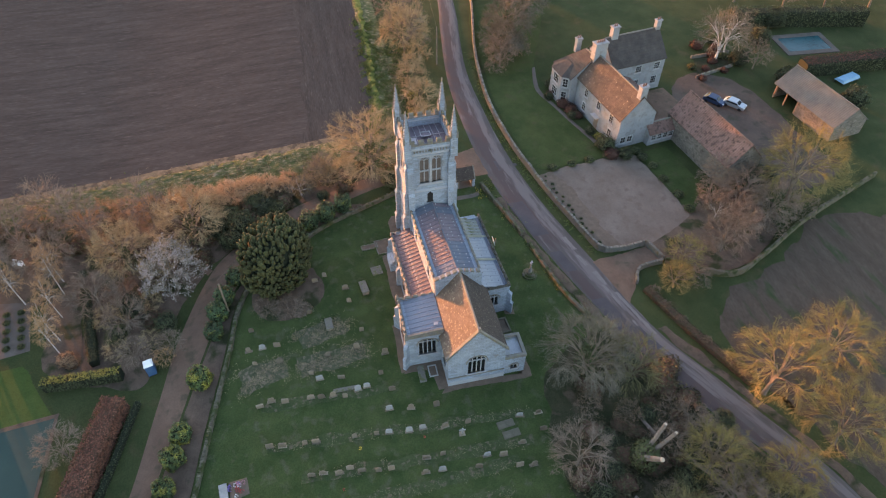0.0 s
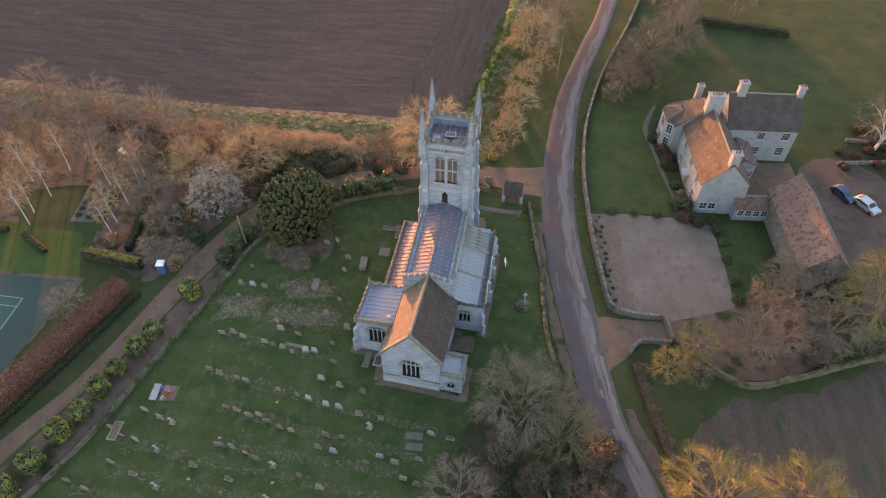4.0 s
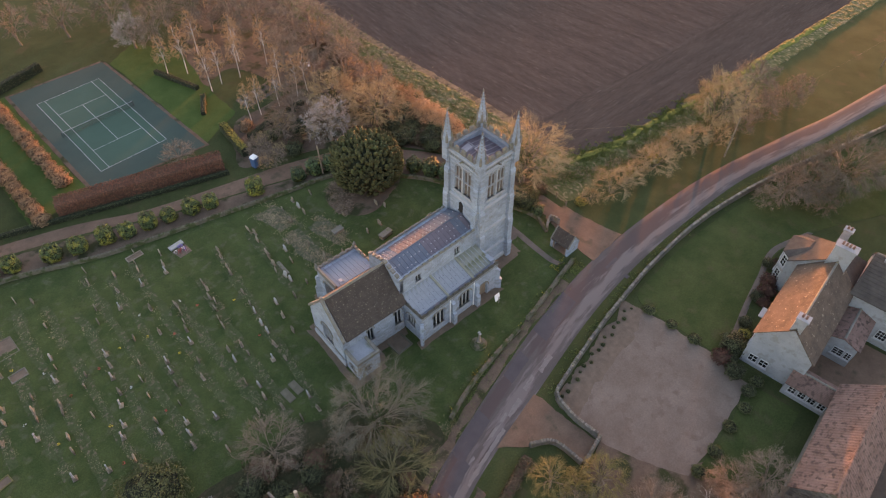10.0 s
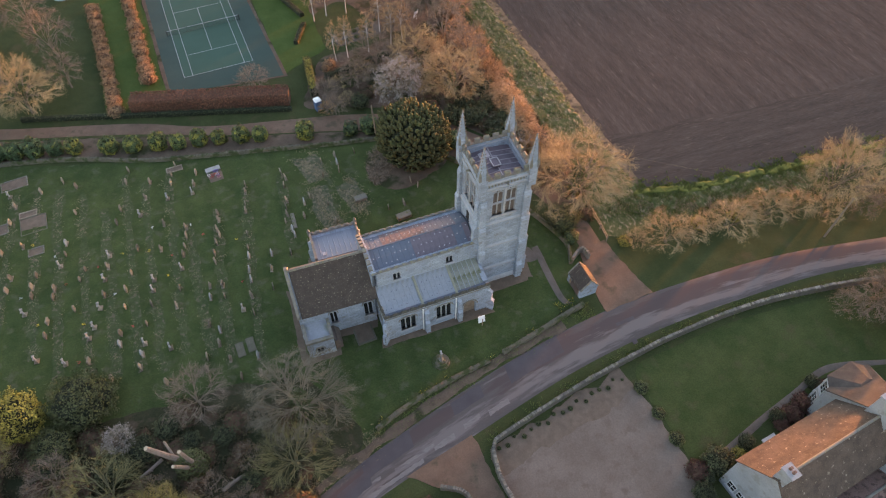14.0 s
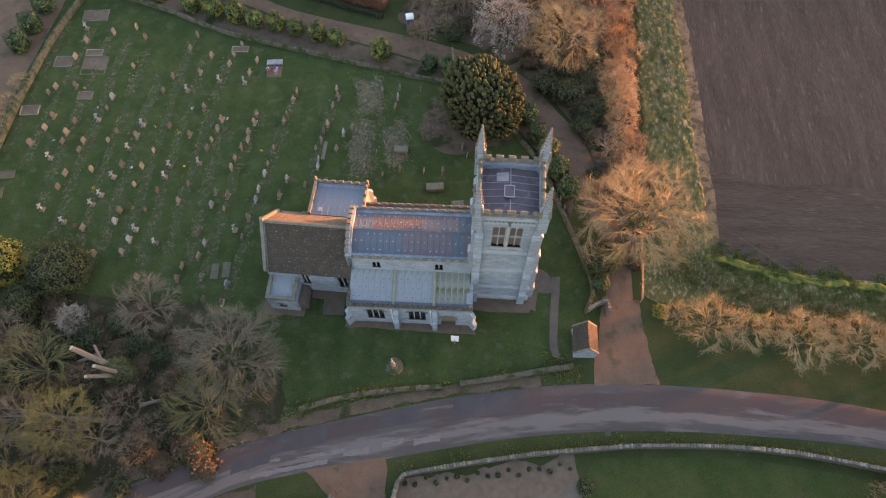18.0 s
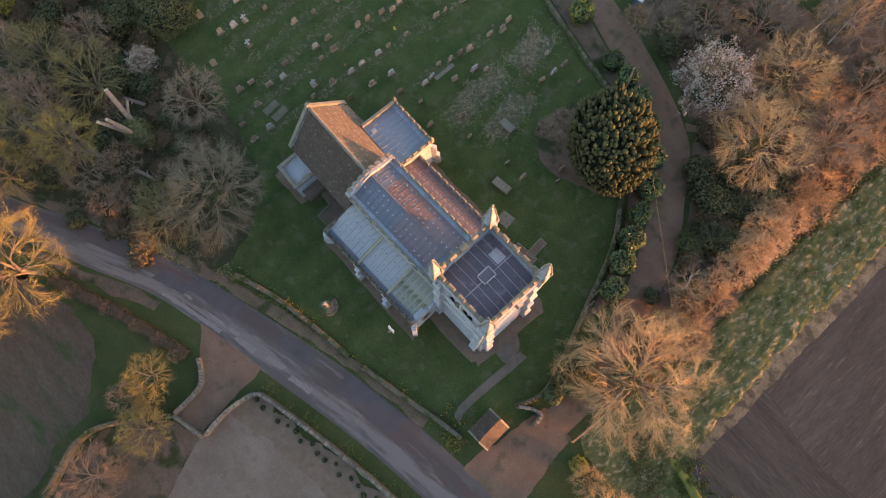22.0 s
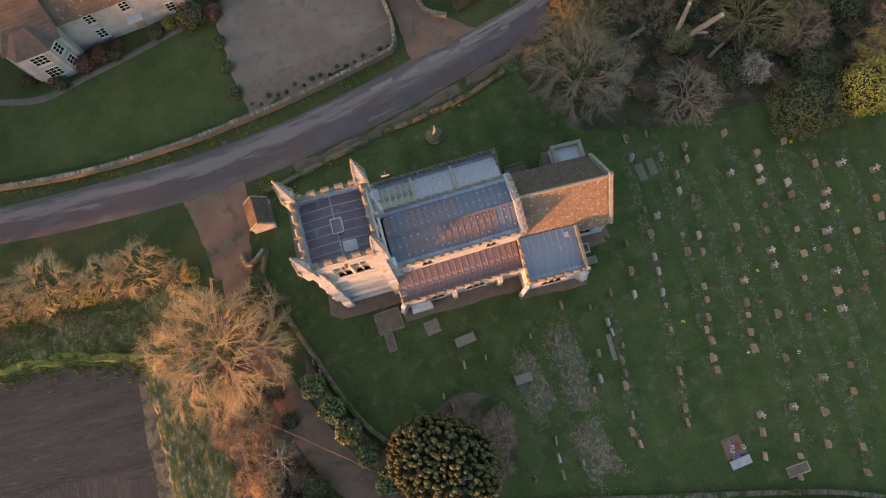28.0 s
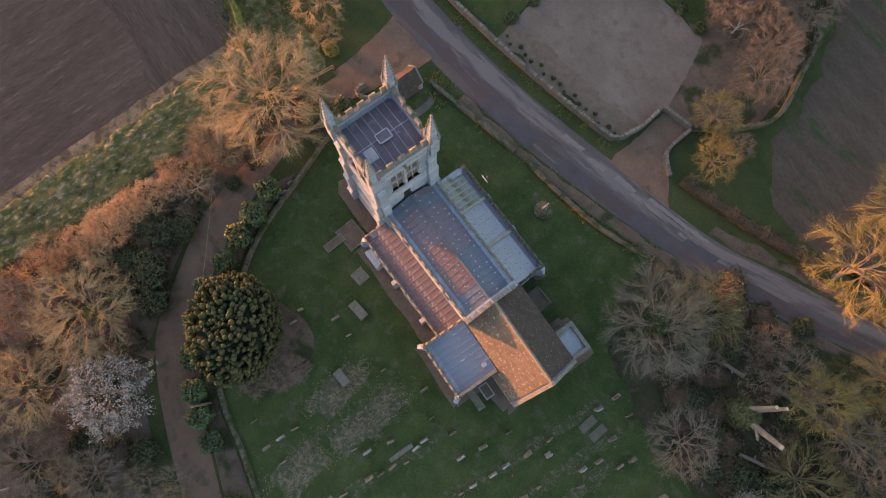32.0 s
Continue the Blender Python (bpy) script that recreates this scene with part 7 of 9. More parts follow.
rb_ = random.Random(41)
for i in range(72):
    t = rb_.random()
    x = 26 + 40 * t
    y0 = 10.5 - 5.0 * t if x < 34 else 8.4 - 5.0 * t
    bramble(x, y0 + rb_.uniform(0.5, 13), rb_.uniform(0.6, 1.3), None, rb_.uniform(0.4, 0.9))
for x, y, s in ((-13.6, -15.4, 1.0), (-12.6, -18.6, 1.1), (-14.8, -21, 1.0), (-14.6, -29, 1.2), (-12, -32, 1.1), (-9, -33, 1.0), (-15, -36, 1.1), (-3, -31, 0.9), (-11.4, -9.6, 0.8), (-15.4, -6.4, 0.9), (-14.6, -2.2, 0.8), (6, -35.6, 0.9), (-7, -37, 1.2), (-12, -42, 1.2), (-9, -47, 1.2), (-10.4, -23.2, 1.2), (-11.4, -26.4, 1.2), (-9.2, -27.4, 1.2), (-6.4, -29.4, 1.1), (-10.6, -18.4, 1.1), (-8.6, -22.8, 1.0), (-5.4, -25.6, 1.0), (-2.6, -29.6, 1.0), (0.6, -35.4, 1.1), (-13, -52, 1.2), (-13.5, -58, 1.2)):
    bramble(x, y, s, None, 1.1)
goldbush(52.6, 4.8, 1.2, None, 1.05)
gold(55.2, 7.4, 0.6, None, 1.1, "leafless tree with golden sunlit twigs in the thicket")
goldbush(59.5, 17.4, 0.6, lab="golden ivy-clad bush in the thicket")
bloom(43.3, 10.0, 0.42, None, 1.0, "small bush with sparse pale blossom")
gold(41.6, 27.6, 0.6, lab="leafless tree with golden sunlit twigs in the thicket")
for x, y in ((63.2, -33.8), (63.5, -30.0), (63.8, -26.6)):
    laurel(x, y, 1.3, None, 0.9, "round clipped evergreen bush beyond the wall")
for x, y, s in ((61.2, -14.0, 0.6), (61.3, -17.2, 0.55), (61.1, -20.4, 0.55), (61.4, -10.6, 0.7)):
    tan(x, y, s, None, 0.7)
# beside the house's entrance
for x, y, s in ((15.8, 28.7, 0.72), (12.0, 31.9, 0.80), (14.0, 30.4, 0.5)):
    gold(x, y, s * 0.62, None, 0.8, "golden twiggy shrub beside the entrance wall")
plain(11.4, 37.6, 0.8)
plain(4.6, 43.4, 0.85)
plain(9.4, 41.0, 0.7)
plain(7.6, 46.6, 0.85)
pale(5.4, 40.2, 0.8, None, 0.8)
holly(1.6, 49.0, 1.1, None, 1.2)
oval(0.4, 42.0, 0.62)
gold(4.2, 52.4, 1.15, lab="broad golden leafless tree beside the barn")
plain(2.6, 46.0, 0.75)
for x, y, s in ((9.4, 46, 0.9), (15.8, 31.6, 0.7), (5.5, 45.5, 0.8), (7.4, 52, 0.9), (10.9, 36.4, 0.5), (9.0, 42.6, 0.8), (3.2, 39.6, 0.6)):
    scrub(x, y, s)
# west of the tower, along the drive
broad(-14.0, -5.2, 1.28, 40, 0.86, "broad leafless tree with tan twigs beside the drive")
plain(-15.6, -12.1, 0.5, None, 0.9)
laurel(-11.0, 0.8, 0.8, None, 0.9, "small clipped laurel beside the gravel entrance")
pale(-11.9, -15.8, 0.8, None, 0.8)
scrub(-14.4, -13.2, 0.95)
for x, y, s in ((-15.2, -8.6, 0.7), (-15.4, -12.4, 0.8), (-13.4, -11.6, 0.75), (-12.8, -15.2, 0.7)):
    tan(x, y, s)
for x, y, s in ((-13.4, -18.2, 0.75), (-13.7, -20.6, 0.9), (-13.6, -23.0, 1.05), (-13.2, -25.6, 1.1), (-12.4, -27.8, 0.9), (-13.9, -28.6, 0.85)):
    mound(x, y, s)
for x, y, s in ((-14.4, -31.4, 0.9), (-12.6, -30.4, 0.9), (-15.2, -17.4, 0.6)):
    rust(x, y, s, None, 0.85)
olive(-11.2, -22.2, 0.6)
olive(-9.6, -25.6, 0.55)
olive(-9.0, -19.6, 0.5)
for x, y, s in ((-9.6, -21.0, 0.85), (-8.2, -24.4, 0.8), (-4.4, -25.6, 0.8), (7.4, -33.6, 0.7), (-6.6, -24.4, 0.9), (-10.4, -12.8, 0.45), (-7.2, -27.6, 0.8), (-11.0, -30.0, 0.9), (3.6, -38.0, 0.8)):
    holly(x, y, s, None, 0.9)
broad(-6.2, -30.6, 0.98, None, 0.95, "broad leafless tree with tan twigs in the copse")
broad(-3.4, -38.6, 0.85, None, 1.0, "broad leafless tree with tan twigs in the copse")
oval(-10.5, -36.5, 0.8)
bloom(1.3, -32.6, 1.0)
for x, y, s in ((6.6, -38.0, 0.66), (2.6, -41.8, 0.8), (11.3, -32.6, 0.42), (11.8, -36.6, 0.5)):
    plain(x, y, s)
for x, y, s in ((12.4, -33.6, 0.55), (-13.6, -33.2, 0.9), (-14.0, -40.0, 0.9), (-12.6, -46, 0.9), (-7, -42, 0.9)):
    rust(x, y, s)
for i, (x, y, s) in enumerate(((9.3, -58, 1), (7.0, -58.9, 0.95), (10.2, -65.7, 1.05), (6.2, -46.3, 0.85), (8.2, -46.0, 0.8), (2.6, -46.6, 0.85), (-1.3, -47.0, 0.9), (-3.5, -47.4, 0.9), (3.5, -58.6, 1.0), (-2.3, -59.3, 1.0), (1.2, -63.2, 1.05), (13.2, -67, 0.9), (-0.6, -51.5, 0.9), (6, -70, 1.0))):
    birch(x, y, s, group="birches in the copse")
for x, y, s in ((-4, -48, 0.85), (-9.5, -53, 0.9), (-11, -63, 1.0), (-5, -67, 1.0), (-9, -75, 1.1), (0, -76, 1.0), (-3, -86, 1.1), (6, -84, 1.0), (14, -88, 1.0), (3, -94, 1.1), (22, -92, 1.0), (30, -95, 0.9), (-12, -84, 1.0), (12, -98, 1.1), (-8, -98, 1.2)):
    far(x, y, s)
for x, y, s in ((-13, -49, 0.85), (-12.5, -57, 0.9), (-7.5, -59.5, 0.85), (-13.5, -69, 0.95), (-3.6, -54.5, 0.8), (-10, -44.5, 0.8), (-2, -71, 0.9), (4, -77, 0.95), (10, -76, 0.9), (-6, -81, 1.0)):
    oval(x, y, s, lab="tall leafless tree in the copse")
for x, y, s in ((-13.8, -37, 0.8), (-11.5, -40.5, 0.8), (-14.6, -43, 0.8), (-14.8, -52, 0.9), (-15, -61, 0.9)):
    rust(x, y, s)
bloom(13.8, -80, 0.9, None, 1.0, "tree with pale blossom behind the court")
for x, y, s in ((3.4, -36.0, 0.7), (-1.6, -35.2, 0.8), (9.0, -35.4, 0.55), (4.8, -40.6, 0.8), (-4.6, -33.6, 0.8), (-8.6, -34.6, 0.9), (0.4, -39.6, 0.9), (-6.8, -38.6, 0.9), (9.6, -39.4, 0.6), (-9.8, -27.6, 0.7)):
    (tan if s < 0.85 else scrub)(x, y, s, None, 0.7, "low tangled brown shrub in the copse")
land(ribbon("copse_path", [(0.4, -29.0), (-2.4, -31.4), (-5.0, -34.4)], [(-0.6, -28.2), (-3.4, -30.6), (-6.0, -33.6)], 0.06, M["drive"], 0.0, 4, 0.5, 0.0, 0.2), "narrow earth path into the copse", "path")
# along the lane to the west
# shrubs west of x = -43 added to keep low sun off the yard
for x, y, s in ((-21.9, 4.8, 1.2), (-25.6, 5.0, 0.9), (-18.6, 3.8, 0.6), (-30.9, 5.7, 1.2), (-34.0, 4.6, 0.8), (-36.6, 5.2, 1.15), (-40.6, 5.8, 0.95), (-28.4, 4.4, 0.7), (-43.5, 7.6, 0.95), (-48.5, 8.0, 1.05), (-54.5, 8.8, 1.1), (-61, 9.6, 1.1), (-52, 7.4, 0.9), (-58, 8, 0.9), (-66, 9, 0.9)):
    (tan if x > -46 else scrub)(x, y, s, None, 0.85)
goldbush(-17.2, 3.4, 0.4, None, 0.4, "yellow-green shrub in the lane hedge")
goldbush(-27.5, 3.9, 0.5, None, 0.45, "yellow-green shrub in the lane hedge")
goldbush(-32.4, 4.4, 0.45, None, 0.6, "yellow-green shrub in the lane hedge")
broad(-45.6, 5.4, 0.95, None, 1.2, "tall leafless tree in the lane hedge")
far(-56, 5, 0.9)
# the first tree is added to shade the farmhouse roofs
for x, y, s in ((-41.6, 22.8, 0.85), (-46.5, 25.4, 1.05), (-54, 30.6, 0.95)):
    wide(x, y, s, lab="broad spreading leafless tree beside the lane")
for x, y, s in ((-70.8, 42.9, 0.9), (-63.7, 31.4, 0.9), (-47, 84, 1.0), (-46, 93, 1.1), (-52, 76, 1.1), (-44, 102, 1.1), (-30, 104, 1.0), (-16, 100, 1.0)):
    far(x, y, s)
for x, y, s in ((-38.5, 21.6, 0.72), (-66, 30, 1.1), (-78, 32, 1.2)):
    far(x, y, s)
for x, y, s in ((-40.5, 22.4, 1.0), (-43, 23.4, 1.1), (-36.6, 20.4, 0.8), (-48.5, 25, 1.0), (-41.5, 25.8, 1.0)):
    scrub(x, y, s)
pale(-31.6, 60.4, 1.9, None, 1.1, "tall pale leafless tree behind the farmhouse")
pale(-33.6, 63.4, 1.5, None, 1.2, "tall pale leafless tree behind the farmhouse")
far(-28.0, 66.0, 0.6)
holly(-1.2, 48.6, 0.9)
plain(3.0, 40.6, 0.62)
for x, y, s in ((-30, 64, 0.9), (-22.5, 69, 1.0), (-14, 76, 1.1), (-36, 72, 1.0), (-41, 78, 1.1)):
    holly(x, y, s)
for x, y, s in ((-9.5, 33.2, 0.55), (-10.6, 32.0, 0.4), (-27, 26.9, 0.4), (-21, 28.9, 0.42), (-16.4, 30.2, 0.42), (-30.6, 28.2, 0.4), (-8.6, 35.6, 0.4)):
    holly(x, y, s, None, 0.95, "low clipped evergreen shrub beside the gravel")
ball = leaf_kind("clipped_bush", "round clipped olive-green bush at the lawn edge", "olive", "core", seed=19, rx=0.8, ry=0.8, h=1.1, n=700, size=0.09, lump=0.2)
maroon = leaf_kind("maroon_shrub", "dark red-brown shrub against the farmhouse", "maroon", "core_brown", seed=18, rx=1.5, ry=1.3, h=1.9, n=1500, size=0.11, lump=0.4)
for x, y, s in ((-10.2, 31.2, 0.8), (-22.6, 29.2, 0.75), (-24.4, 28.6, 0.8), (-21.0, 29.8, 0.6), (-27.6, 27.6, 0.6)):
    maroon(x, y, s)
holly(-12.4, 31.0, 0.78, None, 0.9, "round dark clipped bush at the house corner")
goldbush(-15.0, 31.0, 0.34, None, 0.6, "yellow-green shrub against the farmhouse front")
for i in range(17):
    t = i / 16
    ball(7.4 - 15.4 * t, 22.6 - 2.9 * t + 0.3 * math.sin(i * 2.4), R.uniform(0.2, 0.36), None, 0.8, "tiny green shrub along the yard wall", "shrubs along the yard wall")
for x, y in ((0.1, 37.3), (-3.5, 36.7), (-6.7, 36.5), (-10.3, 30.7), (-10.0, 27.6), (-9.7, 24.6), (-9.4, 21.5)):
    ball(x, y, R.uniform(0.85, 1.02), None, 0.8, group="clipped bushes round the gravel")
for x, y in ((3.2, 37.5), (-10.5, 35.5)):
    ball(x, y, 0.95, None, 0.8, group="clipped bushes round the gravel")
for x, y, s in ((-29.4, 57.4, 0.5), (-31.4, 59.8, 0.6), (-28.2, 60.4, 0.5), (-33.6, 60.6, 0.6), (-35.4, 62.6, 0.7), (-36.8, 59.4, 0.8), (-26.6, 55.4, 0.5)):
    maroon(x, y, s, lab="low dark shrub in the walled beds")
for x, y, s in ((-30.4, 55.2, 0.5), (-38, 63, 0.7), (-32.5, 62.5, 0.5)):
    olive(x, y, s * 0.6)
# south of the drive
broad(54.4, -48.6, 1.05, None, 0.95, "broad leafless tree with tan twigs beside the drive")
for x, y, s in ((66, -54, 1.0), (51, -62, 0.9), (63, -64, 1.0), (74, -60, 1.0), (55, -70, 1.0), (49, -53, 0.7)):
    far(x, y, s)
plain(21.8, -43.2, 0.62, None, 0.8, "small rounded leafless tree beside the court")

# laurels along the outside of the churchyard wall
LAURELS = [(61.2, -39.9), (58.6, -39.5), (56.2, -39.0), (53.6, -38.6), (50.8, -38.0), (48.2, -37.4), (43.5, -35.9), (40.3, -35.1), (36.8, -34.2), (34.1, -33.4), (31.2, -33.1), (28.5, -32.6), (25.4, -31.8), (22.8, -31.2), (16.6, -29.3), (10.2, -27.9), (7.6, -27.4),
           (5.2, -26.6), (2.3, -25.2), (-0.3, -23.0), (-2.4, -20.4), (-3.7, -17.7), (-5.0, -15.2), (-6.1, -12.8), (-7.4, -10.3)]
for x, y in LAURELS:
    (gilt if 14 < x < 49 else laurel)(x, y, R.uniform(1.0, 1.22), None, R.uniform(0.85, 1.1), group="laurels along the drive")

for x, y, s in ((8.4, -19.0, 0.8), (7.6, -21.6, 0.7), (9.2, -17.4, 0.5)):
    scrub(x, y, s, None, 0.32, "low grey twiggy growth beside the yew")
# the great yew: a mass of upright tufts
yew = thing("yew_tree", "great dark yew with a dense tufted crown", "tree", Matrix.Translation((3.2, -19.6, lie(-19.6))) @ rz(145) @ Matrix.Diagonal((1.45, 1.3, 1.36, 1)))
rr = random.Random(21)
trunk = B().lathe([(0.7, -0.1), (0.5, 0.6), (0.42, 2.4)], 9)
part("trunk", trunk, M["bark"], yew)
core, tufts = B(), B()


def shell(d, k):
    """A broad crown with steep sides and a flattened, uneven top."""
    flat = math.hypot(d.x, d.y)
    g = (flat ** 3 + abs(d.z) ** 3) ** (-1 / 3) if d.z > 0 else (flat ** 4 + abs(d.z) ** 4) ** (-1 / 4)
    g *= 1 + 0.10 * noise.noise(d * 2.2)
    return Vector((d.x * 3.45 * k * g, d.y * 3.0 * k * g, 3.1 + d.z * (3.3 if d.z > 0 else 2.9) * k * g))



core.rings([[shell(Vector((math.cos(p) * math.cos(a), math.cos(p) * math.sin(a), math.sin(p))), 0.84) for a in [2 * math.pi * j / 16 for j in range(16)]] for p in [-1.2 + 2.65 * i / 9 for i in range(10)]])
# near-black solid core stands for the shade between the tufts
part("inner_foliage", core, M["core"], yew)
for i in range(1250):
    z = 1 - 1.75 * (i + rr.random()) / 1250
    a = i * 2.399963 + rr.uniform(-0.4, 0.4)
    q = math.sqrt(max(0, 1 - z * z))
    d = Vector((q * math.cos(a), q * math.sin(a), z))
    up = (d * 0.7 + Vector((0, 0, 0.8)) + rnd_dir(rr) * 0.14).normalized()
    side = up.cross(Vector((0.3, 1, 0.1))).normalized()
    over = up.cross(side)
    long, w = rr.uniform(0.45, 0.85), rr.uniform(0.13, 0.21)
    c = shell(d, rr.uniform(0.86, 0.97)) - up * long * 0.45
    rings = []
    for t, r in ((0.0, 0.7), (0.4, 1.0), (0.8, 0.8), (1.0, 0.3)):
        rings.append([c + up * long * t + (side * math.cos(k * 1.0472) + over * math.sin(k * 1.0472)) * (w * r * rr.uniform(0.75, 1.25)) for k in range(6)])
    tufts.rings(rings)
    for k in range(12):
        e, t = rnd_dir(rr), rr.random()
        p = c + up * long * t + (side * e.x + over * e.y) * (w * 1.1 * (1 - t * 0.6))
        tufts.leaf(p, e + d * 0.4, rr.uniform(0.045, 0.08), rr.uniform(0, 6.28))
part("foliage", tufts, M["yew"], yew)


def hedge(label, a, b, width, h, n, size, leaf_m, core_m, name="hedge", top=None):
    """A clipped hedge between two points: leaves over a box-like body with rounded shoulders."""
    ax = Vector((b[0] - a[0], b[1] - a[1]))
    L = ax.length
    m = Matrix.Translation((a[0], a[1], 0)) @ rz(math.degrees(math.atan2(ax.y, ax.x)))
    t = thing(name, label, "hedge")
    rr = random.Random(int(L * 100))
    lv, crest, body = B(), B(), B()
    k = max(int(L / 1.5), 1)
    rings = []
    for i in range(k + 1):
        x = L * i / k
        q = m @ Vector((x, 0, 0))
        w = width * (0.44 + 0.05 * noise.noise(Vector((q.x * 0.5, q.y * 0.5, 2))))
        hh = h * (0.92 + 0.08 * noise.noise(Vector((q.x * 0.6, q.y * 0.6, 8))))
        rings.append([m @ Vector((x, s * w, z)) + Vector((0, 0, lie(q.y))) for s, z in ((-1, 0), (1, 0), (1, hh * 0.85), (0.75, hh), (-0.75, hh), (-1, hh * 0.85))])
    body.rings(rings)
    # where core is used, its near-black colour is the hedge's inner shade
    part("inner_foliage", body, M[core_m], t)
    per = width + 2 * h
    for i in range(n):
        x, s = rr.uniform(0, L), rr.uniform(0, per)
        if s < h:
            p, nn = Vector((x, -width / 2, s)), Vector((0, -1, 0.2))
        elif s < h + width:
            p, nn = Vector((x, s - h - width / 2, h)), Vector((0, 0, 1))
        else:
            p, nn = Vector((x, width / 2, s - h - width)), Vector((0, 1, 0.2))
        p += rnd_dir(rr) * 0.10
        p = m @ p
        p.z += lie(p.y)
        (crest if top and nn.z == 1 else lv).leaf(p, (m.to_3x3() @ nn) + rnd_dir(rr) * 0.8, size * rr.uniform(0.6, 1.3), rr.uniform(0, 6.28))
    part("foliage", lv, M[leaf_m], t)
    if top:
        part("clipped_top", crest, M[top], t)
    return t


hedge("thick russet beech hedge", (40.0, -44.4), (17.2, -38.3), 2.5, 2.4, 11000, 0.11, "beech", "core_brown")
hedge("low dark clipped hedge along the drive", (56, -47.2), (17.4, -36.2), 0.7, 0.7, 4200, 0.08, "holly", "core")
# golden top leaves: sunlight on the hedge top put into leaf colour
hedge("clipped dark garden hedge with a sunlit golden top", (12.9, -46.8), (13.4, -38.2), 1.1, 1.6, 3400, 0.09, "holly", "core", top="golden")
hedge("clipped dark hedge in the garden", (11.0, -41.6), (-0.5, -44.2), 1.0, 1.2, 2600, 0.09, "holly", "core")
hedge("low box hedge on the garden lawn", (13.6, -52.5), (11.2, -57.5), 0.8, 0.7, 900, 0.08, "holly", "core")
hedge("low box hedge on the garden lawn", (11.0, -60.0), (14.5, -69.5), 0.9, 0.8, 1200, 0.08, "holly", "core")
hedge("dark hedge beyond the court", (45.5, -78.5), (30, -84), 1.2, 1.6, 2000, 0.1, "holly", "core")
hedge("tall wide clipped hedge beside the pool", (-24.8, 73.4), (-24.0, 93), 3.0, 2.6, 5000, 0.12, "holly", "core", top="maroon")
hedge("tall dark hedge behind the pool", (-43.5, 70), (-38.5, 96), 3.0, 3.2, 5000, 0.14, "holly", "core")
hedge("low dark field hedge behind the farmhouse", (-66.9, 35.2), (-65.4, 52.3), 1.6, 1.3, 3000, 0.12, "holly", "core")
hedge("low straggling bramble hedge on the lane bank", (15.4, 25.2), (22.6, 27.6), 1.1, 0.6, 1500, 0.09, "bramble", "core_brown")
hedge("low straggling bramble hedge on the lane bank", (22.6, 27.6), (30.6, 31.0), 1.2, 0.7, 1600, 0.09, "bramble", "core_brown")
for x, y, s in ((16.0, 26.0, 0.30), (18.4, 26.4, 0.26), (21.0, 27.2, 0.28), (24.4, 28.6, 0.28), (28.0, 30.2, 0.3)):
    scrub(x, y, s)
for i in range(13):
    t = i / 12
    brushy(45.2 - 2.8 * t, -72.5 + 28.5 * t, R.uniform(0.9, 1.15), group="brown bushes beside the garden walk")
for i in range(12):
    t = i / 11
    brushy(39.6 - 2.2 * t, -76.5 + 26.0 * t, R.uniform(0.9, 1.2), group="brown bushes beside the court")
brushy(9.6, -45.0, 0.9, None, 0.8)
brushy(10.4, -44.2, 0.6)
olive(7.6, -39.4, 0.5)
# a pale gravel garden with rows of small box bushes, and a white bench
land(sheet("gravel_garden", [(-1.4, -54.8), (-0.8, -51.0), (7.0, -49.6), (7.6, -52.9)], 0.04, M["flags"], 0.12, soft=False, step=0.5), "pale gravel garden with rows of box", "gravel")
for i in range(5):
    for j in range(2):
        ball(0.8 + i * 1.35, -53.4 + 0.26 * i * 1.0 + j * 1.7, 0.55, None, 0.8, "small clipped box bush in the gravel garden", "box bushes in the gravel")
land(sheet("birch_bed", [(11.4, -43.4), (10.4, -47.4), (4, -48.2), (-5, -49.4), (-5.4, -45.4), (2, -44.6)], 0.045, M["leaflitter"], 0.25, step=0.6), "bare brown earth under the birches", "garden bed")
bench = thing("garden_bench", "white wooden garden bench on the grass", "bench", rz(65, -7.7, -53.7, lie(-53.7)))
for y in (-0.18, 0.0, 0.18):
    part("seat_slat", B().box(-0.8, 0.8, y - 0.07, y + 0.07, 0.42, 0.46), M["white"], bench)
for z in (0.6, 0.78):
    part("back_slat", B().box(-0.8, 0.8, 0.27, 0.31, z, z + 0.12), M["white"], bench)
for x in (-0.7, 0.7):
    part("leg", B().box(x - 0.04, x + 0.04, -0.22, -0.14, 0, 0.42), M["white"], bench)
    part("leg", B().box(x - 0.04, x + 0.04, 0.23, 0.31, 0, 0.9), M["white"], bench)


def tussocks(name, label, pts, wide_, n, material, hi=0.34, seed=1, thick=0.06):
    """Tufts of standing grass scattered along a line."""
    rt = random.Random(seed)
    line = smooth_line(pts, 1.0)
    g = B()
    for i in range(n):
        q = line[rt.randrange(len(line))]
        x, y = q.x + rt.gauss(0, wide_ * 0.5) + rt.uniform(-0.5, 0.5), q.y + rt.gauss(0, wide_ * 0.5) + rt.uniform(-0.5, 0.5)
        if noise.noise(Vector((x * 0.6, y * 0.6, seed))) < -0.1:
            continue
        base = Vector((x, y, lie(y)))
        for k in range(3):
            d = rnd_dir(rt)
            g.spike(base + Vector((d.x * 0.1, d.y * 0.1, 0)), base + Vector((d.x * 0.25, d.y * 0.25, hi * rt.uniform(0.35, 0.8))), thick)
    return tagged(part(name, g, material), label, "grass", kind="stuff")


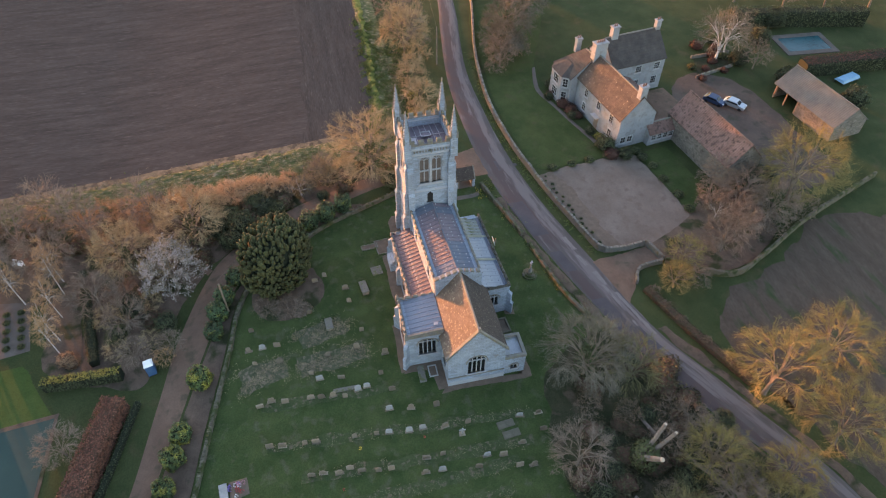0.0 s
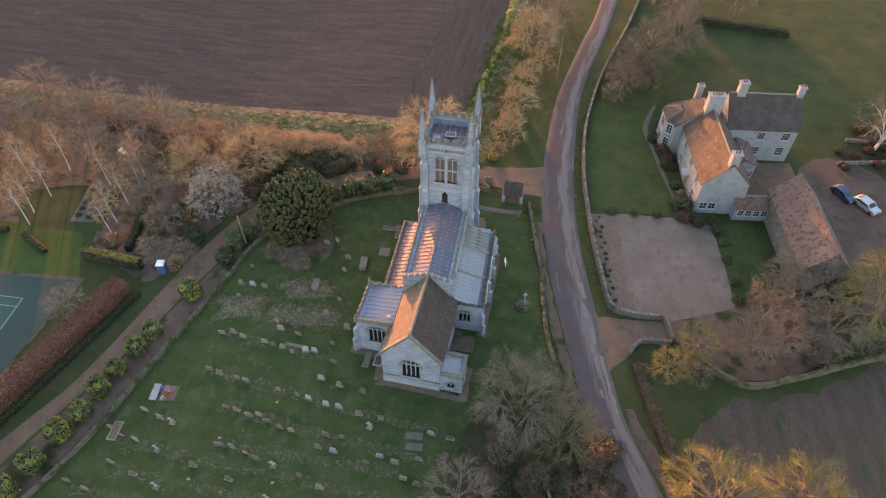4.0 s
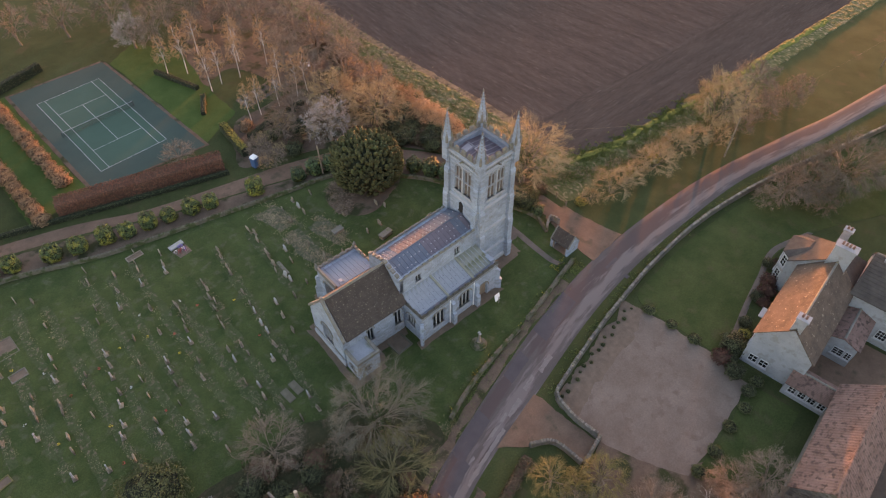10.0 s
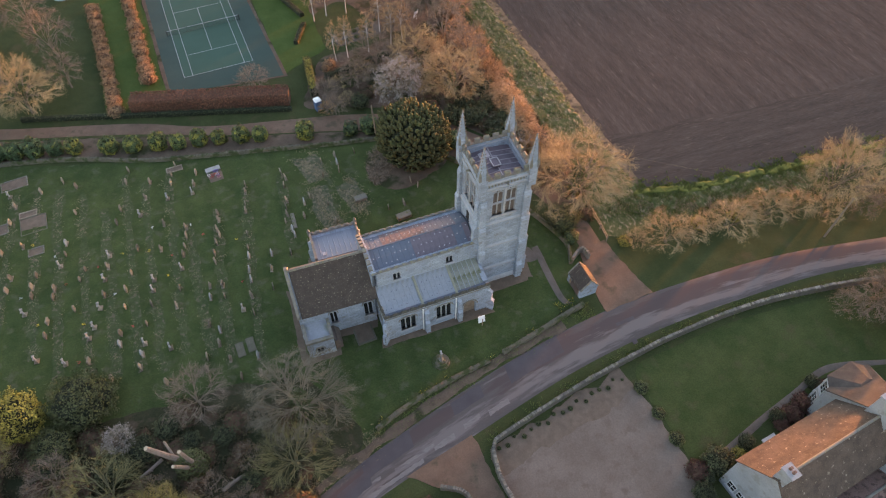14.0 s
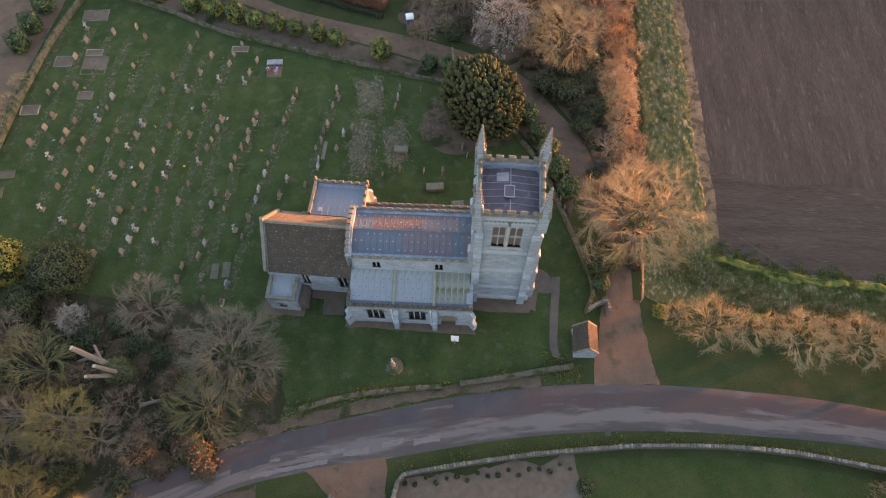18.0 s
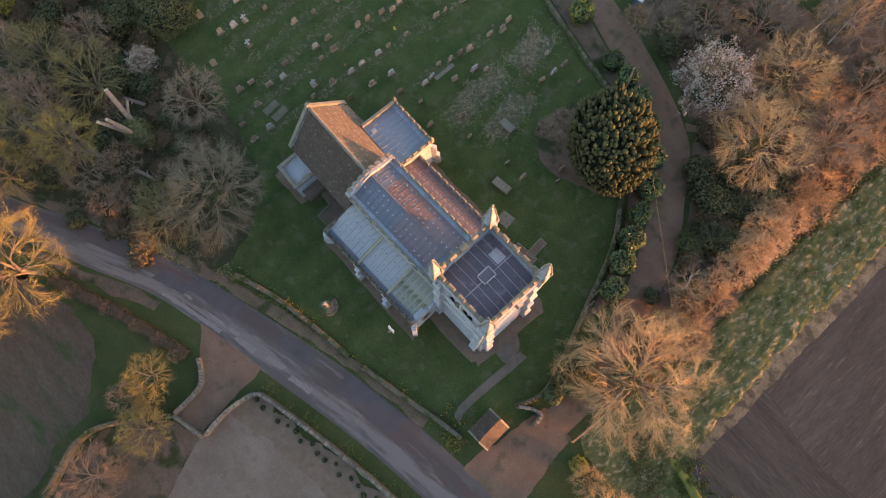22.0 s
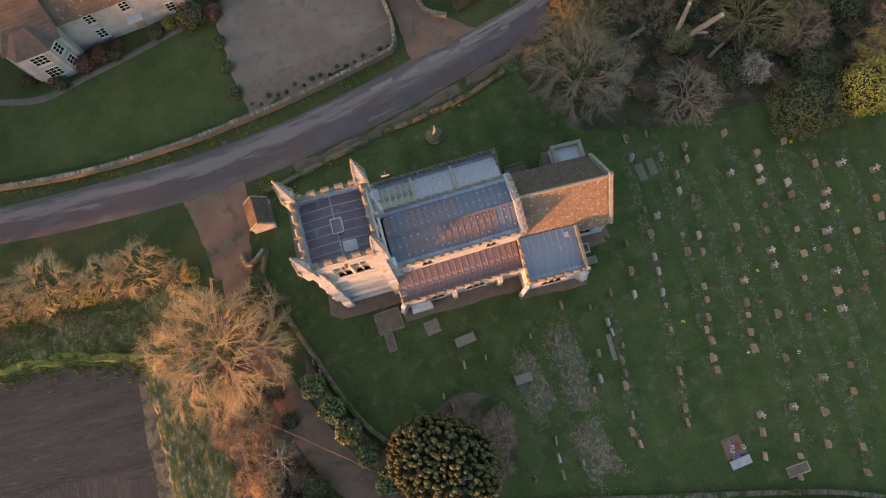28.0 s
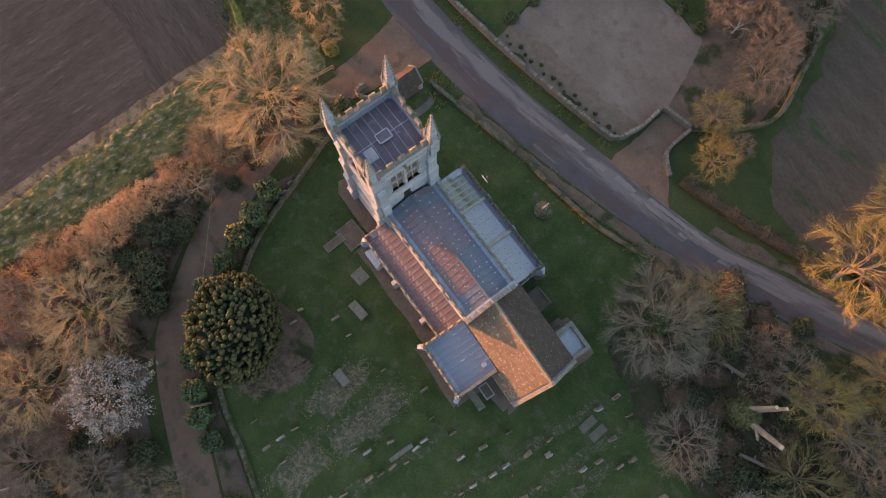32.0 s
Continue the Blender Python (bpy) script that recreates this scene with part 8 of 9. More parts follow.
M["dry_blades"] = mat("dry_grass_blades", (0.20, 0.155, 0.09), (0.33, 0.26, 0.16), 0.6, 6.0, 0.95, 0.0, island=0.35, place=True)
M["green_blades"] = mat("rank_grass_blades", (0.075, 0.105, 0.026), (0.14, 0.155, 0.045), 0.6, 6.0, 0.95, 0.0, island=0.35, place=True)
tussocks("dry_tussocks", "pale dry grass tussocks on the field bank", [(-19.0, -70), (-19.6, -43), (-19.6, -25), (-20.0, -10), (-20.6, -4)], 2.4, 4200, M["dry_blades"], 0.42, 51, 0.045)
tussocks("green_tussocks", "rank green tussocks on the field bank", [(-18.0, -70), (-18.6, -43), (-18.8, -25), (-19.4, -10), (-20.6, -4)], 3.0, 6500, M["green_blades"], 0.38, 52, 0.05)
tussocks("green_tussocks", "bright green tussocks at the field corner", [(-23.0, -3.6), (-29, -1.8), (-36, -1.3), (-44, -0.8), (-60, -0.2)], 1.7, 6000, M["green_blades"], 0.5, 54, 0.07)
tussocks("dry_tussocks", "pale dry grass tussocks on the lane verge", [(-18.0, -3.4), (-23.5, -0.6), (-30, 1.0), (-38, 1.8), (-48, 2.4)], 2.0, 3200, M["dry_blades"], 0.42, 55, 0.05)
tussocks("green_tussocks", "rank green tussocks on the lane verge", [(-18.6, -3.0), (-23.5, -0.8), (-30, 0.8), (-38, 1.6), (-48, 2.2)], 2.4, 4200, M["green_blades"], 0.42, 59, 0.06)
tussocks("verge_tussocks", "rank grass along the ruined lane wall", [(18.6, 17.2), (9.5, 14.7), (3.0, 13.4), (-8, 10.9)], 0.9, 1500, M["green_blades"], 0.25, 56, 0.03)
tussocks("verge_tussocks", "rank grass along the field wall verge", [(7.4, 21.3), (-4.8, 18.3), (-15.3, 16.6), (-24, 16.1), (-44, 17.6)], 0.5, 1500, M["green_blades"], 0.18, 57, 0.03)
tussocks("dead_stalks", "dead weed stalks on the lane bank", [(36, 25.4), (29, 22.0), (22.6, 18.9), (19, 17.6)], 1.2, 1200, M["dry_blades"], 0.25, 58, 0.025)
for i, (pts, w) in enumerate((([(12.4, -12.8), (13.4, -18.2)], 1.5), ([(16.6, -11.2), (17.2, -18.4)], 1.7), ([(16.8, -20.2), (17.6, -24.8)], 1.7))):
    tussocks("plot_tufts", "dry tufts over old grave plots", pts, w, 1300, M["dry_blades"], 0.16, 61 + i, 0.03)
for i, (x0, y0, x1, y1) in enumerate(((26.6, -22, 28.5, 5), (30.5, -18, 31.8, 4), (34.6, -17, 33.6, 2), (36.6, -27, 36.6, 1), (39.4, -26, 39.0, 2), (42.0, -29, 41.2, 1), (44.4, -23, 43.8, 1), (47.6, -27, 46.4, 0), (50.4, -29, 49.6, -1), (53.0, -29, 52.4, -4), (56.0, -30, 56.2, -9))):
    tussocks("row_tufts", "dry tufts along a row of graves", [(x0, y0), (x1, y1)], 0.35, 420, M["dry_blades"], 0.13, 71 + i, 0.03)
# ---- walls, gates and things round the churchyard ----
M["drywall"] = mat("dry_stone", (0.105, 0.095, 0.08), (0.195, 0.178, 0.15), 1.5, 10.0, 0.95, 0.5, island=0.45, rand=0.35, spot=(0.12, 0.115, 0.07), spot_at=0.6, spot_scale=1.5)


M["mosswall"] = mat("mossy_rubble", (0.095, 0.085, 0.06), (0.15, 0.13, 0.095), 1.2, 9.0, 0.97, 0.5, island=0.25, spot=(0.05, 0.06, 0.022), spot_at=0.52, spot_scale=1.2)


def stone_wall(label, pts, h, t, mat_name="drywall", cap=True, gaps=()):
    """A low rubble wall along a line, with a row of rough cap stones."""
    line = smooth_line(pts, 0.5)
    th = thing("stone_wall", label, "wall", kind="structure")
    body, caps = B(), []
    rings = []
    for i, q in enumerate(line):
        a, b = line[max(i - 1, 0)], line[min(i + 1, len(line) - 1)]
        d = (b - a).normalized()
        n = Vector((-d.y, d.x))
        z = lie(q.y)
        hh = h * (1 + 0.1 * noise.noise(Vector((q.x * 0.8, q.y * 0.8, 4))))
        w = t / 2
        rings.append([Vector((q.x + n.x * s, q.y + n.y * s, z + zz)) for s, zz in ((w, -0.1), (-w, -0.1), (-w * 0.8, hh), (w * 0.8, hh))])
    body.rings(rings)
    part("rubble", body, M[mat_name], th)
    if cap:
        rr = random.Random(len(line))
        i = 0
        dist = 0.0
        stones = B()
        count = 0
        for a, b in zip(line, line[1:]):
            d = (b - a)
            k = max(round(d.length / 0.25), 1)
            for j in range(k):
                c = a.lerp(b, (j + 0.5) / k)
                ang = math.atan2(d.y, d.x)
                z = lie(c.y) + h * (1 + 0.1 * noise.noise(Vector((c.x * 0.8, c.y * 0.8, 4)))) - 0.05
                L, W_, H_ = rr.uniform(0.07, 0.17), t * rr.uniform(0.30, 0.55), rr.uniform(0.06, 0.20)
                mm = Matrix.Translation((c.x, c.y, z)) @ pose(0, 0, 0, rr.uniform(-9, 9), rr.uniform(-9, 9), math.degrees(ang) + rr.uniform(-12, 12))
                st = B().hexa([(-L, -W_, 0), (L, -W_, 0), (-L, W_, 0), (L, W_, 0), (-L * 0.8, -W_ * 0.75, H_), (L * 0.7, -W_ * 0.8, H_), (-L * 0.7, W_ * 0.8, H_ * 0.9), (L * 0.8, W_ * 0.7, H_)], mm)
                if count < 110:
                    part("cap_stone", st, M[mat_name], th)
                else:
                    k0 = len(stones.v)
                    stones.v += st.v
                    stones.f += [tuple(q + k0 for q in f) for f in st.f]
                count += 1
        if stones.v:
            tagged(part("cap_stones", stones, M[mat_name], th), kind="stuff")
    return th


stone_wall("lichened dry-stone wall along the lane", [(8.1, 22.6), (7.6, 21.9), (1.9, 20.4), (-4.8, 18.9), (-11.2, 17.8), (-15.3, 17.2), (-24, 16.6), (-32.5, 16.9), (-44.8, 18.6), (-62, 22.4), (-80, 25.5)], 0.95, 0.42)
stone_wall("low stone wall turning into the yard", [(8.1, 22.6), (8.4, 25.4), (8.0, 28.2)], 0.8, 0.4)
stone_wall("low stone wall beside the house entrance", [(8.0, 28.5), (11.4, 29.4)], 0.9, 0.4)
stone_wall("low stone wall beside the house entrance", [(11.6, 29.2), (12.1, 25.8), (14.3, 24.4)], 0.7, 0.4)
stone_wall("long low garden wall by the dug plot", [(11.6, 29.6), (15.6, 36.6), (13.4, 43), (8.6, 52.5), (2.5, 68)], 0.9, 0.45, "mosswall")
stone_wall("ruined mossy churchyard wall beside the lane", [(18.6, 16.7), (14.2, 15.1), (9.5, 14.0), (4.8, 13.2)], 0.45, 0.5, "mosswall")
stone_wall("ruined mossy churchyard wall beside the lane", [(3.0, 12.8), (-1.6, 11.7), (-5.6, 10.6), (-8.2, 10.0)], 0.6, 0.5, "mosswall")
stone_wall("low stone wall round the garden beds", [(-27.4, 54.5), (-28.4, 58.4), (-29.6, 62.9)], 0.5, 0.35)
stone_wall("low stone wall round the garden beds", [(-33.8, 64.5), (-33.8, 60.6), (-33.7, 56.8)], 0.5, 0.35)
stone_wall("churchyard wall along the drive", [(66, -38.8), (57, -37.6), (48, -35.4), (39.3, -32.0), (32.2, -30.2), (22.5, -28.2), (13.3, -26.2), (7, -25.0), (2.4, -22.6), (-1.4, -17.6), (-4.3, -13.6), (-7.3, -6.6), (-9.7, -0.8), (-10.2, 1.8), (-9.4, 4.2)], 0.55, 0.45, "mosswall")
stone_wall("churchyard wall on the east side", [(59.0, -36.4), (60.0, -30), (60.3, -24.4), (60.2, -12), (59.6, -3)], 0.8, 0.45, "mosswall")
stone_wall("curved stone wall beside the lychgate", [(-9.6, 4.0), (-10.6, 3.2), (-11.6, 2.9), (-11.8, 4.2)], 1.0, 0.35)

# lychgate: a gabled stone and timber shelter over the entrance
lych = thing("lychgate", "stone lychgate with a steep stone-tile roof", "lychgate", rz(4, -9.2, 7.5) @ Matrix.Diagonal((0.82, 0.82, 0.88, 1)))
for s in (-1, 1):
    part("side_wall", B().box(-1.35, 1.35, s * 1.55 - 0.22, s * 1.55 + 0.22, 0, 1.9), M["stone"], lych)
    part("gable", B().hexa([(-1.35, s * 1.55 - 0.2, 1.9), (1.35, s * 1.55 - 0.2, 1.9), (-1.35, s * 1.55 + 0.2, 1.9), (1.35, s * 1.55 + 0.2, 1.9), (-0.05, s * 1.55 - 0.2, 3.35), (0.05, s * 1.55 - 0.2, 3.35), (-0.05, s * 1.55 + 0.2, 3.35), (0.05, s * 1.55 + 0.2, 3.35)]), M["stone"], lych)
    part("gable_coping", B().hexa([(-1.55, s * 1.72 - 0.10, 1.72), (-1.35, s * 1.72 - 0.10, 1.72), (-1.55, s * 1.72 + 0.10, 1.72), (-1.35, s * 1.72 + 0.10, 1.72), (-0.1, s * 1.72 - 0.10, 3.52), (0.1, s * 1.72 - 0.10, 3.52), (-0.1, s * 1.72 + 0.10, 3.52), (0.1, s * 1.72 + 0.10, 3.52)]).hexa([(1.35, s * 1.72 - 0.10, 1.72), (1.55, s * 1.72 - 0.10, 1.72), (1.35, s * 1.72 + 0.10, 1.72), (1.55, s * 1.72 + 0.10, 1.72), (-0.1, s * 1.72 - 0.10, 3.52), (0.1, s * 1.72 - 0.10, 3.52), (-0.1, s * 1.72 + 0.10, 3.52), (0.1, s * 1.72 + 0.10, 3.52)]), M["coping"], lych)
    first = None
    for i in range(8):
        t0, t1 = i / 8, min((i + 1.15) / 8, 1)
        x0, x1, z0, z1 = s * 1.5 * (1 - t0), s * 1.5 * (1 - t1), 1.75 + 1.7 * t0, 1.75 + 1.7 * t1
        ob = part("roof_slope" if first is None else "tile_course", B().hexa([(x0, -1.62, z0 - 0.05), (x0, 1.62, z0 - 0.05), (x1, -1.62, z1 - 0.08), (x1, 1.62, z1 - 0.08), (x0, -1.62, z0 + 0.08), (x0, 1.62, z0 + 0.08), (x1, -1.62, z1 + 0.03), (x1, 1.62, z1 + 0.03)]), M["slate"], lych if first is None else first)
        first = first or ob
for s in (-1, 1):
    for y in (-1.2, 1.2):
        part("post", B().box(s * 1.2 - 0.09, s * 1.2 + 0.09, y - 0.09, y + 0.09, 0, 1.95), M["wood"], lych)
part("floor", B().box(-1.35, 1.35, -1.33, 1.33, 0.0, 0.09), M["flags"], lych)

# churchyard cross on its round steps
cross = thing("churchyard_cross", "small weathered churchyard cross on round mossy steps", "cross", rz(10, 9.85, 11.6) @ Matrix.Diagonal((0.85, 0.85, 0.95, 1)))
for i, (r, z) in enumerate(((1.15, 0.28), (0.85, 0.52), (0.55, 0.8))):
    part("step", B().lathe([(r, z - 0.30), (r, z - 0.03), (r - 0.04, z)], 12), M["mosswall"], cross)
part("shaft", B().lathe([(0.34, 0.8), (0.30, 1.05), (0.20, 1.2), (0.13, 2.0), (0.17, 2.06), (0.10, 2.2)], 8), M["coping"], cross)
part("head", B().box(-0.07, 0.07, -0.27, 0.27, 2.42, 2.56).box(-0.07, 0.07, -0.08, 0.08, 2.18, 2.84), M["stone_pale"], cross)

# white notice board leaning by the north door
board = thing("notice_board", "white notice board on a short post beside the church door", "notice board", rz(92, 3.9, 8.6))
part("board", B().box(-0.03, 0.03, -0.4, 0.4, 0.45, 1.5, pose(0, 0, 0, 0, -12, 0)), M["white"], board)
part("post", B().box(0.05, 0.13, -0.05, 0.05, 0, 1.35), M["wood"], board)

# portable lavatory beside the drive
M["bluepl"] = mat("blue_plastic", (0.05, 0.10, 0.20), (0.06, 0.12, 0.23), 1.0, 12.0, 0.45, 0.05, grain=0.08)
hut = thing("portable_toilet", "blue plastic portable toilet with a white roof", "toilet cabin", Matrix.Translation((13.5, -35.0, lie(-35.0))) @ rz(14) @ Matrix.Diagonal((0.85, 0.85, 0.9, 1)))
part("cabin", B().box(-0.55, 0.55, -0.55, 0.55, 0.05, 2.0), M["bluepl"], hut)
part("roof", B().hexa([(-0.62, -0.62, 2.0), (0.62, -0.62, 2.0), (-0.62, 0.62, 2.0), (0.62, 0.62, 2.0), (-0.4, -0.4, 2.3), (0.4, -0.4, 2.3), (-0.4, 0.4, 2.3), (0.4, 0.4, 2.3)]), M["white"], hut)
part("door", B().box(-0.42, 0.42, 0.55, 0.59, 0.12, 1.92), M["bluepl"], hut)
part("base", B().box(-0.6, 0.6, -0.6, 0.6, 0.0, 0.08), M["metal"], hut)
# pole beside the yew, felled trunks in the thicket
lane_pole = thing("wooden_pole", "tall wooden cable pole beside the lane", "pole", Matrix.Translation((-41.6, 10.7, lie(10))))
part("shaft", B().tube((0, 0, -0.1), (0, 0, 7.3), 0.14, 0.10, 8), M["wood"], lane_pole)
far_pole = thing("wooden_pole", "tall wooden cable pole along the lane verge", "pole", Matrix.Translation((-84, 14.6, 0)))
part("shaft", B().tube((0, 0, -0.1), (0, 0, 7.3), 0.14, 0.10, 8), M["wood"], far_pole)
corner_pole = thing("wooden_pole", "wooden pole at the churchyard corner", "pole", Matrix.Translation((60.6, -40.4, lie(-40.4))))
part("shaft", B().tube((0, 0, -0.1), (0.1, -0.1, 5.2), 0.13, 0.10, 8), M["wood"], corner_pole)
for a, b in (((-41.6, 10.7, 7.1), (7.12, -26.21, 5.45)), ((-41.6, 10.7, 7.1), (-84, 14.6, 7.1))):
    cable = B()
    pts = [Vector(a).lerp(Vector(b), i / 12) - Vector((0, 0, 0.3 * 4 * (i / 12) * (1 - i / 12))) for i in range(13)]
    cable.rings([[p + Vector((0, 0, 0.011)), p + Vector((0.008, 0.008, -0.006)), p + Vector((-0.008, -0.008, -0.006))] for p in pts])
    cb = thing("overhead_cable", "thin overhead cable slung between wooden poles", "cable")
    part("wire", cable, M["wood"], cb)
M["log"] = mat("barkless_wood", (0.185, 0.145, 0.118), (0.26, 0.205, 0.168), 1.2, 12.0, 0.9, 0.3, stretch=(0.4, 2, 2), spot=(0.16, 0.11, 0.08), spot_at=0.62)
M["cutwood"] = mat("fresh_cut_wood", (0.38, 0.29, 0.20), (0.46, 0.36, 0.26), 3.0, 20.0, 0.9, 0.1)
pole = thing("wooden_pole", "leaning grey wooden pole beside the drive", "pole", Matrix.Translation((6.9, -26.3, lie(-26.3))))
part("shaft", B().tube((0, 0, -0.1), (0.25, 0.1, 5.6), 0.13, 0.10, 8), M["wood"], pole)
# a pollarded tree: three tall cut trunks from one ivy-clad stump
poll = thing("pollarded_tree", "three tall barkless cut trunks rising from an ivy-clad stump", "tree", Matrix.Translation((36.0, 14.8, 0)))
part("stump", B().lathe([(1.0, -0.1), (0.75, 0.5), (0.62, 1.5), (0.4, 1.7)], 10), M["bark"], poll)
for p, q, r in (((0.0, 0.2, 1.2), (0.1, 1.0, 7.2), 0.21), ((0.3, 0.3, 1.2), (0.9, 1.9, 6.6), 0.20), ((0.4, -0.1, 1.2), (3.1, -0.6, 6.6), 0.28)):
    p, q = Vector(p), Vector(q)
    k = p.lerp(q, 0.5) + Vector((0.08, 0.05, 0.1))
    lg = part("cut_trunk", B().tube(p, k, r * 1.15, r, 9).tube(k, q, r, r * 0.82, 9), M["log"], poll)
    part("cut_face", B().tube(q, q + (q - k).normalized() * 0.03, r * 0.78, r * 0.74, 9), M["cutwood"], lg)
part("side_limb", B().tube((1.6, -0.35, 3.6), (1.9, -1.4, 5.2), 0.16, 0.12, 7), M["log"], poll)
rp = random.Random(83)
iv = B()
for i in range(1900):
    d = rnd_dir(rp)
    c = Vector((0.5 + d.x * 1.5, 0.1 + d.y * 1.3, 1.7 + d.z * 1.9)) * 1.0
    if c.z > -0.05:
        iv.leaf(c + rnd_dir(rp) * 0.2, d + rnd_dir(rp) * 0.6, rp.uniform(0.09, 0.17), rp.uniform(0, 6.28))
part("ivy", iv, M["olive"], poll)
for x, y, ang, L, r in ((33.2, 17.4, 200, 2.4, 0.2), (40.8, 13.4, 30, 2.6, 0.2)):
    lg = thing("felled_trunk", "pale barkless felled trunk lying in the ivy", "log", Matrix.Translation((x, y, lie(y) + r)) @ rz(ang), "felled trunks")
    part("trunk", B().tube((-L / 2, 0, 0), (0, 0.06, 0.04), r, r * 0.95, 9).tube((0, 0.06, 0.04), (L / 2, 0, 0.05), r * 0.95, r * 0.8, 9), M["log"], lg)
    part("stub", B().tube((0.2, 0.1, 0.1), (0.0, 0.5, 0.35), r * 0.4, r * 0.3, 6), M["log"], lg)

# summer house by the court, and the net
M["ledger_moss"] = mat("mossy_thatch", (0.085, 0.082, 0.03), (0.14, 0.125, 0.05), 1.0, 9.0, 0.95, 0.5)
sh = thing("garden_pavilion", "small round pale blue garden pavilion", "pavilion", Matrix.Translation((50.5, -80.5, lie(-80))))
M["paleblue"] = mat("pale_blue_paint", (0.30, 0.42, 0.46), (0.38, 0.50, 0.54), 1.0, 12.0, 0.7, 0.1)
part("drum", B().lathe([(1.9, 0), (1.9, 0.9), (1.75, 0.9), (1.75, 0)], 16), M["paleblue"], sh)
for i in range(8):
    part("post", B().tube((1.8 * math.cos(i * 0.785), 1.8 * math.sin(i * 0.785), 0), (1.8 * math.cos(i * 0.785), 1.8 * math.sin(i * 0.785), 1.7), 0.06, 0.06, 5), M["paleblue"], sh)
part("roof", B().lathe([(2.1, 1.7), (1.6, 2.1), (0.1, 2.3)], 16), M["ledger_moss"], sh, "mossy golden-green roof")
for i in range(16):
    part("pane", B().box(1.76, 1.80, -0.22, 0.22, 1.0, 1.6, rz(i * 22.5)), M["glass"], sh)
net = thing("tennis_net", "dark tennis net across the court", "net", CT)
mesh = B()
for i in range(121):
    mesh.box(-6.0 + i * 0.1 - 0.004, -6.0 + i * 0.1 + 0.004, -0.004, 0.004, 0.1, 0.98)
for i in range(10):
    mesh.box(-6.0, 6.0, -0.004, 0.004, 0.1 + i * 0.09, 0.108 + i * 0.09)
part("mesh", mesh, M["metal"], net)
part("tape", B().box(-6.0, 6.0, -0.02, 0.02, 0.98, 1.04), M["stone_pale"], net)
for x in (-6.1, 6.1):
    part("post", B().tube((x, 0, 0.06), (x, 0, 1.1), 0.06, 0.06, 6), M["metal"], net)

# post-and-rail fence between the copse and the field bank
fence = thing("rail_fence", "low weathered timber rail fence along the field bank", "fence")
fl = smooth_line([(-15.2, 2.4), (-15.4, -3), (-15.1, -14), (-14.7, -25), (-14.7, -36)], 2.6)
for i, q in enumerate(fl):
    z = lie(q.y)
    part("post", B().box(q.x - 0.05, q.x + 0.05, q.y - 0.05, q.y + 0.05, z - 0.1, z + 1.05), M["wood"], fence)
    if i + 1 < len(fl):
        p = fl[i + 1]
        for h in (0.5, 0.95):
            part("rail", B().tube((q.x - 0.06, q.y, z + h), (p.x - 0.06, p.y, lie(p.y) + h), 0.05, 0.05, 4), M["wood"], fence)
# daffodils and spring flowers along the ruined wall and beside the lychgate
M["petal"] = mat("yellow_petals", (0.50, 0.36, 0.03), (0.62, 0.46, 0.06), 2.0, 20.0, 0.8, 0.0, island=0.3)
rd = random.Random(61)
for i in range(20):
    if i < 9:
        x, y = -7.6 + 2.6 * rd.random(), 9.0 + 0.8 * rd.random()
    else:
        t = rd.random()
        x, y = 18.0 - 24 * t, 15.9 - 5.9 * t + rd.uniform(-0.5, 0.3)
    fl_ = thing("daffodil_clump", "small clump of yellow daffodils in the grass", "flowers", Matrix.Translation((x, y, lie(y))), "daffodils by the wall")
    lv, pt = B(), B()
    for j in range(16):
        d = rnd_dir(rd)
        lv.spike(Vector((d.x * 0.12, d.y * 0.12, 0)), Vector((d.x * 0.26, d.y * 0.26, 0.3)), 0.025)
        if j < 5:
            pt.leaf(Vector((d.x * 0.25, d.y * 0.25, 0.34)), rnd_dir(rd) + Vector((0, 0, 0.8)), 0.045, rd.uniform(0, 6))
    part("leaves", lv, M["green_blades"], fl_)
    part("blooms", pt, M["petal"], fl_)

# ---- gravestones, row by row from west to east: (x, y), crosses apart ----
M["grave"] = mat("lichened_headstone", (0.150, 0.122, 0.088), (0.225, 0.185, 0.135), 1.5, 12.0, 0.92, 0.35, rand=0.35, spot=(0.30, 0.265, 0.21), spot_at=0.66, spot_scale=2.5)
M["marble"] = mat("white_marble", (0.24, 0.236, 0.225), (0.33, 0.325, 0.31), 1.5, 14.0, 0.6, 0.1, rand=0.1)
M["ledger"] = mat("mossy_ledger", (0.115, 0.105, 0.085), (0.175, 0.16, 0.135), 1.2, 10.0, 0.95, 0.4, spot=(0.10, 0.11, 0.05), spot_at=0.58, spot_scale=2.0)


def head_mesh(w, h, t, top):
    """The outline of a headstone: flat, rounded, pointed or shouldered top."""
    if top == "round":
        arc = [(w / 2 * math.cos(a), h - w / 2 * 0.7 + w / 2 * 0.7 * math.sin(a)) for a in [math.pi * i / 8 for i in range(9)]]
    elif top == "point":
        arc = [(w / 2, h * 0.75), (w * 0.3, h * 0.92), (0, h), (-w * 0.3, h * 0.92), (-w / 2, h * 0.75)]
    elif top == "ogee":
        arc = [(w / 2, h * 0.82), (w * 0.36, h * 0.82), (w * 0.28, h * 0.93), (0, h), (-w * 0.28, h * 0.93), (-w * 0.36, h * 0.82), (-w / 2, h * 0.82)]
    else:
        arc = [(w / 2, h - 0.04), (w / 2 - 0.04, h), (-w / 2 + 0.04, h), (-w / 2, h - 0.04)]
    poly = [(-w / 2, -0.15), (w / 2, -0.15)] + arc
    return slab(B(), poly, -t / 2, t / 2, Matrix.Identity(4))


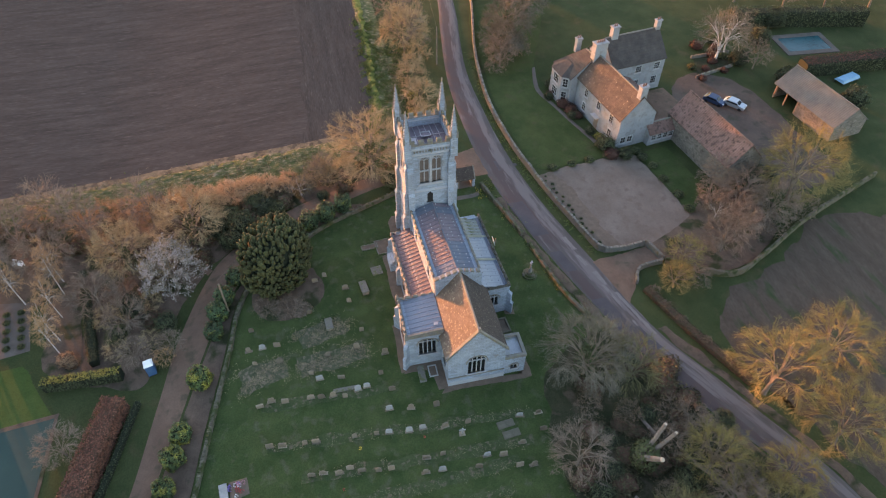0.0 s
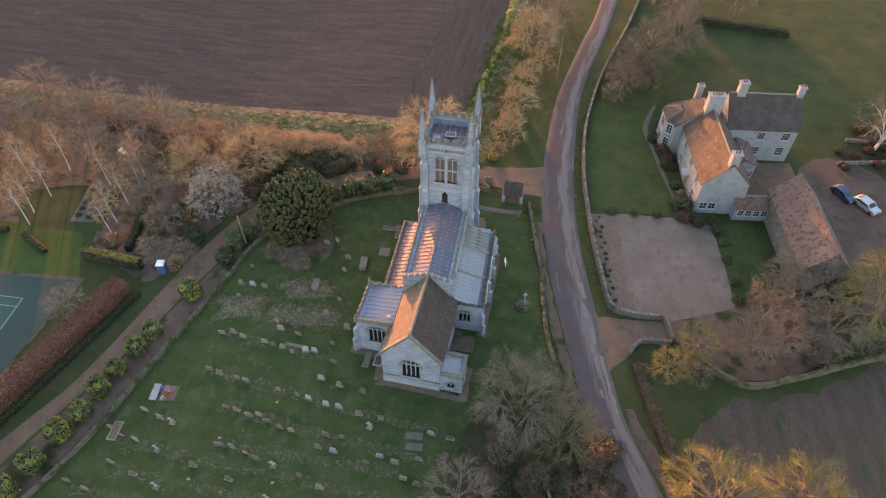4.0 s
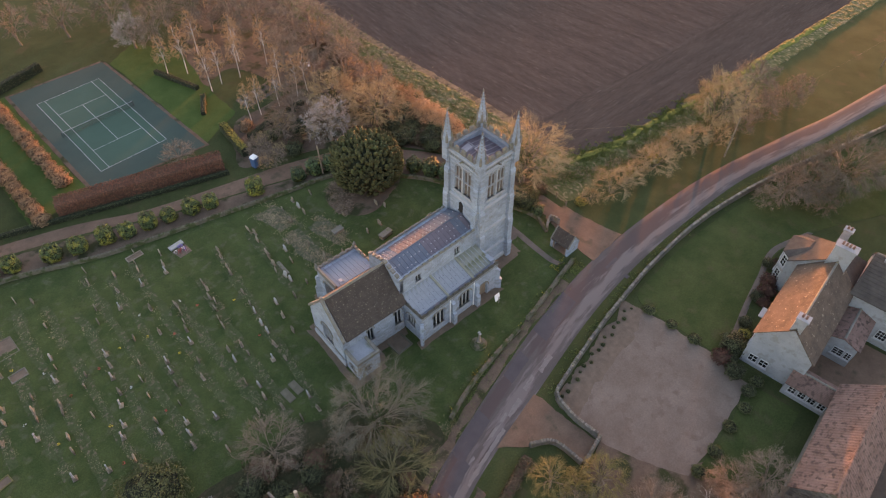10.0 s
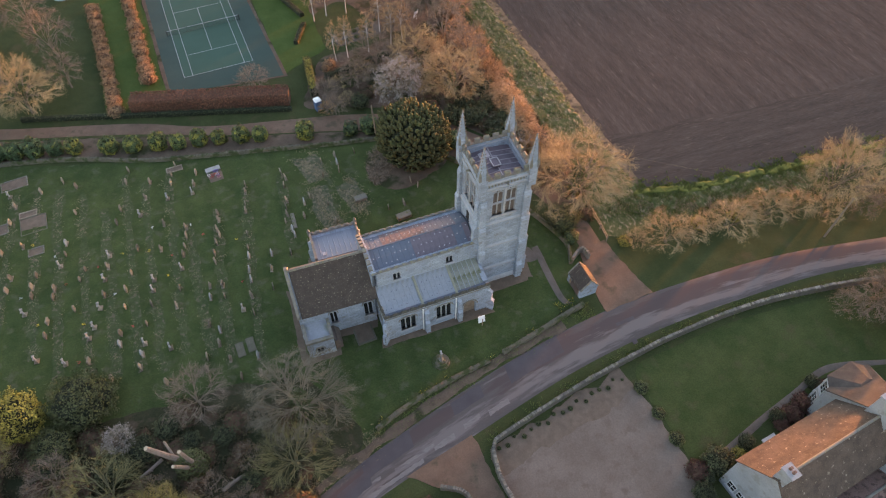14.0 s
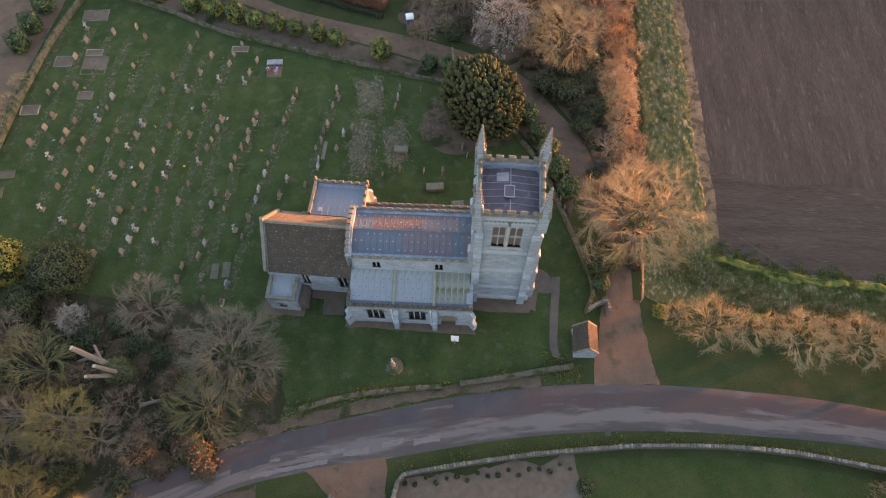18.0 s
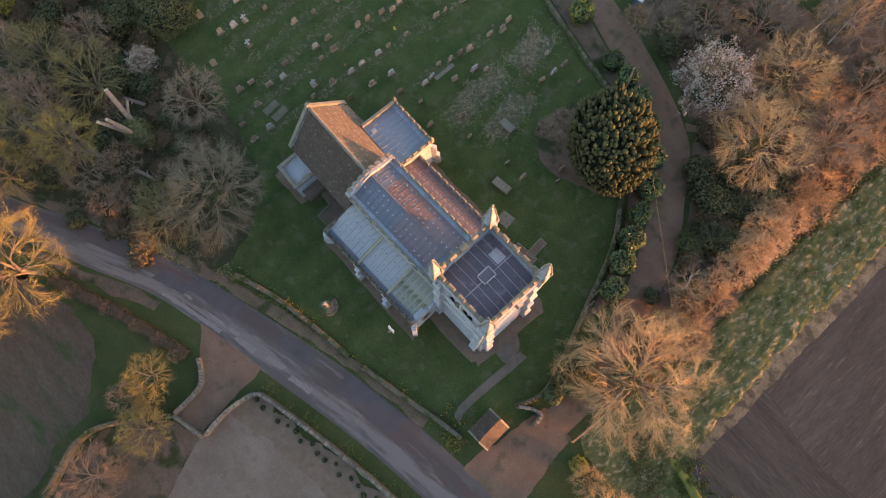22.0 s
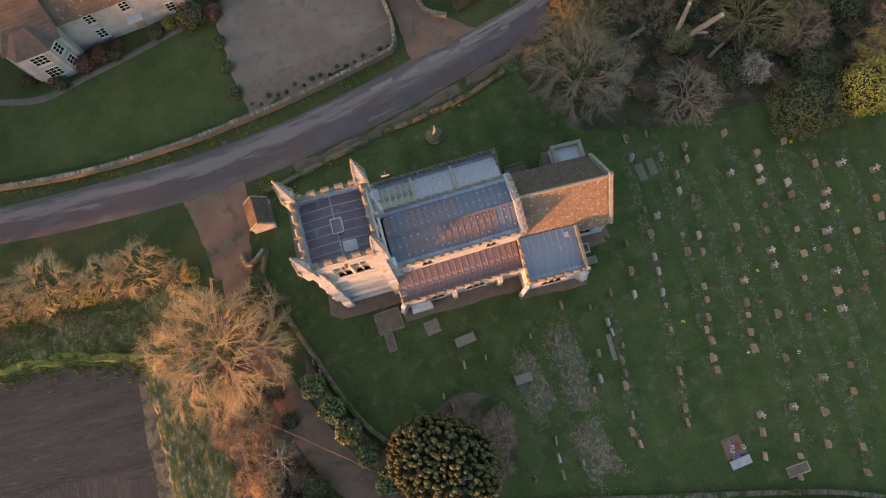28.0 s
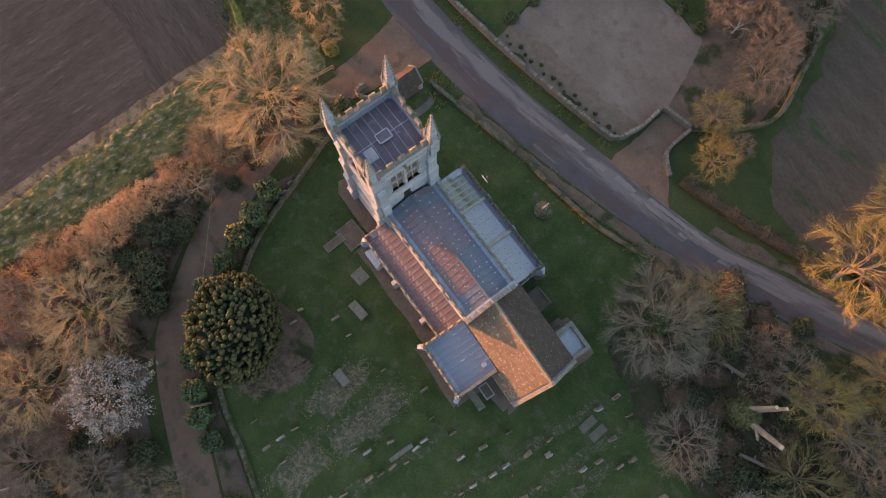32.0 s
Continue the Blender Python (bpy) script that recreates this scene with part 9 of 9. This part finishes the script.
HEADS = [head_mesh(w, h, t, k).mesh("stone", M["grave"]) for w, h, t, k in ((0.68, 0.98, 0.12, "round"), (0.74, 0.86, 0.13, "ogee"), (0.62, 0.95, 0.11, "point"), (0.78, 0.76, 0.14, "flat"), (0.55, 0.78, 0.10, "round"))]
HEAD_M = [head_mesh(w, h, t, k).mesh("stone", M["marble"]) for w, h, t, k in ((0.7, 0.85, 0.12, "round"), (0.75, 0.8, 0.12, "flat"))]
SHAPES = ["round-topped", "shouldered", "pointed", "square-topped", "small round-topped"]
XC = B().box(-0.08, 0.08, -0.06, 0.06, 0.25, 1.25).box(-0.34, 0.34, -0.055, 0.055, 0.82, 0.97).mesh("cross", M["marble"])
XB = B().box(-0.32, 0.32, -0.24, 0.24, -0.1, 0.14).box(-0.22, 0.22, -0.17, 0.17, 0.14, 0.28).mesh("plinth", M["grave"])
PL = B().box(-0.45, 0.45, -0.16, 0.16, -0.1, 0.1).mesh("plinth", M["grave"])
rg = random.Random(77)


def headstone(x, y):
    k = rg.randrange(5)
    z = lie(y) + 0.03
    white = rg.random() < 0.10
    m = Matrix.Translation((x, y, z)) @ rz(88 + rg.gauss(0, 5)) @ pose(0, 0, 0, rg.gauss(0, 4), rg.gauss(0, 2.5), 0)
    if white:
        t = thing("headstone", "white marble headstone on the churchyard grass", "headstone", m, "gravestones")
        part("stone", HEAD_M[k % 2], None, t)
        part("plinth", PL, None, t)
    else:
        t = thing("headstone", SHAPES[k] + " lichened limestone headstone on the grass", "headstone", m, "gravestones")
        part("stone", HEADS[k], None, t)
        if rg.random() < 0.4:
            part("plinth", PL, None, t)
    return t


def grave_cross(x, y):
    t = thing("grave_cross", "white stone grave cross on a stepped base", "grave cross", Matrix.Translation((x, y, lie(y) + 0.03)) @ rz(88 + rg.gauss(0, 5)), "gravestones")
    part("cross", XC, None, t)
    part("plinth", XB, None, t)


def stone_row(*places):
    for x, y in places:
        headstone(x, y)


def cross_row(*places):
    for x, y in places:
        grave_cross(x, y)

stone_row((10.8, -23.6))
stone_row((13.6, -24.0), (13.6, -22.4), (13.7, -20.7), (13.9, -10.7))
stone_row((15.6, -23.3), (16.0, -20.5), (16.5, -15.0), (16.2, -11.6))
stone_row((18.5, -17.1), (19.4, -16.2), (19.8, -13.8), (17.7, -8.5))
stone_row((21.3, -22.9), (20.9, -21.7), (21.4, -20.2), (21.5, -17.4), (21.8, -16.2), (22.3, -13.7), (20.3, -9.4))
stone_row((24.9, -9.2), (22.6, -8.5))
stone_row((26.3, -22.1), (26.5, -20.8), (26.8, -18.5), (26.9, -17.3), (27.3, -13.3), (25.3, -6.9), (25.6, -4.1))
stone_row((27.5, -11.0), (27.6, -9.7), (27.9, -7.6), (27.9, -6.1), (28.2, -3.8), (28.3, -1.3), (28.7, 4.3), (28.8, 6.4))
cross_row((29.4, -2.2))
stone_row((32.4, -26.8), (30.4, -18.1), (30.4, -16.9), (30.8, -15.3), (30.6, -14.2), (31.1, -13.1), (31.5, -11.4), (31.6, -10.1), (31.2, -6.4), (31.2, -4.7), (32.3, -0.3), (31.7, 3.7), (30.8, 6.3))
stone_row((35.0, -29.4), (32.9, -24.7), (34.5, -17.0), (34.6, -15.4), (34.9, -13.8), (32.7, -6.8), (32.8, -5.1), (33.3, -1.4), (32.6, 1.4), (34.1, 2.7), (34.3, 4.1))
cross_row((33.2, -23.1))
stone_row((35.6, -27.6), (35.8, -25.9), (37.2, -18.6), (35.2, -12.6), (36.1, -7.5), (36.7, -5.2))
cross_row((36.4, -23.1), (35.6, -10.5))
stone_row((38.5, -27.2), (39.2, -24.3), (37.8, -14.4), (39.4, -6.3), (38.5, 4.4))
cross_row((38.9, -9.8), (39.1, -8.3), (37.8, 0.2))
stone_row((41.2, -30.5), (41.6, -28.2), (42.4, -23.1), (40.5, -15.4), (41.4, -11.7), (42.1, -9.4), (42.3, -6.9), (40.1, -3.8), (40.8, 0.0), (41.1, 1.6))
cross_row((40.0, -21.2), (40.5, -1.3))
stone_row((42.9, -20.7), (44.1, -13.7), (44.6, -9.5), (42.9, -3.4), (43.1, -2.1), (44.1, 2.1))
cross_row((43.9, -15.4), (44.5, -11.8))
stone_row((46.7, -14.1), (47.3, -12.7), (46.4, -0.9))
cross_row((45.1, -7.8), (45.8, -5.3), (46.4, -4.0))
stone_row((49.8, -31.3), (48.0, -29.6), (48.0, -24.5), (49.0, -19.3), (49.0, -17.4), (47.9, -8.5))
cross_row((49.6, -15.7), (48.9, -1.5))
stone_row((52.5, -30.1), (52.3, -15.1), (50.2, -12.3), (50.3, -11.0), (50.8, -7.7), (51.0, -5.8))
cross_row((51.9, -2.9))
stone_row((54.2, -20.6), (52.7, -13.4), (52.7, -12.0))
cross_row((53.4, -9.7))
stone_row((55.6, -28.4), (56.0, -25.4), (56.6, -20.2), (57.2, -19.2), (55.2, -15.7), (55.5, -13.8), (56.4, -11.5))
cross_row((56.5, -30.7))

# small bunches of flowers laid at some graves
M["bunch_white"] = mat("white_cut_flowers", (0.55, 0.53, 0.48), (0.68, 0.66, 0.60), 2.0, 20.0, 0.8, 0.0, island=0.3)
M["bunch_red"] = mat("red_cut_flowers", (0.36, 0.06, 0.05), (0.45, 0.09, 0.07), 2.0, 20.0, 0.8, 0.0, island=0.3)
for x, y, k in ((33.9, -17.2, 0), (37.3, -9.9, 1), (41.6, -4.0, 2), (43.4, -9.2, 0), (46.9, -6.1, 1), (48.9, -12.5, 2), (51.9, -7.6, 1), (53.9, -12.2, 0), (36.6, -12.9, 2), (28.7, -12.9, 1), (32.6, -15.1, 2), (39.2, -14.6, 1), (45.2, -14.0, 2), (42.4, -15.2, 1), (50.2, -17.5, 0), (53.0, -20.4, 1), (28.9, -6.2, 2), (44.9, 1.9, 1), (38.6, -18.4, 0), (47.5, -1.2, 2)):
    fb = thing("flower_bunch", ("white", "yellow", "red")[k] + " cut flowers laid on a grave", "flowers", Matrix.Translation((x, y, lie(y) + 0.03)), "flowers on graves")
    pt, lf = B(), B()
    for j in range(14):
        d = rnd_dir(rd)
        pt.leaf(Vector((d.x * 0.16, d.y * 0.16, 0.2 + 0.06 * d.z)), rnd_dir(rd) + Vector((0, 0, 0.9)), 0.07, rd.uniform(0, 6))
        lf.spike(Vector((d.x * 0.05, d.y * 0.05, 0)), Vector((d.x * 0.2, d.y * 0.2, 0.2)), 0.02)
    part("blooms", pt, M[("bunch_white", "petal", "bunch_red")[k]], fb)
    part("stems", lf, M["green_blades"], fb)

# low worn stones in rows near the chapel, ledgers, chest tombs and kerbs
stone_row((21.6, -11.2), (21.8, -12.2), (21.9, -15.0), (-7.0, -8.0), (-6.6, -9.2), (7.0, -11.8), (9.2, -11.6), (4.4, -14.2), (5.0, -15.4), (9.8, -16.6))


def ledger(label, x, y, w, d, h, turn=0.0, mt="ledger", kerb=False):
    t = thing("chest_tomb" if h > 0.3 else "ledger_stone", label, "tomb" if h > 0.3 else "grave slab", Matrix.Translation((x, y, lie(y) + 0.03)) @ rz(turn))
    if kerb:
        for a, b, c, e in ((-w / 2, w / 2, -d / 2, -d / 2 + 0.12), (-w / 2, w / 2, d / 2 - 0.12, d / 2), (-w / 2, -w / 2 + 0.12, -d / 2 + 0.12, d / 2 - 0.12), (w / 2 - 0.12, w / 2, -d / 2 + 0.12, d / 2 - 0.12)):
            part("kerb", B().box(a, b, c, e, -0.1, h), M[mt], t)
        part("filling", B().box(-w / 2 + 0.12, w / 2 - 0.12, -d / 2 + 0.12, d / 2 - 0.12, -0.1, h * 0.4), M["soil"], t)
    else:
        if h > 0.3:
            part("chest", B().box(-w / 2 + 0.1, w / 2 - 0.1, -d / 2 + 0.1, d / 2 - 0.1, -0.1, h - 0.12), M["grave"], t)
        part("slab", B().hexa([(-w / 2, -d / 2, max(h - 0.12, -0.05)), (w / 2, -d / 2, max(h - 0.12, -0.05)), (-w / 2, d / 2, max(h - 0.12, -0.05)), (w / 2, d / 2, max(h - 0.12, -0.05)), (-w / 2 + 0.04, -d / 2 + 0.04, h), (w / 2 - 0.04, -d / 2 + 0.04, h), (-w / 2 + 0.04, d / 2 - 0.04, h), (w / 2 - 0.04, d / 2 - 0.04, h)]), M[mt], t)
    return t


ledger("mossy chest tomb on the grass south of the nave", 7.7, -9.5, 2.0, 0.95, 0.65, 8)
ledger("pale kerbed grave beside the tower", 0.6, -7.8, 2.2, 0.9, 0.14, 95, "ledger", True)
ledger("mossy kerbed grave plot beside the tower", 0.9, -5.9, 2.6, 2.2, 0.12, 6, "ledger", True)
ledger("worn slab let into the grass by the south aisle", 4.9, -7.5, 1.5, 1.4, 0.07, 8)
ledger("kerbed grave against the chancel wall", 21.2, -3.6, 1.5, 1.0, 0.16, 0, "marble", True)
ledger("dark slab against the chancel wall", 21.3, -4.9, 2.2, 0.8, 0.1, 0)
ledger("mossy twin ledger stones", 29.3, 2.6, 0.9, 1.9, 0.09, 6, "drip_kerb")
ledger("mossy twin ledger stones", 30.5, 2.9, 0.9, 1.9, 0.09, 6, "drip_kerb")
ledger("old chest tomb in thin grass", 12.2, -14.4, 1.7, 0.9, 0.5, 5)
ledger("long low line of fallen gravestones", 21.3, -13.6, 0.5, 2.6, 0.12, 0)
ledger("kerbed grave near the drive", 35.2, -28.8, 2.2, 1.0, 0.12, 5, "grave", True)
ledger("pale kerbed graves at the churchyard edge", 56.2, -33.2, 3.4, 2.0, 0.12, 8, "ledger", True)
ledger("stone-kerbed grave in the long rows", 58.6, -16.4, 2.3, 1.5, 0.14, 8, "grave", True)
ledger("stone-kerbed grave in the long rows", 52.6, -19.3, 1.9, 1.3, 0.12, 5, "ledger", True)
ledger("mossy kerbed plot under thin grass", 53.2, -24.3, 3.2, 3.0, 0.10, 6, "drip_kerb", True)
ledger("low kerbed grave yellow with moss", 58.4, -4.4, 2.2, 1.4, 0.12, 12, "ledger_moss", True)
ledger("low kerbed grave yellow with moss", 57.8, -7.0, 2.0, 1.1, 0.12, 12, "ledger_moss", True)
ledger("kerbed grave in the long rows", 57.4, -24.6, 2.4, 1.8, 0.12, 5, "ledger", True)
ledger("kerbed grave in the long rows", 54.0, -26.5, 2.2, 1.1, 0.12, 5, "grave", True)
new_grave = thing("flower_grave", "recent grave heaped with wreaths and a white ledger", "grave", Matrix.Translation((30.0, -25.9, lie(-25.9) + 0.03)) @ rz(8))
part("ledger", B().box(-1.0, 1.0, -1.35, -0.55, 0.0, 0.18), M["marble"], new_grave)
part("mound", B().hexa([(-1.0, -0.4, 0), (1.0, -0.4, 0), (-1.0, 1.6, 0), (1.0, 1.6, 0), (-0.7, -0.1, 0.25), (0.7, -0.1, 0.25), (-0.7, 1.3, 0.25), (0.7, 1.3, 0.25)]), M["soil"], new_grave)
FLOWERS = [mat(n, c, tuple(v * 0.8 for v in c), 2.0, 20.0, 0.8, 0.0, island=0.3) for n, c in (("violet_petals", (0.22, 0.16, 0.42)), ("white_petals", (0.75, 0.72, 0.70)), ("red_petals", (0.42, 0.05, 0.05)), ("pink_petals", (0.55, 0.25, 0.30)))]
rf = random.Random(3)
for i in range(12):
    b = B()
    cx, cy = rf.uniform(-0.8, 0.8), rf.uniform(-0.35, 1.4)
    for j in range(40):
        b.leaf(Vector((cx, cy, 0.3)) + rnd_dir(rf) * 0.2, rnd_dir(rf), 0.07, rf.uniform(0, 6))
    part("wreath", b, FLOWERS[i % 4], new_grave)
